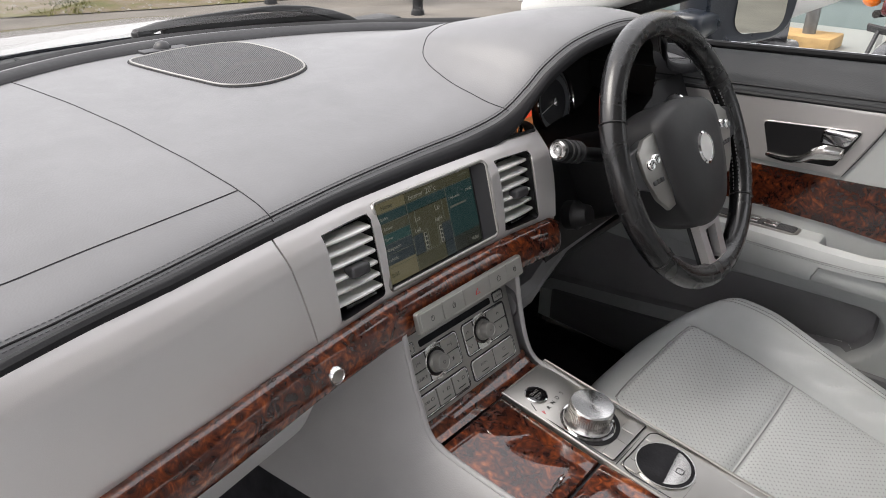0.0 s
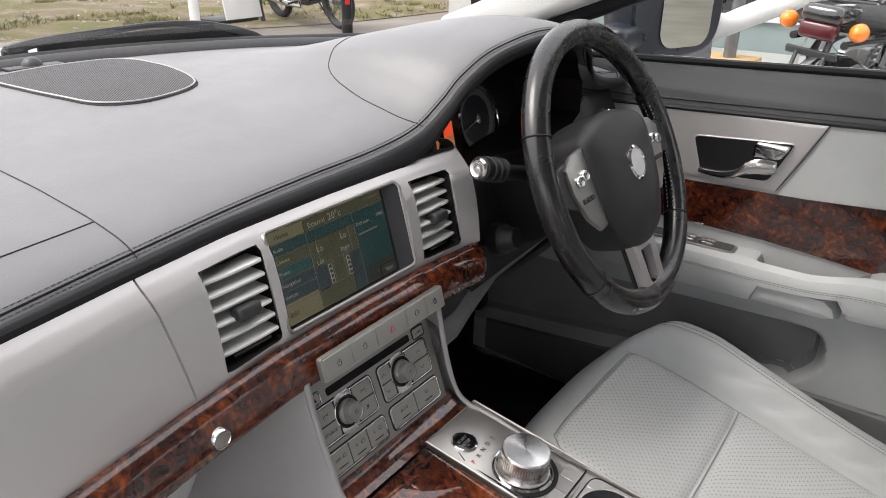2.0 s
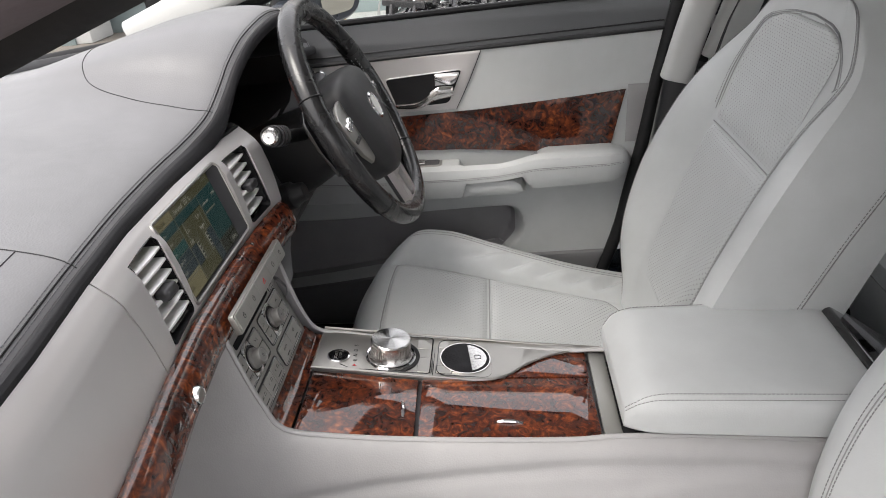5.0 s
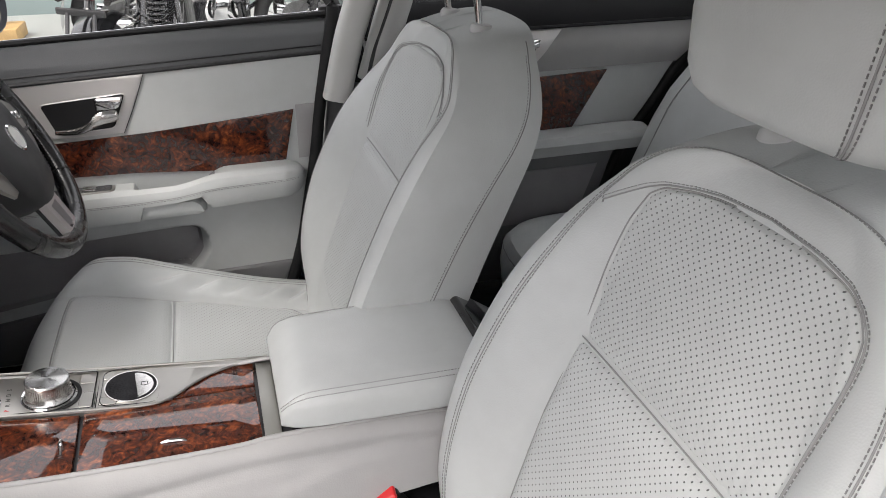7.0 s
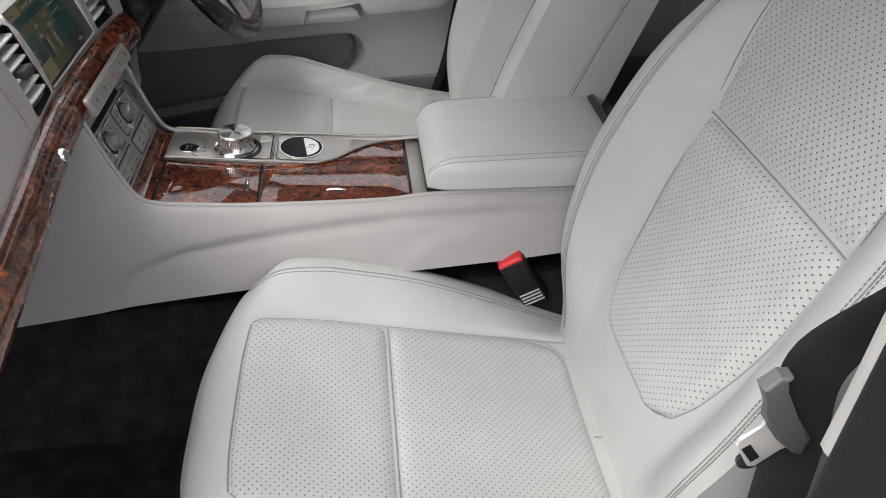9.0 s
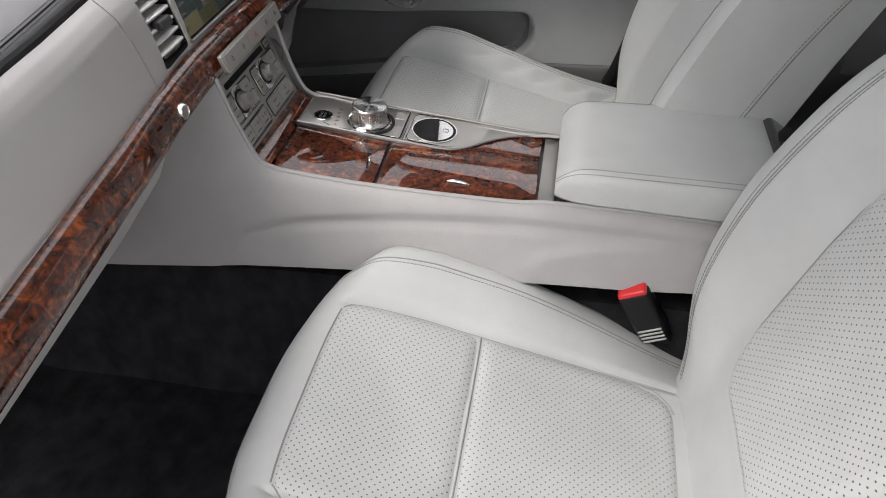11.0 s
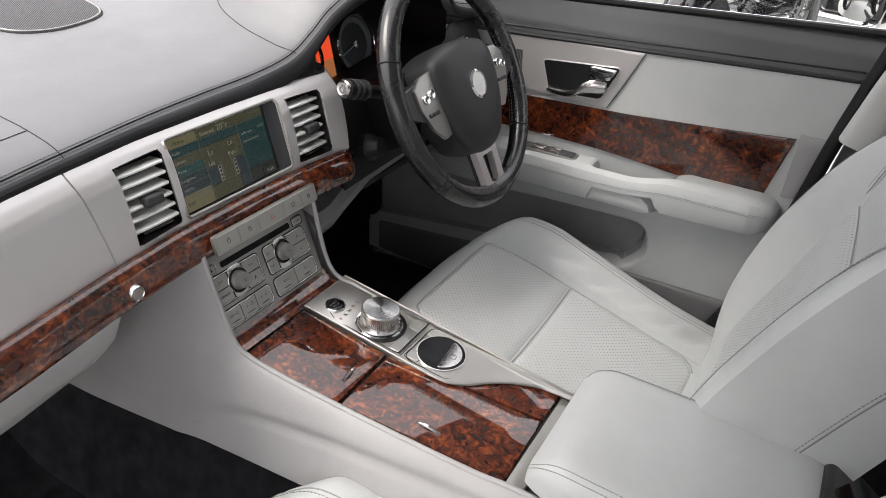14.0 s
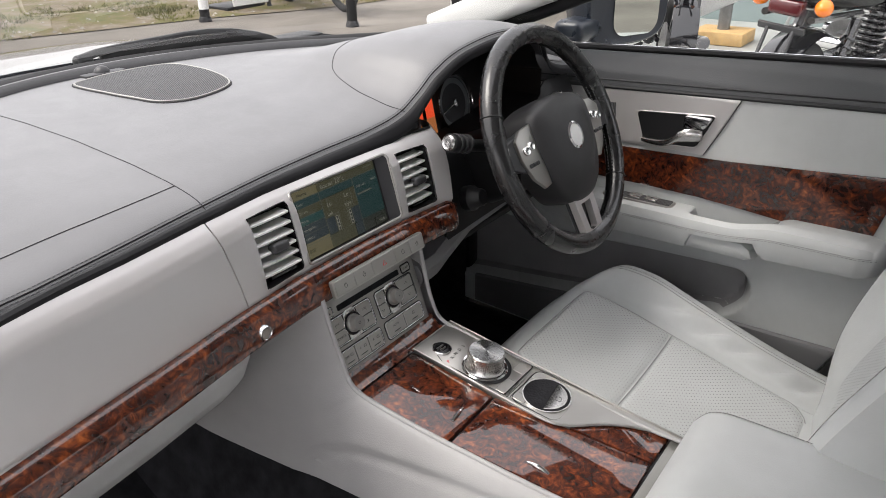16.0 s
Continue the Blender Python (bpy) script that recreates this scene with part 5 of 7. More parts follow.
part("hood_lining", loft([shrink(1.0, 0.0), shrink(0.99, 0.015), shrink(0.95, 0.06), shrink(0.92, 0.12), shrink(0.92, 0.16)], False), PLASTIC_K, bin_, "matt black hood lining")
fm = basis((0.372, 0.205, 0.90), (1, 0, 0), (0, 0.22, 1))
part("dial_plate", plate(rrect(0.42, 0.22, 0.02), 0.003, fm @ Matrix.Translation((0, 0, -0.004)), 0), PLASTIC_K, bin_)
DIALK = mat_new("dial_black", (0.012, 0.014, 0.018), 0.35)
for sx in (-1, 1):
    g = fm @ Matrix.Translation((sx * 0.074, 0.0, 0.0))
    dial = part("dial", spin([(0.050, 0.0), (0.050, 0.001), (0.001, 0.0012)], g, 48), DIALK, bin_, "black dial with pale scale")
    part("dial_ring", spin([(0.0535, -0.002), (0.0535, 0.007), (0.0515, 0.009), (0.0495, 0.006), (0.0485, 0.001)], g, 48), CHROME, dial)
    part("scale_ring", frame_plate(disc_outline(0.047, 48), disc_outline(0.037, 48), 0.0006, g @ Matrix.Translation((0, 0, 0.001))), mat_new("dial_grey", (0.13, 0.14, 0.15), 0.4), dial)
    part("hub", spin([(0.007, 0.001), (0.0065, 0.007), (0.001, 0.0078)], g, 20), CHROME, dial)
    part("needle", tube([g @ Vector((0, 0, 0.005)), g @ Vector((-0.040, -0.012, 0.005))], 0.0009, 4), mat_new("needle_white", (0.8, 0.8, 0.8), 0.5), dial)
md = part("message_display", plate(rrect(0.044, 0.085, 0.002, 3), 0.002, fm @ Matrix.Translation((-0.012, 0.0, 0.0)), 0), glow("amber_dim_display", (0.30, 0.10, 0.03), 0.40), bin_, "lit message display")
part("red_field", plate(rrect(0.042, 0.052, 0.002, 3), 0.0006, fm @ Matrix.Translation((-0.012, 0.016, 0.002)), 0), glow("red_display", (0.80, 0.07, 0.02), 0.36), md, "red lit field")
knee = thing("knee_panel", (0.4, 0.06, 0.8), "black lower dash panel with grey edge trim", "dash panel")


def knee_at(u, v):
    x = lerp(0.203, 0.70, u)
    y = table(v, [(0, 0.045), (0.3, 0.055), (0.7, 0.075), (1, 0.10)]) + 0.01 * math.sin(math.pi * u)
    return Vector((x, y, lerp(0.752, 0.872 + 0.05 * sstep(0.56, 0.62, x), v)))


part("dark_panel", thick(surf(knee_at, 24, 12), 0.006), PLASTIC_K, knee, "black grained lower dash")
part("lower_edge", loft([[Vector((x, yy + 0.042 * sstep(0.12, 0.30, x) + 0.02 * sstep(0.3, 0.65, x), zz - 0.004 + 0.012 * sstep(0.1, 0.4, x))) for yy, zz in ((0.020, 0.745), (0.020, 0.735), (0.026, 0.722), (0.045, 0.712), (0.10, 0.70), (0.10, 0.755), (0.03, 0.756))] for x in [0.100, 0.15, 0.2, 0.3, 0.4, 0.5, 0.6, 0.68]]), PLASTIC_GD, knee, "grey lower edge trim")
part("bezel_end", loft([[Vector((x, fascia_at(0.2, z).y + d + 0.004, z)) for z in [lerp(0.80, 0.936, k / 12) for k in range(13)]] for x, d in ((0.2045, -0.003), (0.214, 0.004), (0.222, 0.016), (0.226, 0.04))], False, False), SILVER, knee, "rounded silver end of the centre bezel")

# ---- seats ----
def smooth_poly(pairs, n):
    return [(p.x, p.y) for p in spline([(a, b, 0) for a, b in pairs], n)]


CUSH = smooth_poly([(-0.012, 0.40), (0.008, 0.455), (0.008, 0.500), (-0.010, 0.534), (-0.042, 0.551), (-0.085, 0.549), (-0.16, 0.529), (-0.24, 0.506), (-0.34, 0.478), (-0.44, 0.450), (-0.52, 0.430), (-0.58, 0.42)], 66)


def cush_at(u, v, lift=0.0):
    """Cushion: u across from -1 to 1, v from the front foot to the back."""
    k = v * 66
    i = min(int(k), 65)
    y = lerp(CUSH[i][0], CUSH[i + 1][0], k - i)
    z = lerp(CUSH[i][1], CUSH[i + 1][1], k - i)
    a = abs(u)
    s = math.copysign(1, u)
    w = table(v, [(0, 0.205), (0.2, 0.226), (0.35, 0.240), (0.55, 0.256), (1, 0.262)])
    b = 0.031 * sstep(0.30, 0.58, v) * (1 - sstep(0.62, 0.94, v)) + 0.006 - 0.026 * sstep(0.66, 0.92, v)
    if u > 0:
        b = 0.043 * sstep(0.22, 0.60, v) * (1 - 0.56 * sstep(0.52, 0.82, v)) + 0.004
    wi = w - 0.108
    if a < 0.56:
        x = a / 0.56 * wi
        zz = -0.006 * math.cos(a / 0.56 * math.pi / 2) + 0.003 * (a / 0.56) ** 4
    elif a < 0.88:
        t = (a - 0.56) / 0.32
        x = wi + 0.108 * (0.93 * t + 0.07 * t * t)
        zz = 0.003 + b * math.sin(math.pi * 0.66 * t ** (0.80 if u > 0 else 1.0)) - 0.010 * t**6
    else:
        t = (a - 0.88) / 0.12
        x = w + 0.006 * math.sin(math.pi * t)
        top = 0.003 + b * math.sin(math.pi * 0.66) - 0.010
        zz = lerp(top, 0.33 - z, t**1.5)
    zz -= (0.0110 if u > 0 else 0.0060) * math.exp(-(((a - 0.570) / 0.018) ** 2)) * sstep(0.36, 0.44, v)
    yy = y - 0.075 * a**3 * (1 - sstep(0.30, 0.62, v))
    fold = 0.0
    if u > 0:
        # creases pulled across the outer bolster
        span = sstep(0.575, 0.66, a) * (1 - sstep(0.68, 0.758, a)) * sstep(0.50, 0.68, v) * (1 - sstep(0.90, 0.97, v))
        ph = yy * 15.0 + x * 20.0 + 0.45 * noise.noise((yy * 5, 1.0, 3.0))
        wave = math.cos(2 * math.pi * ph)
        fold = span * (0.0080 * wave - 0.0050 * max(0.0, -wave) ** 3) * (0.8 + 0.5 * noise.noise((yy * 4, 7.0, 1.0)))
        # the stitched crest sits in a shallow groove
        fold -= 0.0022 * math.exp(-(((a - 0.762) / 0.010) ** 2)) * sstep(0.2, 0.4, v)
    return Vector((s * x, yy, z + zz + fold + lift))


BACKC = [(-0.500, 0.41), (-0.515, 0.475), (-0.538, 0.556), (-0.588, 0.665)] + [(-0.645 - 0.43 * (z - 0.80), z) for z in (0.80, 0.88, 0.93, 0.965, 0.99, 1.010, 1.022, 1.0265)]
BACKS = smooth_poly(BACKC, 88)
WIDTHS = [0.186, 0.212, 0.247, 0.269, 0.264, 0.246, 0.226, 0.202, 0.174, 0.140, 0.095, 0.03]


def back_frame(v):
    k = v * 88
    i = min(int(k), 87)
    y, z = lerp(BACKS[i][0], BACKS[i + 1][0], k - i), lerp(BACKS[i][1], BACKS[i + 1][1], k - i)
    d = Vector((0, -0.43, 1)) if v > 0.4 else Vector((0, BACKS[min(88, i + 4)][0] - BACKS[max(0, i - 4)][0], BACKS[min(88, i + 4)][1] - BACKS[max(0, i - 4)][1]))
    d.normalize()
    return Vector((0, y, z)), Vector((0, d.z, -d.y))


def back_w(v):
    k = v * 11
    i = min(int(k), 10)
    g = lambda q: WIDTHS[min(11, max(0, q))]
    t = k - i
    a, b, c, d = g(i - 1), g(i), g(i + 1), g(i + 2)
    return 0.5 * (2 * b + (c - a) * t + (2 * a - 5 * b + 4 * c - d) * t * t + (3 * b - a - 3 * c + d) * t**3)


def back_at(u, v, lift=0.0):
    """Backrest front: u across from -1 to 1, v from foot to top."""
    c, n = back_frame(v)
    w = back_w(v)
    a, s = abs(u), math.copysign(1, u)
    b = 0.060 * (1 - 0.80 * sstep(0.28, 0.62, v)) * (0.12 + 0.88 * sstep(0.04, 0.30, v))
    inner = 0.56
    if a < inner:
        x = a / inner * w * 0.545
        f = 0.003 * (a / inner) ** 3
    else:
        t = (a - inner) / (1 - inner)
        x = w * 0.545 + (w * 0.455 - 0.032 * (u > 0) * (1 - sstep(0.62, 0.9, v))) * t
        f = 0.003 + b * math.sin(math.pi * 0.62 * t**1.05) - 0.006 * t**8
    top = sstep(0.62, 1.0, v)
    f -= 0.012 * top**2
    return c + n * (f + lift) + Vector((s * x, 0, 0))


def side_dir(v):
    """The way from the front edge to the back of the seat."""
    c, n = back_frame(v)
    return (-n).lerp(Vector((0, -0.98, 0.16)), sstep(0.35, 0.95, v)).normalized()


def side_at_back(s, v, f):
    e = back_at(s, v)
    d = table(v, [(0, 0.15), (0.25, 0.165), (0.5, 0.150), (0.75, 0.125), (1, 0.115)])
    grow = 0.006 * math.sin(math.pi * min(1, f))
    return e + side_dir(v) * (d * f) + Vector((s * grow, 0, grow * sstep(0.6, 1, v)))


def back_ring(v):
    """A closed ring round the backrest at one height."""
    ring = [back_at(lerp(-1, 1, i / 44), v) for i in range(45)]
    ring += [side_at_back(1, v, f) for f in (0.03, 0.12, 0.3, 0.5, 0.7, 0.85, 0.95)]
    a, b = side_at_back(1, v, 1.0), side_at_back(-1, v, 1.0)
    bulge = side_dir(v) * 0.022
    ring += [a.lerp(b, k / 12) + bulge * math.sin(math.pi * k / 12) ** 0.6 * (1 - sstep(0.8, 1, v)) for k in range(13)]
    ring += [side_at_back(-1, v, f) for f in (0.95, 0.85, 0.7, 0.5, 0.3, 0.12, 0.03)]
    return ring


def patch(f, bound, nu, nv, v0, v1, lift, gather=0.0):
    """An inset panel of a seat: |u| up to bound(v), softly padded, its edges pulled into the seams; gather: fine puckers at its foot."""
    def g(a, b):
        v = lerp(v0, v1, b)
        u = lerp(-1, 1, a) * bound(v)
        ea, eb = min(1, min(a, 1 - a) / 0.085), min(1, min(b, 1 - b) / 0.085)
        h = math.sin(math.pi / 2 * ea) ** 0.75 * math.sin(math.pi / 2 * eb) ** 0.75
        fold = gather * math.exp(-b / 0.10) * math.sin(95 * u + 3.5 * noise.noise((u * 7, b * 5, 2.0))) * (0.4 + 0.9 * abs(noise.noise((u * 3.1, 4.0, b * 2))))
        slack = 0.0016 * noise.noise((u * 4.2, v * 16, 9.0 + lift * 100))
        return f(u, v, lift * h - 0.0022 * (1 - h) + (fold + slack) * h)
    c0 = [f(0, lerp(v0, v1, k / 20)) for k in range(21)]
    arc = [0.0]
    for p, q in zip(c0, c0[1:]):
        arc.append(arc[-1] + (q - p).length)

    def uv(a, b):
        v = lerp(v0, v1, b)
        u = lerp(-1, 1, a) * bound(v)
        p = f(u, v)
        k = min(19, int(b * 20))
        return (p.x, lerp(arc[k], arc[k + 1], b * 20 - k))
    return surf(g, nu, nv, uv)


def edge_line(f, bound, v0, v1, n, s, lift):
    return [f(s * bound(lerp(v0, v1, k / n)), lerp(v0, v1, k / n), lift) for k in range(n + 1)]


def make_seat(loc):
    seat = thing("front_seat", loc, "light grey leather front seat with perforated centre panels", "car seat", "front seats")
    o = Vector((loc[0], loc[1], 0))

    def mv(bm):
        bm.transform(Matrix.Translation(o))
        return bm

    # cushion body
    rings = []
    for j in range(221):
        v = j / 220
        ring = [cush_at(lerp(-1, 1, i / 160), v) for i in range(161)]
        rings.append(ring)
    bm = loft(rings, closed=False)
    cu = part("cushion", mv(bm), GREY_L, seat, "padded cushion with raised bolsters")
    part("seat_base", mv(box((0, -0.28, 0.345), (0.46, 0.54, 0.12), 0.02)), PLASTIC_K, seat, "black plastic seat base")
    for sx in (-1, 1):
        part("seat_rail", mv(box((sx * 0.18, -0.28, 0.285), (0.03, 0.6, 0.03), 0.004)), PLASTIC_K, seat)
    fb = lambda v: 0.555 * table(v, [(0.40, 0.93), (0.43, 1.0), (0.81, 1.0), (0.845, 0.95), (0.864, 0.86), (0.872, 0.76)])
    part("front_panel", mv(patch(cush_at, fb, 72, 40, 0.402, 0.6355, 0.0055)), GREY_P, cu, "perforated thigh panel")
    part("centre_panel", mv(patch(cush_at, fb, 72, 44, 0.637, 0.872, 0.0055)), GREY_P, cu, "perforated centre panel")
    part("panel_seam", mv(tube([cush_at(0.568, lerp(0.42, 0.95, k / 60), 0.0004) for k in range(61)], 0.0010, 5)), GROOVE, cu)
    part("panel_seam", mv(tube([cush_at(lerp(-0.55, 0.55, k / 30), 0.6362, 0.0008) for k in range(31)], 0.0010, 5)), GROOVE, cu)
    part("panel_seam", mv(tube([cush_at(lerp(-0.52, 0.52, k / 30), 0.4005, 0.0005) for k in range(31)], 0.0010, 5)), GROOVE, cu)
    # backrest
    bk = part("backrest", mv(loft([back_ring(j / 100) for j in range(101)])), GREY_L, seat, "reclined backrest with side bolsters")
    lb = lambda v: table(v, [(0.160, 0.22), (0.172, 0.33), (0.19, 0.43), (0.22, 0.48), (0.30, 0.54), (0.364, 0.558)])
    ub = lambda v: table(v, [(0.364, 0.558), (0.455, 0.62), (0.545, 0.675), (0.618, 0.70), (0.655, 0.66), (0.69, 0.52), (0.71, 0.36), (0.72, 0.22)])
    part("lower_panel", mv(patch(back_at, lb, 72, 50, 0.160, 0.3635, 0.0105)), GREY_P, bk, "perforated lumbar panel")
    part("upper_panel", mv(patch(back_at, ub, 110, 60, 0.365, 0.72, 0.0055, 0.0016)), GREY_P, bk, "perforated shoulder panel")
    part("panel_seam", mv(tube([back_at(lerp(-0.55, 0.55, k / 30), 0.3643, 0.001) for k in range(31)], 0.0010, 5)), GROOVE, bk)
    for f_, bd, va, vb, own in ((cush_at, fb, 0.405, 0.635, cu), (cush_at, fb, 0.638, 0.871, cu), (back_at, lb, 0.162, 0.3630, bk), (back_at, ub, 0.366, 0.719, bk)):
        for s in (-1, 1):
            part("panel_seam", mv(tube(edge_line(f_, lambda v: bd(v) + 0.004, va, vb, 40, s, 0.0), 0.0010, 5)), GROOVE, own)
    arch = [(s_, v) for s_, vs in ((-1, [0.06 + 0.92 * k / 120 for k in range(121)]), (1, [0.98 - 0.92 * k / 120 for k in range(121)])) for v in vs]
    for off in (0.945, 0.915):
        part("stitching", mv(dashes([back_at(s_ * (off - 0.085 * (s_ < 0) * (1 - sstep(0.38, 0.62, v))), v * (0.985 if off < 0.93 else 0.993), 0.0006) for s_, v in arch], 0.0034, 0.0017, 0.0006)), STITCH, bk)
    part("edge_fold", mv(tube([back_at(s_ * (0.930 - 0.085 * (s_ < 0) * (1 - sstep(0.38, 0.62, v))), v * 0.989, -0.0004) for s_, v in arch], 0.0009, 6)), GROOVE, bk)
    inner_arch = [(s_, v) for s_, vs in ((-1, [0.54 + 0.20 * k / 60 for k in range(61)]), (1, [0.74 - 0.36 * k / 60 for k in range(61)])) for v in vs]
    ib = lambda v, s_: table(v, [(0.38, 0.585), (0.46, 0.645), (0.545, 0.695) if s_ > 0 else (0.545, 0.87), (0.60, 0.725) if s_ > 0 else (0.60, 0.79), (0.63, 0.725) if s_ > 0 else (0.63, 0.745), (0.665, 0.67), (0.70, 0.53), (0.725, 0.36), (0.740, 0.0)])
    part("seam", mv(tube([back_at(s_ * ib(v, s_), v, 0.0004) for s_, v in inner_arch], 0.0010, 6)), GROOVE, bk)
    part("stitching", mv(dashes([back_at(s_ * (ib(v, s_) + 0.022), v + 0.006, 0.0006) for s_, v in inner_arch], 0.0034, 0.0017, 0.0006)), STITCH, bk)
    for s in (-1, 1):
        part("side_stitching", mv(dashes([side_at_back(s, v, lerp(0.57, 0.86, sstep(0.15, 0.8, v))) + Vector((s * 0.0004, 0, 0)) for v in [0.05 + 0.72 * k / 110 for k in range(111)]], 0.0034, 0.0017, 0.0006)), STITCH, bk)
        part("side_seam", mv(tube([side_at_back(s, v, lerp(0.60, 0.89, sstep(0.15, 0.8, v))) for v in [0.04 + 0.78 * k / 90 for k in range(91)]], 0.0010, 5)), STITCH, bk)
        P = [cush_at(0.780 if s > 0 else -0.745, lerp(0.16, 0.95, k / 120), 0.0006) for k in range(121)]
        part("stitching", mv(dashes(P, 0.0034, 0.0017, 0.0006)), STITCH, cu)
        part("seam", mv(tube([cush_at(0.762 if s > 0 else -0.765, lerp(0.08, 0.96, k / 80), 0.0002) for k in range(81)], 0.0011, 5)), GROOVE, cu)
    part("cross_seam", mv(tube([cush_at(0.06, lerp(0.876, 0.97, k / 12), 0.0004) for k in range(13)], 0.0010, 5)), GROOVE, cu)
    part("front_seam", mv(tube([cush_at(lerp(-0.845, 0.845, k / 60), 0.21, 0.0002) for k in range(61)], 0.0011, 5)), GROOVE, cu)
    part("side_cover", mv(surf(lambda a, c: side_at_back(1, lerp(0.0, 0.24, a), lerp(lerp(0.30, 0.75, sstep(0.4, 1, a)), 1.02, c)) + Vector((0.003, 0, 0)), 40, 10)), PLASTIC_D, bk, "dark plastic outer side cover")
    # head restraint on two posts
    prof = [(1.070, 0.62, 0.45), (1.075, 0.78, 0.66), (1.086, 0.90, 0.86), (1.105, 0.97, 0.97), (1.15, 1.02, 1.05), (1.20, 1.02, 1.03), (1.245, 0.97, 0.9), (1.268, 0.88, 0.68), (1.278, 0.70, 0.40)]

    def head_pt(z, sc, sd, a):
        return Vector((0.136 * sc * math.copysign(abs(math.cos(a)) ** 0.5, math.cos(a)), -0.768 + 0.056 * sd * math.copysign(abs(math.sin(a)) ** 0.7, math.sin(a)) - 0.12 * (z - 1.18), z))
    hd = part("headrest", mv(loft([[head_pt(*q, 2 * math.pi * k / 44) for k in range(44)] for q in prof])), GREY_L, seat, "padded grey leather headrest")
    hs = lambda off, k: spline([head_pt(z, sc * k, sd * k, off) for z, sc, sd in prof[:-1]], 70)
    for off in (1.045, 1.145):
        part("stitching", mv(dashes(hs(off, 1.004), 0.0036, 0.0019, 0.0007)), STITCH, hd)
    part("seam", mv(tube(hs(1.095, 1.0), 0.0011, 6)), GROOVE, hd)
    for s in (-1, 1):
        part("headrest_post", mv(tube([(s * 0.078, -0.790, 1.0), (s * 0.078, -0.772, 1.19)], 0.006, 14)), CHROME, seat, "polished headrest post")
        part("post_collar", mv(spin([(0.019, -0.018), (0.0185, 0.004), (0.015, 0.009), (0.007, 0.009)], Matrix.Translation((s * 0.078, -0.790, 1.033)) @ Matrix.Rotation(radians(8), 4, "X"), 24)), PLASTIC_G, seat)
    return seat


driver = make_seat((0.372, 0.0, 0.27))
passenger = copy_thing(driver, pose(-0.362, -0.083, 0.268) @ Matrix.Diagonal((-1, 1, 1, 1)))
tagged(passenger, "light grey leather passenger seat with perforated centre panels")
# the driver's head restraint stands pulled up on its posts
for ob in driver.children:
    if ob.name.startswith("headrest") and "post" not in ob.name:
        ob.location.z += 0.085
for ob in passenger.children:
    if ob.name.startswith("headrest") and "post" not in ob.name:
        ob.location.y += 0.014
# ---- driver's door, closed ----
POCKET = mottled("dark_grey_felt", (0.28, 0.275, 0.28), 0.8, 0.1, 9, 500, 0.3)


def spline2(pts, n):
    return [(p.x, p.y) for p in spline([(a, b, 0) for a, b in pts], n)]


door = thing("front_door", (0.74, -0.1, 0.3), "grey leather driver's door card with walnut panel and armrest", "car door")
DX = [(0.30, 0.735), (0.40, 0.735), (0.46, 0.735), (0.60, 0.735), (0.70, 0.727), (0.80, 0.723), (0.88, 0.722), (0.905, 0.722), (0.93, 0.726), (0.96, 0.738), (0.985, 0.756), (0.995, 0.77)]


def door_back(z):
    """Where the rear edge of the door runs."""
    return table(z, [(0.28, -0.43), (0.40, -0.475), (0.46, -0.50), (0.70, -0.555), (0.82, -0.575), (0.92, -0.597), (0.99, -0.615)])


def belt(y):
    return 0.966 - 0.04 * (y - 0.03) * 1.0


def pipe_z(y):
    return 0.899 - 0.0385 * (y - 0.08)


def door_x(y, z):
    return table(z, DX) + 0.02 * sstep(0.05, 0.45, y)


def door_sheet(y0, y1, z0, z1, nx=30, nz=16, push=0.0):
    """A stretch of the door card; limits may be functions."""
    f = lambda q, *a: q(*a) if callable(q) else q
    def g(u, v):
        ya, yb = f(y0, 0.7), f(y1, 0.7)
        y = lerp(ya, yb, u)
        z = lerp(f(z0, y), f(z1, y), v)
        if callable(y0):
            y = lerp(y0(z), yb, u)
        return Vector((door_x(y, z) - push, y, z))
    return slab(g, nx, nz, (0.012, 0, 0))


part("upper_trim", door_sheet(door_back, 0.42, pipe_z, belt, 40, 16), DARK_L, door, "charcoal leather upper trim")
part("piping", tube([Vector((door_x(y, pipe_z(y)) - 0.003, y, pipe_z(y))) for y in [lerp(-0.597, 0.42, k / 40) for k in range(41)]], 0.0045, 8), SEAL_L, door)
part("piping", tube([Vector((door_x(y, pipe_z(y) + 0.013) - 0.0012, y, pipe_z(y) + 0.013)) for y in [lerp(-0.597, 0.42, k / 40) for k in range(41)]], 0.0016, 6), SEAL_L, door)
part("belt_seal", tube([Vector((0.757, y, belt(y) + 0.004)) for y in [lerp(-0.615, 0.42, k / 20) for k in range(21)]], 0.007, 8), RUBBER, door, "black window seal")
part("bright_strip", tube([Vector((0.772, y, belt(y) + 0.004)) for y in [lerp(-0.615, 0.42, k / 20) for k in range(21)]], 0.005, 8), CHROME, door, "bright strip below the glass")
def pocket_end(z):
    """The rounded rear end of the map pocket."""
    return -0.316 + 0.030 * min(1.5, abs(z - 0.520) / 0.055) ** 2.2


def pocket_low(y):
    return 0.458 - 0.15 * (y + 0.286)


def hollow(y, z):
    """Depth of the map pocket sunk into the lower door."""
    zt = 0.552 + 0.014 * sstep(0.15, -0.28, y)
    zb = pocket_low(y)
    end = sstep(pocket_end(z) - 0.004, pocket_end(z) + 0.026, y)
    return 0.060 * end * sstep(zt + 0.003, zt - 0.014, z) * sstep(zb - 0.004, zb + 0.008, z)


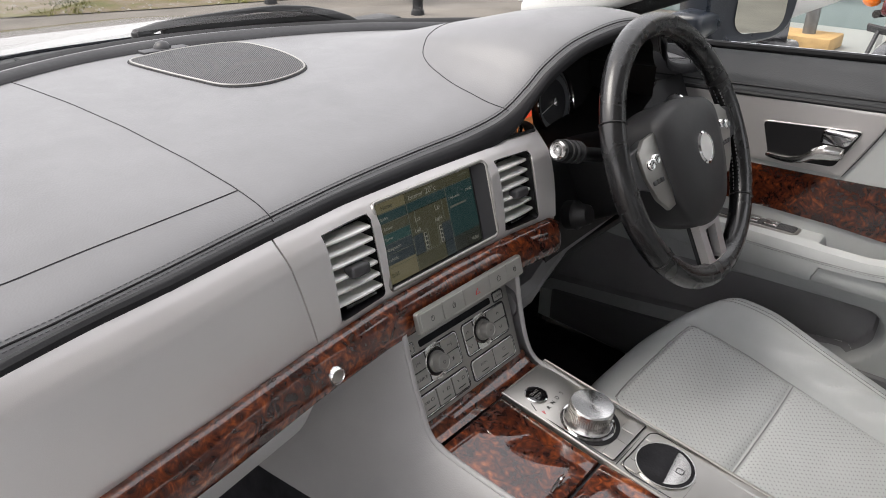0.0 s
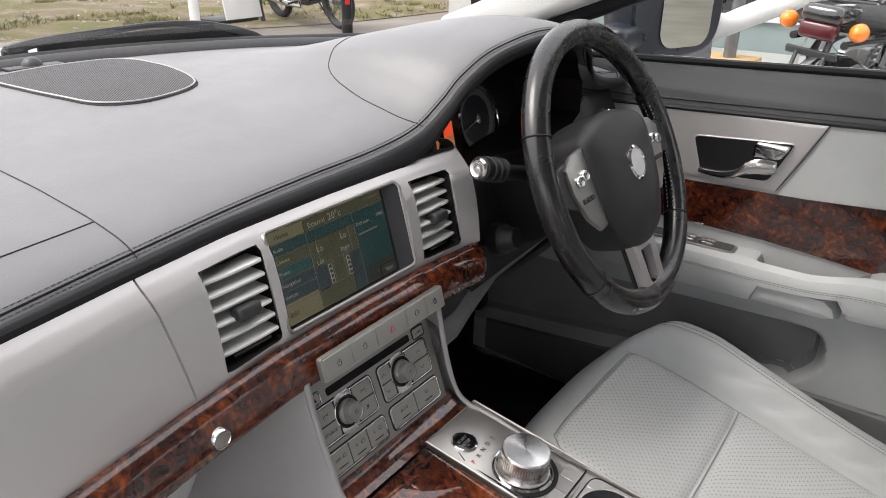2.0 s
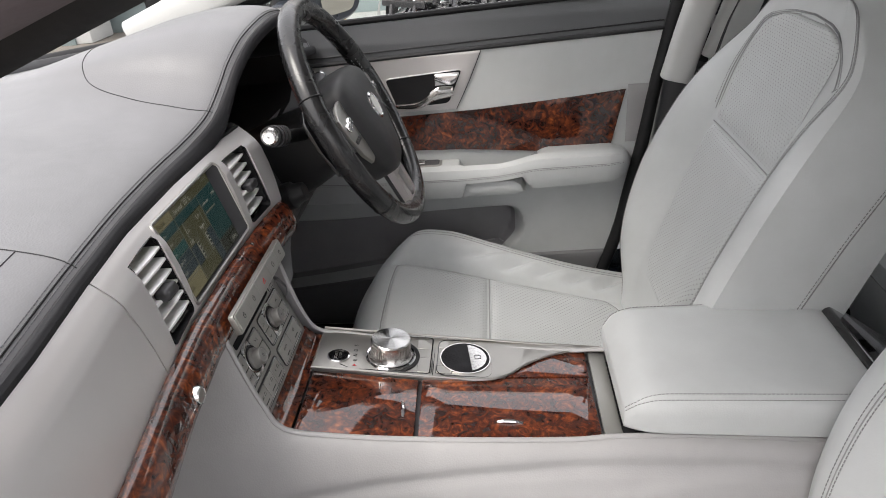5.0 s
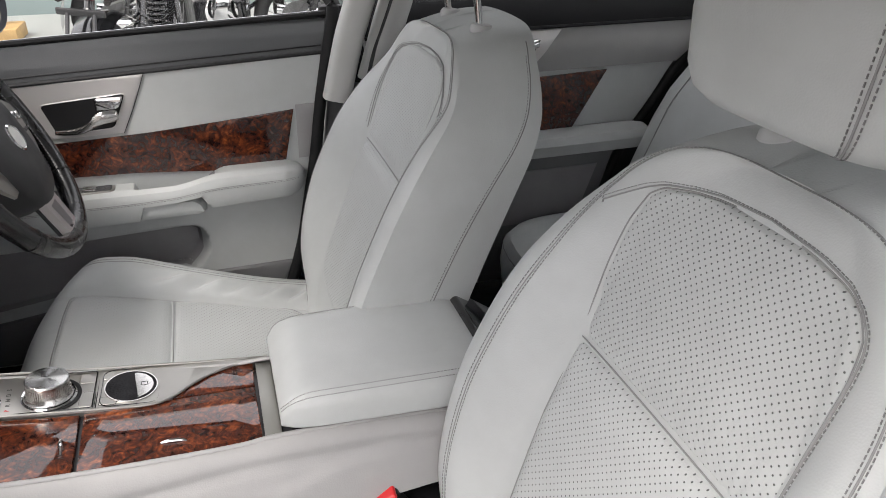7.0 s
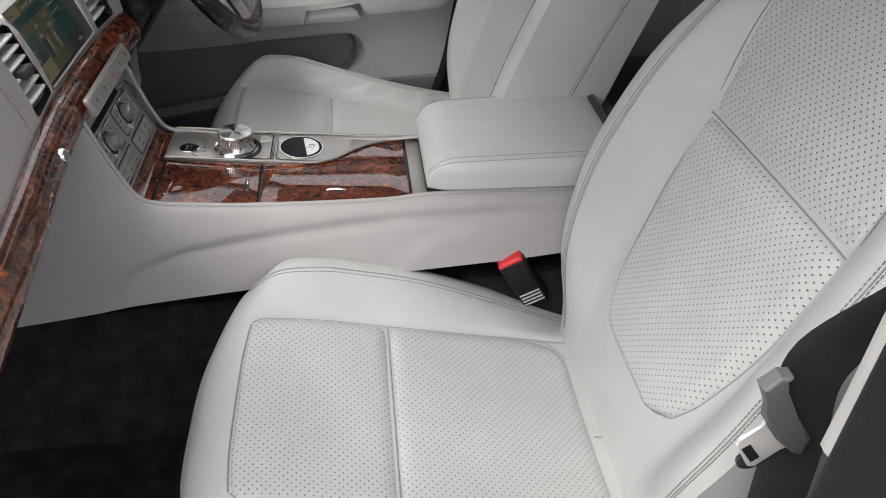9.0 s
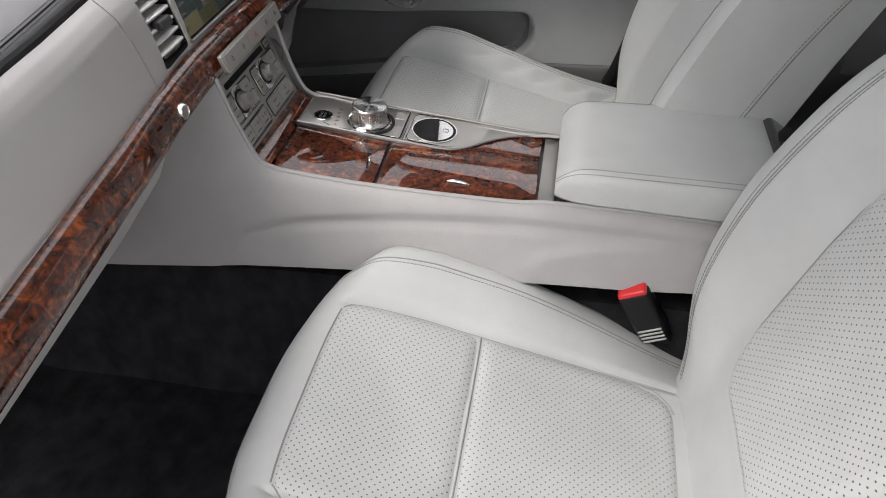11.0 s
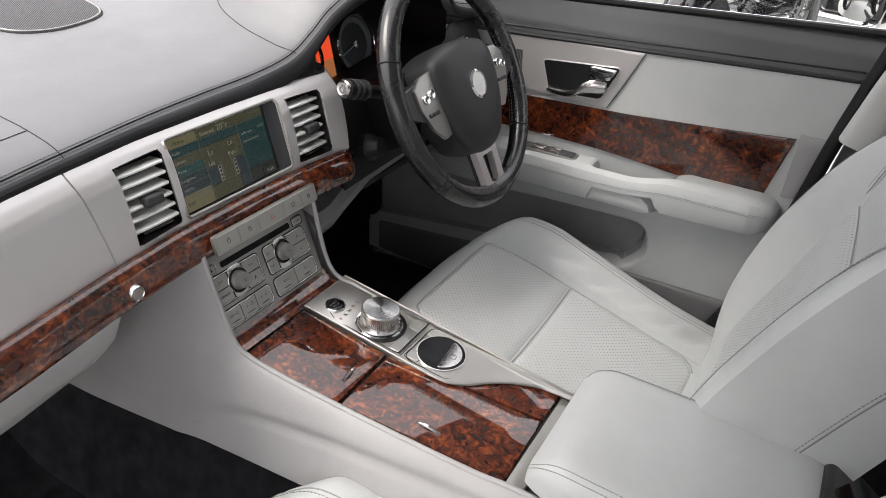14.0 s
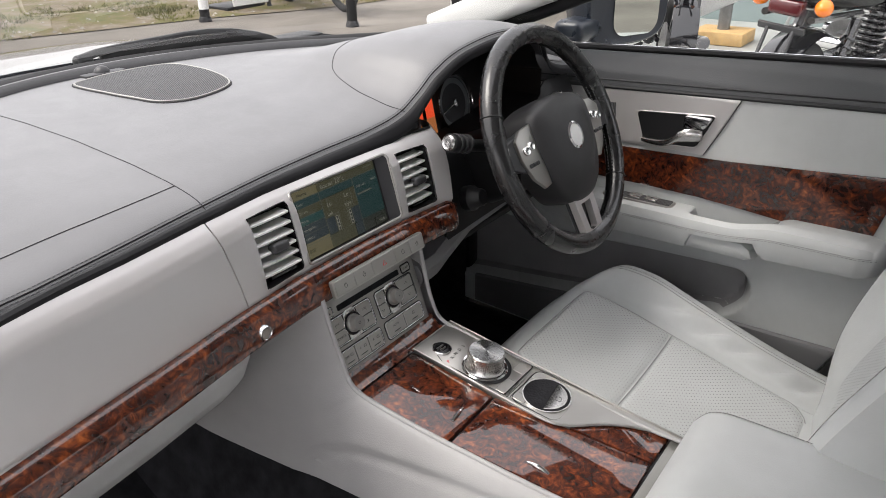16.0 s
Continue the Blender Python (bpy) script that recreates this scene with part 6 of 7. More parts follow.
def card(u, v):
    y = lerp(door_back(0.7), 0.42, u)
    z = lerp(0.28, pipe_z(y), v)
    y = lerp(door_back(z), 0.42, u)
    return Vector((door_x(y, z) + hollow(y, z), y, z))


part("door_card", slab(card, 150, 150, (0.012, 0, 0)), GREY_L, door, "light grey leather door card")
def lining(u, v):
    y = lerp(-0.300, 0.40, u)
    z = lerp(pocket_low(y) + 0.004, 0.548 + 0.014 * sstep(0.15, -0.28, y), v)
    y = max(y, pocket_end(z) + 0.012)
    return Vector((door_x(y, z) + hollow(y, z) - 0.0015, y, z))


part("pocket_lining", surf(lining, 90, 24), POCKET, door, "dark felt lining of the map pocket")


def on_door(outline, depth, push, mat, name, label="", parent=None, bev=0.002):
    """A flat piece on the door card: outline of (y, z), proud by depth, following the card's curve."""
    bm = plate([(-y, z) for y, z in outline], depth, Matrix(), bev)
    for ax, lo, hi, st in ((0, -0.45, 0.6, 0.03), (1, 0.3, 1.0, 0.02)):
        k = lo
        while k < hi:
            co = [0, 0, 0]
            no = [0, 0, 0]
            co[ax], no[ax] = k, 1
            bmesh.ops.bisect_plane(bm, geom=bm.verts[:] + bm.edges[:] + bm.faces[:], plane_co=co, plane_no=no)
            k += st
    for v in bm.verts:
        y, z, d = -v.co.x, v.co.y, v.co.z
        v.co = (door_x(y, z) - push - d, y, z)
    return part(name, bm, mat, parent or door, label)


on_door([(0.35, 0.882), (0.35, 0.79), (-0.190, 0.793), (-0.246, 0.908), (-0.08, 0.901), (0.08, 0.895)], 0.003, 0.0015, SILVER, "handle_panel", "satin silver handle panel")
part("panel_seam", tube([Vector((door_x(y, z) - 0.0030, y, z)) for y, z in spline2([(-0.190, 0.793), (-0.219, 0.848), (-0.246, 0.908)], 12)], 0.0007, 5), GROOVE_D, door)
wd = [(0.30, 0.775), (0.30, 0.709), (-0.09, 0.709), (-0.19, 0.706), (-0.28, 0.699), (-0.37, 0.690), (-0.500, 0.690), (-0.528, 0.811), (-0.38, 0.799), (-0.237, 0.789), (-0.09, 0.784)]
on_door(wd, 0.003, 0.0015, WOOD_D, "walnut_panel", "burr walnut door panel")
on_door([(0.10, 0.868), (0.10, 0.800), (-0.010, 0.802), (-0.006, 0.872)], 0.002, 0.0030, MESHK, "tweeter_grille", "dark tweeter grille")
REC = round_poly([(-0.050, 0.862), (-0.070, 0.800), (-0.176, 0.806), (-0.207, 0.873)], 0.010)
hp = on_door(REC, 0.0008, 0.0046, PLASTIC_K, "handle_recess", "dark handle recess")
part("recess_rim", tube([Vector((door_x(y, z) - 0.0052, y, z)) for y, z in REC], 0.0011, 8, True), SILVER, hp)
LEV = spline([(-0.068, 0.8075, 0.0045), (-0.088, 0.8070, 0.0055), (-0.110, 0.8085, 0.0065), (-0.128, 0.8150, 0.0080), (-0.142, 0.8250, 0.0105), (-0.158, 0.8310, 0.0125), (-0.174, 0.8315, 0.0120), (-0.186, 0.8320, 0.0095)], 32)
lev = []
for k, p in enumerate(LEV):
    out = 0.010 + 0.010 * math.sin(math.pi * min(1, k / 30))
    lev.append([Vector((door_x(p.x, p.y) - out - b, p.x, p.y + a * p.z)) for a, b in ((0.95, -0.004), (1.0, 0.001), (0.7, 0.0045), (0.0, 0.0055), (-0.7, 0.004), (-1.0, 0.0), (-0.8, -0.005))])
lever = part("door_handle", loft(lev), KNOBM, door, "chrome pull handle")
cat = round_poly([(-0.148, 0.845), (-0.190, 0.847), (-0.202, 0.869), (-0.150, 0.868)], 0.005, 3)
hb = on_door([(y, z) for y, z in cat], 0.012, 0.0052, CHROME, "handle_pivot", "chrome lock catch above the pull", lever, 0.004)


# armrest: a padded ledge with a pull pocket and a switch pack
def arm_sec(y):
    top = 0.7005 - 0.016 * sstep(-0.36, -0.26, y) - 0.006 * sstep(-0.1, 0.15, y)
    out = table(y, [(-0.536, 0.035), (-0.53, 0.050), (-0.515, 0.062), (-0.49, 0.069), (-0.2, 0.066), (0.0, 0.056), (0.12, 0.035), (0.25, 0.012)])
    low = table(y, [(-0.54, 0.634), (-0.33, 0.626), (-0.19, 0.614), (0.3, 0.60)])
    # raised over the finger grip; sunk behind the lip at the pull pocket
    zb = low + 0.030 * sstep(-0.338, -0.312, y) * (1 - sstep(-0.204, -0.190, y))
    D = 0.030 * sstep(-0.376, -0.300, y) * (1 - sstep(-0.200, -0.186, y))
    e = table(y, [(-0.536, 0.35), (-0.525, 0.75), (-0.50, 1.0), (0.3, 1.0)])
    xb = door_x(y, 0.66)
    mz = (top + low) / 2
    P = [(0.01, top - 0.004 - D), (-0.10 * out, top - D), (-0.58 * out, top - D), (-0.66 * out, top - 0.1 * D), (-0.72 * out, top - 0.001), (-0.92 * out, top - 0.007), (-out, top - 0.020), (-0.985 * out, mz), (-0.93 * out, max(zb + 0.006, low + 0.014)), (-0.85 * out, zb + 0.003), (-0.70 * out, zb), (0.01, zb - 0.004)]
    return [Vector((xb + a, y, lerp(mz, b, e))) for a, b in P]


arm = part("armrest", loft([arm_sec(lerp(-0.536, 0.25, k / 190)) for k in range(191)]), GREY_L, door, "padded light grey armrest")
part("stitching", dashes([arm_sec(lerp(-0.52, 0.2, k / 80))[7] + Vector((-0.0008, 0, 0.008)) for k in range(81)], 0.004, 0.0024, 0.0006), STITCH, arm)
part("seam", tube([arm_sec(lerp(-0.52, 0.2, k / 80))[7] + Vector((-0.0003, 0, 0.011)) for k in range(81)], 0.0009, 5), GROOVE, arm)
def arm_top(y):
    return 0.7005 - 0.016 * sstep(-0.36, -0.26, y) - 0.006 * sstep(-0.1, 0.15, y)


def pocket_floor(u, v):
    y = lerp(-0.350, -0.194, u)
    P = arm_sec(y)
    return P[1].lerp(P[2], v) + Vector((0, 0, 0.0012))


part("pull_pocket", surf(pocket_floor, 40, 3), PLASTIC_GD, arm, "grey pull pocket in the armrest top")
sp = part("switch_pack", plate(rrect(0.036, 0.15, 0.010, 4, 0.704, -0.078), 0.004, Matrix.Translation((0.0, 0, 0.6830)), 0.0015), ALU, arm, "aluminium window switch pack")
part("switch_bed", plate(rrect(0.029, 0.138, 0.006, 4, 0.704, -0.078), 0.0008, Matrix.Translation((0.0, 0, 0.6870)), 0), MESHK, sp)
for k in range(4):
    part("window_switch", plate(rrect(0.011, 0.026, 0.003, 3, 0.6975 + 0.0135 * (k % 2), -0.105 + 0.034 * (k // 2)), 0.004, Matrix.Translation((0.0, 0, 0.6877)), 0.0015), KNOBM, sp)
# grip below the armrest
GP = [(-0.188, 0.612), (-0.192, 0.640), (-0.206, 0.652), (-0.300, 0.652), (-0.316, 0.640), (-0.324, 0.620), (-0.305, 0.612)]
on_door(GP, 0.059, 0.0, GREY_L, "door_grip", "grey moulded grip under the armrest", None, 0.016)
# lower door: map pocket with a dark hollow, and the seam above the sill panel
lowp = [(0.35, 0.365), (0.35, 0.29), (-0.42, 0.29), (-0.492, 0.452), (-0.29, 0.450), (0.0, 0.412)]
on_door(lowp, 0.012, 0.001, PLASTIC_GD, "kick_panel", "mid-grey plastic lower panel", None, 0.004)
on_door([(-0.532, 0.82), (-0.530, 0.70), (-0.552, 0.70), (-0.575, 0.82)], 0.002, 0.001, GREY_S, "end_trim", "grey end strip behind the walnut")
# dark seal in the gap behind the door
part("door_seal", tube(spline([Vector((0.722, door_back(z) - 0.010, z)) for z in (0.30, 0.40, 0.5, 0.6, 0.7, 0.8, 0.9, 1.0, 1.06)], 30), 0.013, 10), RUBBER, door, "black door seal")

# ---- rear door and rear bench ----
rdoor = thing("rear_door", (0.74, -1.1, 0.3), "grey rear door card with walnut panel and armrest", "car door")


def rd_edge(z):
    """The slanting rear end of the rear door."""
    return table(z, [(0.3, -1.20), (0.63, -1.315), (0.83, -1.45), (0.95, -1.56), (1.02, -1.62)])


def rd_sheet(z0, z1, x0, x1, nz=10):
    return slab(lambda u, v: (lerp(x0, x1, v) - 0.01 * math.sin(math.pi * v), lerp(-0.69, rd_edge(lerp(z0, z1, v)), u), lerp(z0, z1, v)), 20, nz, (0.015, 0, 0))


# the darker grey carries the shade of the rear footwell
part("rear_lower", rd_sheet(0.30, 0.640, 0.742, 0.738, 14), PLASTIC_GD, rdoor, "lower door panel, its shade put into a darker grey")
part("rear_card", rd_sheet(0.642, 0.84, 0.748, 0.742, 10), GREY_L, rdoor, "light grey rear door card")
part("rear_middle", rd_sheet(0.843, 0.942, 0.732, 0.736), GREY_S, rdoor, "pale grey panel")
# near-black leather stands in for shade on the charcoal trim
part("rear_upper", rd_sheet(0.945, 1.02, 0.730, 0.76), LIP_L, rdoor, "charcoal upper trim, its shade put into a darker leather")
part("rear_piping", tube([(0.727, y, 0.944) for y in (-0.69, -1.1, -1.55)], 0.004, 6), LIP_L, rdoor)
part("rear_walnut", plate([(0.95, 0.70), (1.19, 0.70), (1.272, 0.836), (0.95, 0.826)], 0.006, Matrix(((0, 0, -1, 0.735), (-1, 0, 0, 0), (0, 1, 0, 0), (0, 0, 0, 1))), 0.002), WOOD_D, rdoor, "walnut panel")
rarm = [[Vector((0.735 + a * e, y, 0.672 + b * e)) for a, b in ((0, 0.030), (-0.03, 0.034), (-0.06, 0.026), (-0.068, 0.008), (-0.058, -0.02), (-0.02, -0.032), (0, -0.034))] for y, e in ((-0.85, 1), (-1.0, 1.0), (-1.2, 1), (-1.34, 1.0), (-1.375, 0.9), (-1.392, 0.55))]
part("rear_armrest", loft(rarm), GREY_L, rdoor, "padded rear armrest")
part("rear_pocket", plate([(0.98, 0.46), (1.22, 0.46), (1.27, 0.60), (0.98, 0.60)], 0.004, Matrix(((0, 0, -1, 0.733), (-1, 0, 0, 0), (0, 1, 0, 0), (0, 0, 0, 1))), 0.002), POCKET, rdoor, "shaded pocket")
RDM = lambda x: Matrix(((0, 0, -1, x), (-1, 0, 0, 0), (0, 1, 0, 0), (0, 0, 0, 1)))
rhp = part("rear_handle_plate", plate([(0.86, 0.858), (1.082, 0.866), (1.105, 0.890), (1.142, 0.938), (0.86, 0.938)], 0.005, RDM(0.726), 0.0015), SILVER, rdoor, "satin silver handle plate")
part("handle_recess", plate([(0.88, 0.876), (1.070, 0.880), (1.090, 0.918), (0.88, 0.922)], 0.002, RDM(0.720), 0.0006), PLASTIC_K, rhp, "black handle recess")
part("rear_handle", tube(spline([(0.716, -0.95, 0.890), (0.710, -1.02, 0.894), (0.711, -1.05, 0.906), (0.716, -1.080, 0.912)], 16), lambda t: 0.007 + 0.004 * sstep(0.5, 0.8, t), 12), CHROME, rhp, "chrome inner handle")
part("rear_seal", tube(spline([Vector((0.735, rd_edge(z) - 0.018, z)) for z in (0.30, 0.5, 0.63, 0.75, 0.83, 0.95, 1.05)], 30), 0.012, 10), RUBBER, rdoor, "black rear door seal")
rseat = thing("rear_bench", (0, -1.4, 0.3), "light grey leather rear bench seat", "car seat")


def sq(c, s, e, n=32):
    """A rounded-square section of half sizes s in the x and y of c's plane."""
    return [Vector((c[0] + s[0] * math.copysign(abs(math.cos(a)) ** e, math.cos(a)), c[1] + s[1] * math.copysign(abs(math.sin(a)) ** e, math.sin(a)), c[2])) for a in [2 * math.pi * k / n for k in range(n)]]


def rear_lean(cx, p):
    """Bends the upright rear backrest into its reclining curve."""
    z = 0.46 + 0.85 * p.z
    y = table(z, [(0.45, -1.245), (0.59, -1.300), (0.74, -1.362), (0.86, -1.455), (0.955, -1.552), (1.05, -1.655)])
    return Vector((cx + p.x, y - 0.085 + 0.88 * p.y, z + 0.45 * p.y))


for cx, hw in ((0.36, 0.30), (-0.36, 0.30)):
    rings = [sq((cx, -1.20 + 0.02 * k, z), (hw * f, 0.27 * g), 0.5) for k, (z, f, g) in enumerate(((0.30, 0.93, 0.90), (0.38, 0.98, 0.97), (0.455, 1.0, 1.0), (0.500, 0.98, 0.98), (0.522, 0.92, 0.93), (0.531, 0.80, 0.82), (0.532, 0.5, 0.5)))]
    rings = [[Vector((p.x, p.y - 0.02 * i, p.z - 0.10 * (p.y < -9))) for p in r] for i, r in enumerate(rings)]
    cs = part("cushion", loft(rings), GREY_L, rseat, "rounded rear cushion")
    part("seam", tube([p + Vector((0, 0.0, 0.0)) for p in rings[3]], 0.0016, 5, True), GROOVE, cs)
    loop = [Vector((cx + 0.19 * math.cos(a), -1.20 + 0.17 * math.sin(a) - 0.03, 0.5325)) for a in [2 * math.pi * k / 40 for k in range(40)]]
    part("panel_seam", tube(loop, 0.0016, 5, True), GROOVE, cs)
    prof = [(0, 0.94, 0.8), (0.05, 1, 1), (0.12, 1, 1), (0.2, 1, 1), (0.28, 1, 1), (0.36, 1, 1), (0.44, 0.99, 0.97), (0.50, 0.975, 0.92), (0.55, 0.955, 0.84), (0.60, 0.91, 0.65), (0.625, 0.84, 0.45), (0.635, 0.7, 0.25)]
    bb = loft([[rear_lean(cx, p) for p in sq((0, 0, h), (0.325 * f, 0.10 * g), 0.5)] for h, f, g in prof])
    bk2 = part("backrest", bb, GREY_L, rseat, "reclined rear backrest")
    for sx in (-0.235, 0.235):
        part("seam", tube([rear_lean(cx, Vector((sx, 0.0925 - 0.010 * (k > 16), 0.03 + 0.52 * k / 20))) for k in range(21)], 0.0018, 5), GROOVE, bk2)
part("middle_cushion", box((0, -1.22, 0.41), (0.16, 0.5, 0.18), 0.05, None, 4), GREY_L, rseat)
part("middle_back", box((0, -1.60, 0.74), (0.14, 0.14, 0.62), 0.05, Matrix.Rotation(radians(34), 3, "X"), 4), PLASTIC_D, rseat)

# ---- outside ----
TARMAC = mottled("pale_worn_tarmac", (0.165, 0.148, 0.128), 0.9, 0.25, 1.3, 150, 0.5)
solo("ground", surf(lambda u, v: (lerp(-400, 400, u), lerp(-400, 400, v), 0), 4, 4), TARMAC, "pale worn tarmac forecourt", kind="structure")
CONC = mottled("pale_workshop_floor", (0.37, 0.38, 0.365), 0.55, 0.12, 1.2, 80, 0.15)
solo("pavement", box((4.6, -1.4, 0.012), (6.0, 8.0, 0.02), 0.004), CONC, "pale painted concrete apron", kind="structure")
GRASSM = mottled("gravelly_verge_soil", (0.24, 0.20, 0.145), 0.95, 0.35, 2.5, 60, 1.0)
_co = coords(GRASSM)
_pa = nd(GRASSM, "ShaderNodeTexNoise", Scale=1.6, Detail=6.0, Roughness=0.7)
ln(GRASSM, _co, _pa.inputs["Vector"])
ln(GRASSM, ramp(GRASSM, _pa.outputs[0], [(0.36, (0.21, 0.185, 0.145)), (0.47, (0.155, 0.120, 0.075)), (0.56, (0.12, 0.105, 0.035)), (0.68, (0.085, 0.095, 0.025))]), bsdf(GRASSM).inputs["Base Color"])
BLADE = mottled("grass_blades", (0.13, 0.13, 0.035), 0.8, 0.65, 1.4, 40, 0)
PEBBLE = mottled("pale_pebbles", (0.30, 0.28, 0.24), 0.85, 0.4, 3.0, 60, 0.3)
NEAR = spline([(-5, 10.2, 0), (1.0, 8.2, 0), (3.4, 7.3, 0), (4.8, 6.9, 0), (6.6, 6.2, 0), (9.5, 5.9, 0)], 60)
FAR = spline([(-5, 19, 0), (2.0, 15.0, 0), (5.0, 12.2, 0), (6.6, 10.8, 0), (7.6, 9.6, 0), (10.5, 7.0, 0)], 60)


def verge_at(u, v):
    k = u * 60
    i = min(int(k), 59)
    p = NEAR[i].lerp(NEAR[i + 1], k - i).lerp(FAR[i].lerp(FAR[i + 1], k - i), v)
    return Vector((p.x, p.y, 0.01 + 0.07 * math.sin(math.pi * v) + 0.04 * noise.noise((p.x * 2, p.y * 2, 0)) * math.sin(math.pi * v)))


solo("verge", surf(verge_at, 60, 24), GRASSM, "rough gravelly verge with dry patchy grass", kind="structure")
rnd = random.Random(5)
bm = bmesh.new()
made = 0
while made < 1500:
    c = verge_at(rnd.random(), rnd.random() ** 1.2)
    if noise.noise((c.x * 0.9, c.y * 0.9, 4.0)) + 0.6 * noise.noise((c.x * 2.7, c.y * 2.7, 9.0)) < 0.05 + 0.25 * rnd.random():
        continue
    made += 1
    size = 0.35 + rnd.random() ** 2
    for _ in range(rnd.randint(6, 14)):
        a, r_ = rnd.random() * 6.28, 0.09 * rnd.random()
        p = c + Vector((math.cos(a) * r_, math.sin(a) * r_, -0.005))
        h, w = size * (0.02 + 0.07 * rnd.random() ** 2), 0.004 + 0.004 * rnd.random()
        q = Vector((rnd.uniform(-1, 1) * h, rnd.uniform(-1, 1) * h, h))
        s_ = Vector((math.sin(a) * w, -math.cos(a) * w, 0))
        bm.faces.new([bm.verts.new(p + s_), bm.verts.new(p - s_), bm.verts.new(p + q)])
solo("grass", bm, BLADE, "sparse tufts of dry green grass on the verge", "grass", kind="stuff", smooth=False)
bm = bmesh.new()
for _ in range(1300):
    c = verge_at(rnd.random(), rnd.random())
    r_ = 0.008 + 0.028 * rnd.random() ** 3
    t_ = [bm.verts.new(c + Vector((math.cos(a) * r_ * rnd.uniform(0.6, 1.2), math.sin(a) * r_ * rnd.uniform(0.6, 1.2), 0))) for a in (0.3, 1.5, 2.8, 4.0, 5.3)]
    top_ = bm.verts.new(c + Vector((0, 0, r_ * rnd.uniform(0.5, 0.9))))
    for k in range(5):
        bm.faces.new([t_[k], t_[(k + 1) % 5], top_])
solo("gravel", bm, PEBBLE, "pale loose stones strewn over the verge", "gravel", kind="stuff", smooth=False)
solo("kerb", tube([p + Vector((0.05, 0.06, 0.03)) for p in FAR], 0.07, 6, flat=0.8), mottled("grey_kerb_stone", (0.4, 0.39, 0.37), 0.85, 0.2, 5, 90, 0.4), "weathered concrete kerb behind the verge", kind="structure")

WHITE = mottled("white_paint", (0.78, 0.78, 0.77), 0.5, 0.06, 5, 200, 0.1)
for x, y, h in ((4.75, 6.72, 1.05), (5.35, 5.0, 1.05)):
    b = thing("bollard", (x, y, 0), "black and white plastic bollard with red reflectors", "bollard", "bollards by the verge")
    T = Matrix.Translation((x, y, 0))
    part("base", spin([(0.075, 0.0), (0.065, 0.05), (0.056, 0.06), (0.056, 0.14)], T, 20), PLASTIC_K, b)
    part("white_band", spin([(0.055, 0.14), (0.055, 0.50)], T, 20), WHITE if x < 5 else PLASTIC_K, b, "reflective white band")
    part("shaft", spin([(0.055, 0.50), (0.055, h), (0.04, h + 0.03), (0.001, h + 0.035)], T, 20), PLASTIC_K, b)
    part("reflector", box((x - 0.035, y - 0.045, 0.62 if x < 5 else 0.50), (0.05, 0.02, 0.20), 0.006, Matrix.Rotation(radians(-38), 3, "Z")), RED, b, "red reflector")
# leaning advertising board by the bollard, its print unreadable
ab = thing("sign_board", (5.6, 7.0, 0), "white pavement sign board in a grey frame", "sign")
part("board", box((5.6, 7.0, 0.55), (0.55, 0.03, 0.95), 0.006, Matrix.Rotation(radians(-12), 3, "X")), WHITE, ab)
part("frame_edge", box((5.88, 7.0, 0.52), (0.04, 0.05, 1.05), 0.008, Matrix.Rotation(radians(-12), 3, "X")), PLASTIC_D, ab)
part("foot", box((5.6, 7.25, 0.04), (0.6, 0.5, 0.06), 0.01), PLASTIC_K, ab)

# showroom to the right
WALLM = mottled("white_cladding", (0.62, 0.62, 0.61), 0.6, 0.08, 2, 100, 0.15)
DARKG = mat_new("dark_showroom_glass", (0.02, 0.025, 0.028), 0.06, coat=0.6)
FRAMEM = mottled("grey_green_frame", (0.22, 0.27, 0.27), 0.45, 0.06, 3, 200, 0.1)
shop = thing("showroom", (7.6, -1.0, 0), "white-clad showroom with dark glass front", "building")
part("wall", box((7.8, -9.0, 2.3), (0.3, 28.0, 4.6), 0.02), WALLM, shop)
part("plinth", box((7.62, -9.0, 0.16), (0.08, 28.0, 0.32), 0.01), FRAMEM, shop)
part("fascia_board", box((7.55, -9.0, 3.4), (0.25, 28.0, 0.8), 0.02), FRAMEM, shop)
for k in range(14):
    y = -21.4 + 1.9 * k
    w = part("window", box((7.63, y, 1.62), (0.04, 1.7, 2.5), 0.005), DARKG, shop, "dark display window")
    for yy in (-0.86, 0.86):
        part("window_frame", box((7.60, y + yy, 1.62), (0.09, 0.07, 2.6), 0.008), WHITE, w)
    part("sill", box((7.59, y, 0.34), (0.12, 1.8, 0.05), 0.008), WHITE, w)
# white end pier nearest the road
pier = solo("wall_pier", box((7.2, 4.4, 2.0), (0.5, 0.9, 4.0), 0.02), WALLM, "white rendered end pier of the showroom", kind="structure")
solo("wall_pier_stripe", box((6.93, 4.2, 2.0), (0.03, 0.16, 4.0), 0.005), FRAMEM, "grey-green stripe on the end pier", kind="structure")

# ---- motorcycles ----
ORANGE = mat_new("orange_lens", (0.95, 0.22, 0.01), 0.15, coat=0.6)
TYRE = mottled("tyre_rubber", (0.02, 0.02, 0.021), 0.8, 0.2, 30, 200, 0.4)
BIKEK = mat_new("gloss_black_paint", (0.012, 0.012, 0.014), 0.12, coat=1.0)
ENGM = mottled("cast_alloy", (0.24, 0.24, 0.24), 0.36, 0.12, 20, 300, 0.2, metal=0.8)
SEATV = mottled("black_vinyl", (0.02, 0.02, 0.022), 0.5, 0.15, 12, 400, 0.2)


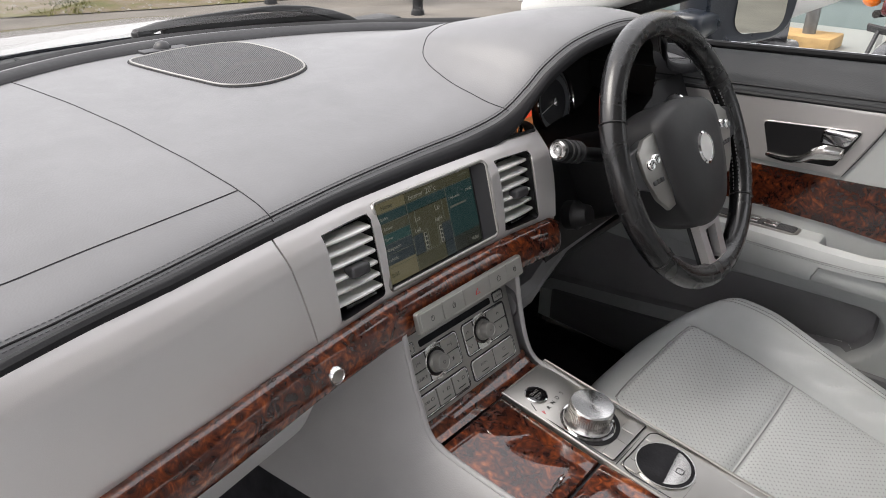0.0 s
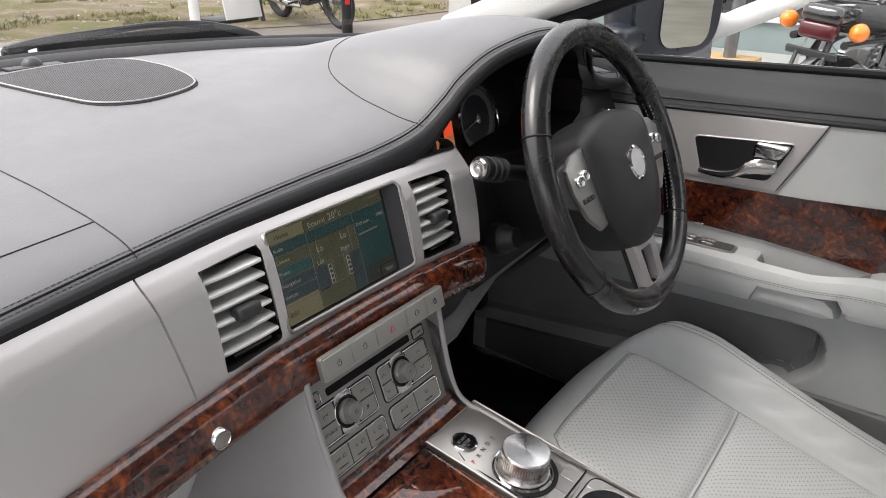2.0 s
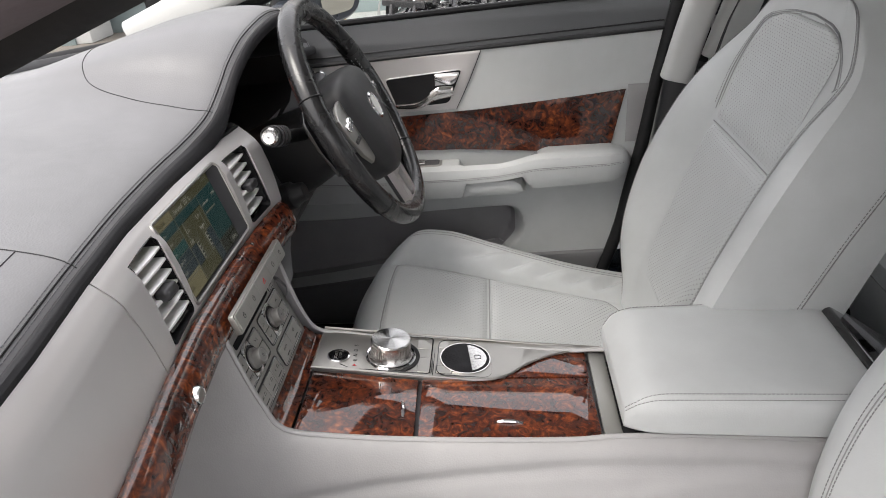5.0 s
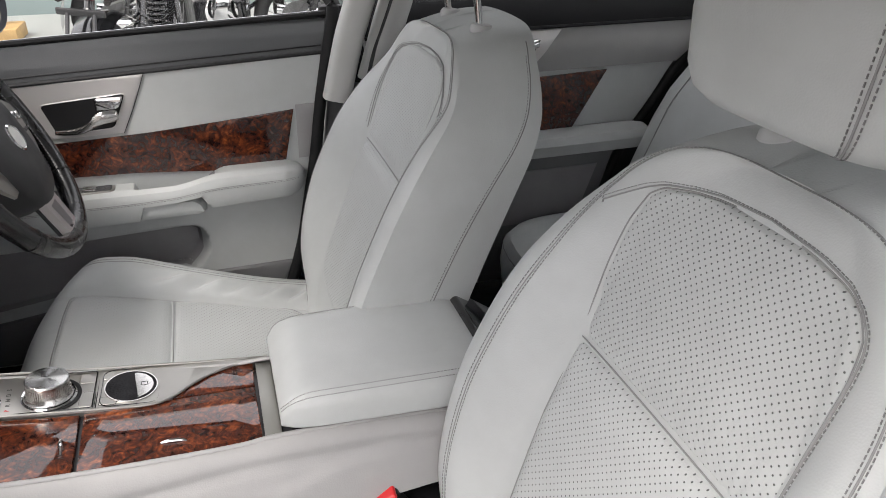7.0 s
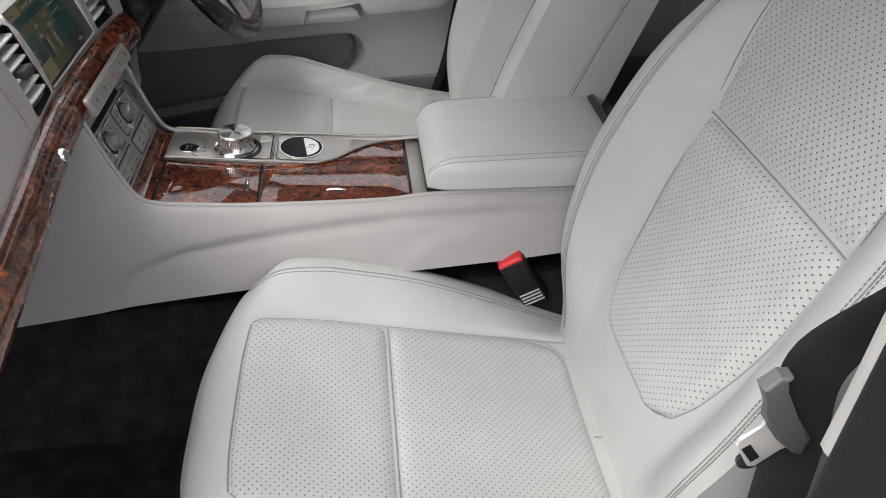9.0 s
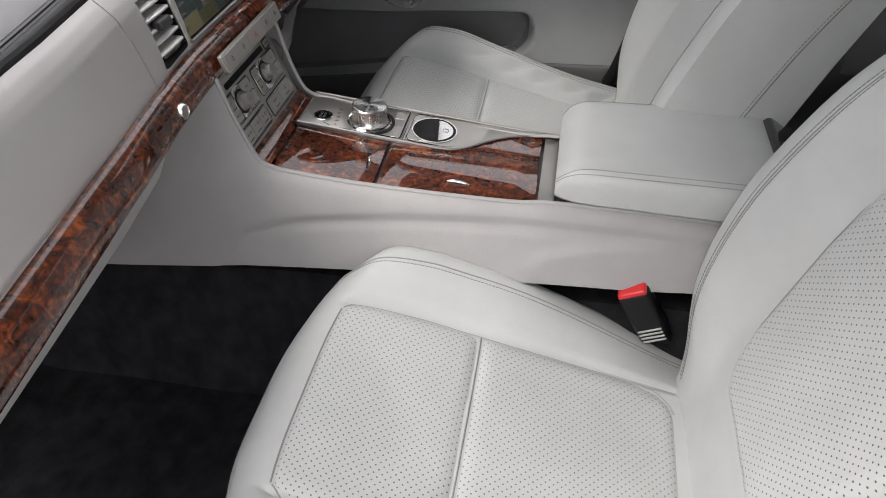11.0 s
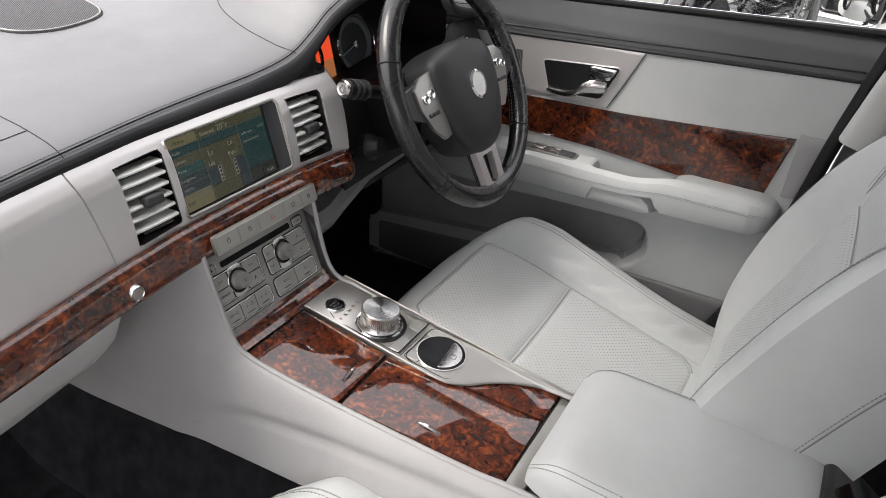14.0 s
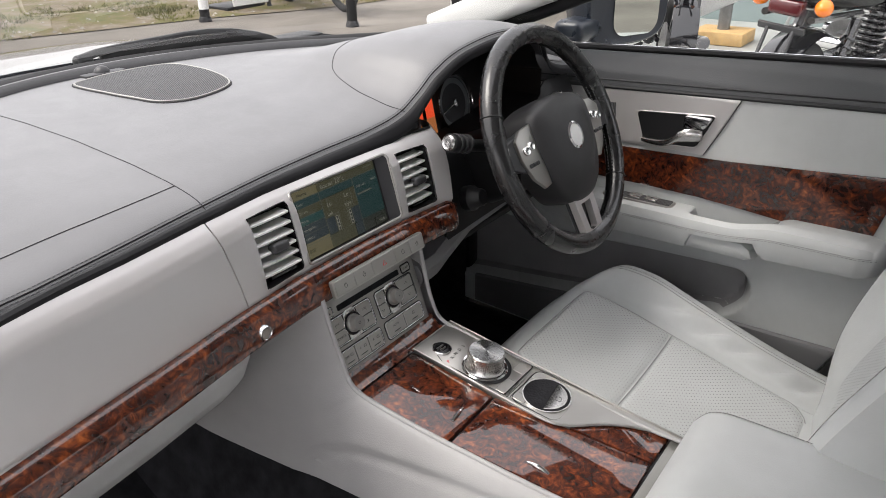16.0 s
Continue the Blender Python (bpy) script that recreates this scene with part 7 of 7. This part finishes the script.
def make_bike(name_label, paint):
    """A standing motorcycle, its nose along +x, built about the origin."""
    b = thing("motorcycle", (0, 0, 0), name_label, "motorcycle", "parked motorcycles")
    up = (0, 1, 0)
    for wx, r in ((-0.70, 0.31), (0.72, 0.325)):
        ringp = lambda q: [Vector((wx + q * math.cos(a), 0, r + q * math.sin(a))) for a in [2 * math.pi * k / 40 for k in range(40)]]
        wl = part("wheel", tube(ringp(r - 0.06), 0.012, 8, True, up=up), ENGM, b, "spoked wheel")
        part("tyre", tube(ringp(r - 0.045), 0.048 if wx < 0 else 0.042, 12, True, up=up), TYRE, wl)
        part("hub", tube([(wx, -0.05, r), (wx, 0.05, r)], 0.045, 16), ENGM, wl)
        part("brake_disc", tube([(wx, 0.055, r), (wx, 0.060, r)], 0.12, 28), ENGM, wl)
        for k in range(18):
            a = 2 * math.pi * k / 18
            sd = 0.03 if k % 2 else -0.03
            part("spoke", tube([(wx + 0.04 * math.cos(a + 0.5), sd, r + 0.04 * math.sin(a + 0.5)), (wx + (r - 0.065) * math.cos(a), 0, r + (r - 0.065) * math.sin(a))], 0.0028, 4), ENGM, wl)
    part("frame", join(tube([(-0.72, 0.10, 0.31), (-0.25, 0.12, 0.36), (0.1, 0.14, 0.30), (0.35, 0.10, 0.45), (0.42, 0.03, 0.85)], 0.018, 8), tube([(-0.72, -0.10, 0.31), (-0.25, -0.12, 0.36), (0.1, -0.14, 0.30), (0.35, -0.10, 0.45), (0.42, -0.03, 0.85)], 0.018, 8), tube([(0.42, 0, 0.85), (0, 0, 0.72), (-0.5, 0, 0.74), (-0.85, 0, 0.80)], 0.02, 8)), BIKEK, b, "black tubular frame")
    part("crankcase", box((0.0, 0, 0.36), (0.46, 0.30, 0.24), 0.07, None, 4), BIKEK, b, "black crankcase")
    part("clutch_cover", spin([(0.12, 0), (0.115, 0.03), (0.07, 0.05), (0.001, 0.052)], Matrix.Translation((0.02, -0.14, 0.36)) @ Matrix.Rotation(radians(90), 4, "X"), 28), CHROME, b, "round chrome engine cover")
    for k in range(6):
        part("cooling_fin", box((0.08, 0, 0.50 + 0.030 * k), (0.16, 0.17, 0.009), 0.003), BIKEK, b)
    part("cylinder_head", box((0.08, 0, 0.715), (0.18, 0.20, 0.06), 0.02, None, 3), BIKEK, b)
    part("tank", loft([[Vector((x, 0.13 * w * math.copysign(abs(math.cos(a)) ** 0.8, math.cos(a)), 0.84 + h * math.sin(a))) for a in [2 * math.pi * k / 20 for k in range(20)]] for x, w, h in ((-0.16, 0.5, 0.03), (-0.12, 0.8, 0.07), (0.0, 1.0, 0.10), (0.15, 1.1, 0.12), (0.30, 0.9, 0.10), (0.38, 0.5, 0.05))]), paint, b, "rounded fuel tank")
    part("seat", loft([[Vector((x, 0.12 * w * math.cos(a), z + 0.05 * w * math.sin(a))) for a in [2 * math.pi * k / 16 for k in range(16)]] for x, w, z in ((-0.10, 0.8, 0.80), (-0.25, 1.1, 0.79), (-0.5, 1.1, 0.81), (-0.75, 0.9, 0.84), (-0.86, 0.5, 0.85))]), SEATV, b, "black vinyl saddle")
    part("rear_mudguard", surf(lambda u, v: Vector((-0.70 + 0.37 * math.cos(radians(lerp(60, 185, u))), lerp(-0.085, 0.085, v), 0.31 + 0.37 * math.sin(radians(lerp(60, 185, u))) - 0.02 * (2 * v - 1) ** 2)), 20, 6), BIKEK, b, "black rear mudguard")
    part("front_mudguard", surf(lambda u, v: Vector((0.72 + 0.365 * math.cos(radians(lerp(30, 160, u))), lerp(-0.07, 0.07, v), 0.325 + 0.365 * math.sin(radians(lerp(30, 160, u))) - 0.02 * (2 * v - 1) ** 2)), 20, 6), BIKEK, b)
    tl = part("tail_lamp", box((-0.975, 0, 0.80), (0.07, 0.14, 0.065), 0.018, None, 3), mat_new("dark_red_lens", (0.07, 0.004, 0.007), 0.25, coat=0.4), b, "dark red tail lamp")
    part("tail_cowl", box((-0.90, 0, 0.86), (0.22, 0.16, 0.07), 0.03, None, 3), BIKEK, b)
    part("plate_bracket", box((-0.985, 0, 0.715), (0.014, 0.20, 0.030), 0.004, Matrix.Rotation(radians(-25), 3, "Y")), PLASTIC_D, b, "dark bracket below the tail")
    part("bracket_arm", join(tube([(-0.985, -0.055, 0.71), (-1.03, -0.055, 0.58)], 0.009, 6), tube([(-0.985, 0.055, 0.71), (-1.03, 0.055, 0.58)], 0.009, 6)), PLASTIC_D, b)
    for sy in (-1, 1):
        part("fender_strut", tube([(-0.45, sy * 0.11, 0.74), (-0.95, sy * 0.10, 0.76)], 0.016, 8), BIKEK, b, "black fender strut")
        st_ = part("indicator_stem", tube([(-0.93, sy * 0.05, 0.81), (-0.95, sy * 0.12, 0.815)], 0.008, 8), BIKEK, b)
        part("indicator", spin([(0.001, -0.035), (0.020, -0.028), (0.033, -0.008), (0.036, 0.012), (0.028, 0.026), (0.001, 0.030)], Matrix.Translation((-0.955, sy * 0.135, 0.815)) @ Matrix.Rotation(radians(90), 4, "Y"), 16), ORANGE, b, "round orange indicator")
        part("shock", tube([(-0.62, sy * 0.12, 0.36), (-0.50, sy * 0.12, 0.72)], 0.025, 10), BIKEK, b, "black rear shock")
        for k in range(7):
            t = 0.15 + 0.1 * k
            c = Vector((-0.62, sy * 0.12, 0.36)).lerp(Vector((-0.50, sy * 0.12, 0.72)), t)
            part("spring_coil", tube([c - Vector((0.004, 0, 0.005)), c + Vector((0.004, 0, 0.005))], 0.035, 10), BIKEK, b)
        part("fork_leg", tube([(0.74, sy * 0.09, 0.325), (0.44, sy * 0.09, 0.98)], lambda t: 0.026 - 0.008 * sstep(0.4, 0.5, t), 10), ENGM, b, "telescopic fork leg")
        part("silencer", tube([(0.15, sy * 0.16, 0.24), (-0.3, sy * 0.17, 0.27), (-0.85, sy * 0.18, 0.34)], lambda t: 0.022 + 0.022 * sstep(0.35, 0.5, t), 12), CHROME, b, "chrome exhaust")
        part("footrest", tube([(0.1, sy * 0.15, 0.30), (0.1, sy * 0.30, 0.30)], 0.012, 8), RUBBER, b)
        part("mirror_stalk", tube([(0.40, sy * 0.22, 1.03), (0.36, sy * 0.32, 1.20)], 0.006, 6), BIKEK, b)
    part("handlebar", tube(spline([(0.25, -0.38, 1.05), (0.36, -0.22, 1.06), (0.42, 0, 1.0), (0.36, 0.22, 1.06), (0.25, 0.38, 1.05)], 20), 0.013, 8), CHROME, b, "chrome handlebar")
    part("headlamp", spin([(0.04, -0.08), (0.085, -0.03), (0.09, 0.03), (0.085, 0.04), (0.001, 0.05)], Matrix.Translation((0.60, 0, 0.90)) @ Matrix.Rotation(radians(90), 4, "Y"), 24), BIKEK, b, "round headlamp")
    part("side_stand", tube([(0.0, 0.14, 0.28), (-0.08, 0.30, 0.01)], 0.011, 6), BIKEK, b)
    return b


def stand(x, y, turn, lean=6):
    return pose(x, y, 0.025, lean, 0, turn)


bike = make_bike("black motorcycle with orange indicators on the forecourt", BIKEK)
bike.matrix_basis = stand(3.68, -0.005, -12)
copy_thing(bike, stand(5.10, -0.47, -91))
copy_thing(bike, stand(5.30, -2.45, -84))
copy_thing(bike, stand(4.55, -1.70, -96))
copy_thing(bike, stand(5.0, 1.55, 30))
bk = copy_thing(bike, stand(6.15, 6.35, -105, 8))
tagged(bk, "trail motorcycle parked beyond the bollards")
# wooden chock and pale pole by the motorcycles
solo("wooden_block", box((6.3, 1.36, 0.08), (0.42, 0.46, 0.11), 0.01), mottled("pine_timber", (0.55, 0.36, 0.16), 0.6, 0.15, 12, 200, 0.2), "pale timber block under a paddock stand", "block")
solo("stand_post", tube([(6.3, 1.36, 0.13), (6.32, 1.36, 0.62)], 0.055, 12), ENGM, "steel post of a paddock stand on a timber block", "stand")
solo("white_pole", tube([(4.8, 1.98, 0.10), (4.8, 0.45, 0.86)], 0.075, 16), WHITE, "white leaning tube beside the motorcycles", "tube")

# ---- car parts outside the glass ----
bon = thing("bonnet", (0, 1.2, 0.8), "dark navy car bonnet reflecting the sky", "bonnet")


def bonnet_at(u, v):
    a = lerp(-1, 1, u)
    return Vector((a * 0.86, lerp(yw(a * 0.6) + 0.23, 2.0 - 0.2 * a * a, v), 0.968 - 0.045 * v - 0.13 * v * v - 0.11 * a**4 + 0.004 * math.exp(-((abs(a) - 0.40) / 0.12) ** 2)))


part("panel", slab(bonnet_at, 48, 24, (0, 0, -0.02)), PAINT, bon)
SCUTTLE = mottled("satin_black_scuttle", (0.022, 0.023, 0.024), 0.5, 0.15, 12, 400, 0.2, spec=0.35)


def scuttle_at(u, v):
    x = lerp(-0.66, 0.66, u)
    return Vector((x, lerp(yw(x) + 0.05, yw(x * 0.72) + 0.225, v), 0.964 + 0.006 * math.sin(math.pi * v) - 0.04 * (x / 0.7) ** 2))


part("cowl", slab(scuttle_at, 40, 8, (0, 0, -0.02)), SCUTTLE, bon, "black scuttle panel")
for k in range(7):
    part("scuttle_rib", tube([scuttle_at(0.16 + 0.04 * k, lerp(0.35, 0.8, q / 6)) + Vector((0, 0, 0.002)) for q in range(7)], 0.003, 6), SCUTTLE, bon)
wip = thing("wiper", (0.1, 0.7, 1.0), "black windscreen wiper at rest on the glass", "wiper")
TOPW = [(0.004, 1.012), (0.039, 1.018), (0.08, 1.021), (0.162, 1.026), (0.203, 1.029), (0.243, 1.030), (0.283, 1.027), (0.322, 1.018), (0.344, 1.009), (0.356, 1.001)]


def leaf(x0, x1, n, top, deep, out, thickness):
    """A curved strip that follows the glass: top edge, height and distance from the windscreen foot by x."""
    rings = []
    for k in range(n + 1):
        x = lerp(x0, x1, k / n)
        z, h, t = top(x), deep(x), thickness
        y = yw(x) + out
        rings.append([Vector((x, y + a * t, z - b * h)) for a, b in ((0.15, 0.06), (0.5, 0.0), (0.9, 0.12), (1.0, 0.5), (0.85, 0.95), (0.3, 1.0), (0.0, 0.85), (0.0, 0.3))])
    return loft(rings)


tw = lambda x: table(x, TOPW)
part("arm", leaf(0.004, 0.356, 60, tw, lambda x: table(x, [(0.0, 0.016), (0.05, 0.013), (0.20, 0.0095), (0.28, 0.012), (0.33, 0.016), (0.356, 0.010)]), 0.046, 0.014), SCUTTLE, wip, "satin black wiper arm")
part("blade", leaf(0.05, 0.350, 50, lambda x: tw(x) - 0.012, lambda x: table(x, [(0.05, 0.012), (0.20, 0.020), (0.30, 0.022), (0.35, 0.008)]), 0.056, 0.008), RUBBER, wip, "rubber wiper blade")
part("pivot", spin([(0.017, -0.02), (0.017, 0.004), (0.013, 0.009), (0.004, 0.011)], Matrix.Translation((0.018, yw(0.018) + 0.06, 1.000)), 18), SCUTTLE, wip, "round cap on the wiper spindle")
part("clip", box((0.278, yw(0.278) + 0.044, 1.019), (0.022, 0.006, 0.008), 0.002, Matrix.Rotation(radians(-28), 3, "Z")), RUBBER, wip, "small clip on the arm")
MIRK = mottled("dark_navy_satin", (0.010, 0.014, 0.022), 0.3, 0.1, 8, 500, 0.05)
mir = thing("door_mirror", (0.95, 0.08, 1.0), "dark navy door mirror with clear glass", "mirror")
mm = Matrix.Translation((0.955, 0.095, 1.035)) @ Matrix.Rotation(radians(-24), 4, "Z") @ Matrix.Rotation(radians(90), 4, "X")
OUT = [(p.x, p.y) for p in spline([(-0.115, 0.06, 0), (-0.10, -0.075, 0), (0.0, -0.092, 0), (0.10, -0.075, 0), (0.122, 0.0, 0), (0.10, 0.078, 0), (0.0, 0.085, 0), (-0.09, 0.08, 0)], 40, True)]
part("housing", loft([[mm @ Vector((x * f, y * f, z)) for x, y in OUT] for f, z in ((0.80, 0.0125), (0.96, 0.016), (1.01, 0.012), (1.02, -0.03), (0.90, -0.075), (0.6, -0.10), (0.2, -0.108))]), MIRK, mir, "dark painted housing")
part("glass", plate(rrect(0.134, 0.140, 0.034, 6, 0.026, -0.004), 0.002, mm @ Matrix.Translation((0, 0, 0.013)), 0), mat_new("mirror_glass", (0.62, 0.66, 0.64), 0.02, 1.0), mir, "mirror glass")
part("stem", box((0.845, 0.15, 0.985), (0.12, 0.07, 0.05), 0.018, None, 3), MIRK, mir)
part("corner_trim", thick(surf(lambda u, v: Vector((lerp(0.757, 0.735, v), lerp(0.40, lerp(0.17, 0.36, v), u), lerp(0.955, 1.06, v))), 6, 6), 0.02), PLASTIC_K, mir, "black corner trim of the door")

# ---- belts ----
WEB = mottled("black_belt_webbing", (0.02, 0.02, 0.021), 0.75, 0.2, 40, 400, 0.5)
bk_ = thing("belt_buckle", (-0.105, -0.53, 0.5), "black seat belt buckle with red button", "belt buckle")
_ax = Vector((-0.05, 0.46, 0.88)).normalized()
bq = basis((-0.121, -0.514, 0.524), _ax.cross(Vector((-0.80, 0.25, 0.35))), _ax) @ Matrix.Scale(1.16, 4)
def in_m(bm, m):
    bm.transform(m)
    return bm
part("body", in_m(box((0, -0.035, 0), (0.036, 0.085, 0.026), 0.006, None, 3), bq), PLASTIC_K, bk_, "black buckle body")
part("button", in_m(box((0, 0.005, 0), (0.033, 0.010, 0.0235), 0.003, None, 3), bq), RED, bk_, "red release button")
part("slot", in_m(box((0, 0.0102, -0.006), (0.024, 0.0012, 0.003), 0.0004), bq), PLASTIC_K, bk_)
part("stalk", in_m(box((0, -0.115, -0.002), (0.028, 0.09, 0.012), 0.004), bq), PLASTIC_K, bk_)
for k in range(4):
    part("grip_line", in_m(box((0, -0.052 - 0.006 * k, 0.0135), (0.028, 0.0022, 0.002), 0.0006), bq), PLASTIC_G, bk_)

belt_p = thing("seat_belt", (-0.64, -0.62, 0.8), "black seat belt hanging with its steel tongue", "seat belt")
bp_ = [(-0.690, -0.735, 1.20), (-0.685, -0.715, 1.08), (-0.676, -0.692, 0.98), (-0.655, -0.662, 0.90), (-0.626, -0.632, 0.815), (-0.630, -0.634, 0.73), (-0.66, -0.62, 0.56)]
def web(pts, half, side):
    P = spline(pts, 40)
    side = Vector(side).normalized()
    return slab(lambda u, v: P[round(u * 40)] + side * lerp(-half, half, v), 40, 4, (0.0012, 0.0012, 0))
part("webbing", web(bp_, 0.023, (-0.25, -0.90, -0.35)), WEB, belt_p, "black woven webbing")
# the tongue lies flat against the belt, in the plane of the door opening
tq = Matrix(((0, 0, -1, -0.632), (1, 0, 0, -0.615), (0, 1, 0, 0.755), (0, 0, 0, 1)))
SILVER_T = mottled("bright_steel", (0.78, 0.78, 0.78), 0.35, 0.03, 10, 900, 0.05, metal=0.35)
MIDG = mottled("mid_grey_moulding", (0.13, 0.13, 0.135), 0.45, 0.05, 10, 500, 0.1)
HOLD = [(0.030, 0.050), (0.019, 0.061), (0.010, 0.060), (0.015, 0.047), (-0.0225, -0.012), (-0.0195, -0.031), (-0.010, -0.024), (0.002, -0.012), (0.018, 0.012), (0.020, 0.028)]
part("tongue_holder", plate(HOLD[::-1], 0.012, tq @ Matrix.Translation((0, 0, -0.004)), 0.003, 3), MIDG, belt_p, "grey plastic tongue grip")
TON = [(0.018, 0.012), (0.002, -0.014), (-0.009, -0.022), (-0.002, -0.022), (0.014, -0.041), (0.020, -0.040), (0.034, -0.014), (0.033, -0.006), (0.019, 0.006)]
tng = part("tongue", plate(TON, 0.0028, tq @ Matrix.Translation((0, 0, 0.002)), 0.0008), SILVER_T, belt_p, "chromed steel tongue")
part("tongue_slot", plate([(0.024, -0.012), (0.013, -0.029), (0.019, -0.034), (0.030, -0.017)], 0.0008, tq @ Matrix.Translation((0, 0, 0.0046)), 0), CARPET, tng)
part("stop_button", spin([(0.011, 0), (0.011, 0.003), (0.008, 0.005), (0.001, 0.005)], tq @ Matrix.Translation((0.010, -0.050, -0.010)), 18), PLASTIC_D, belt_p)
# driver's side belt on the far pillar
belt_d = thing("seat_belt", (0.66, -0.70, 0.9), "black seat belt on the driver's side pillar", "seat belt")
part("webbing", web([(0.640, -0.81, 1.25), (0.655, -0.741, 1.05), (0.657, -0.714, 0.98), (0.660, -0.693, 0.925), (0.664, -0.66, 0.80)], 0.020, (0.85, -0.42, 0.1)), WEB, belt_d)
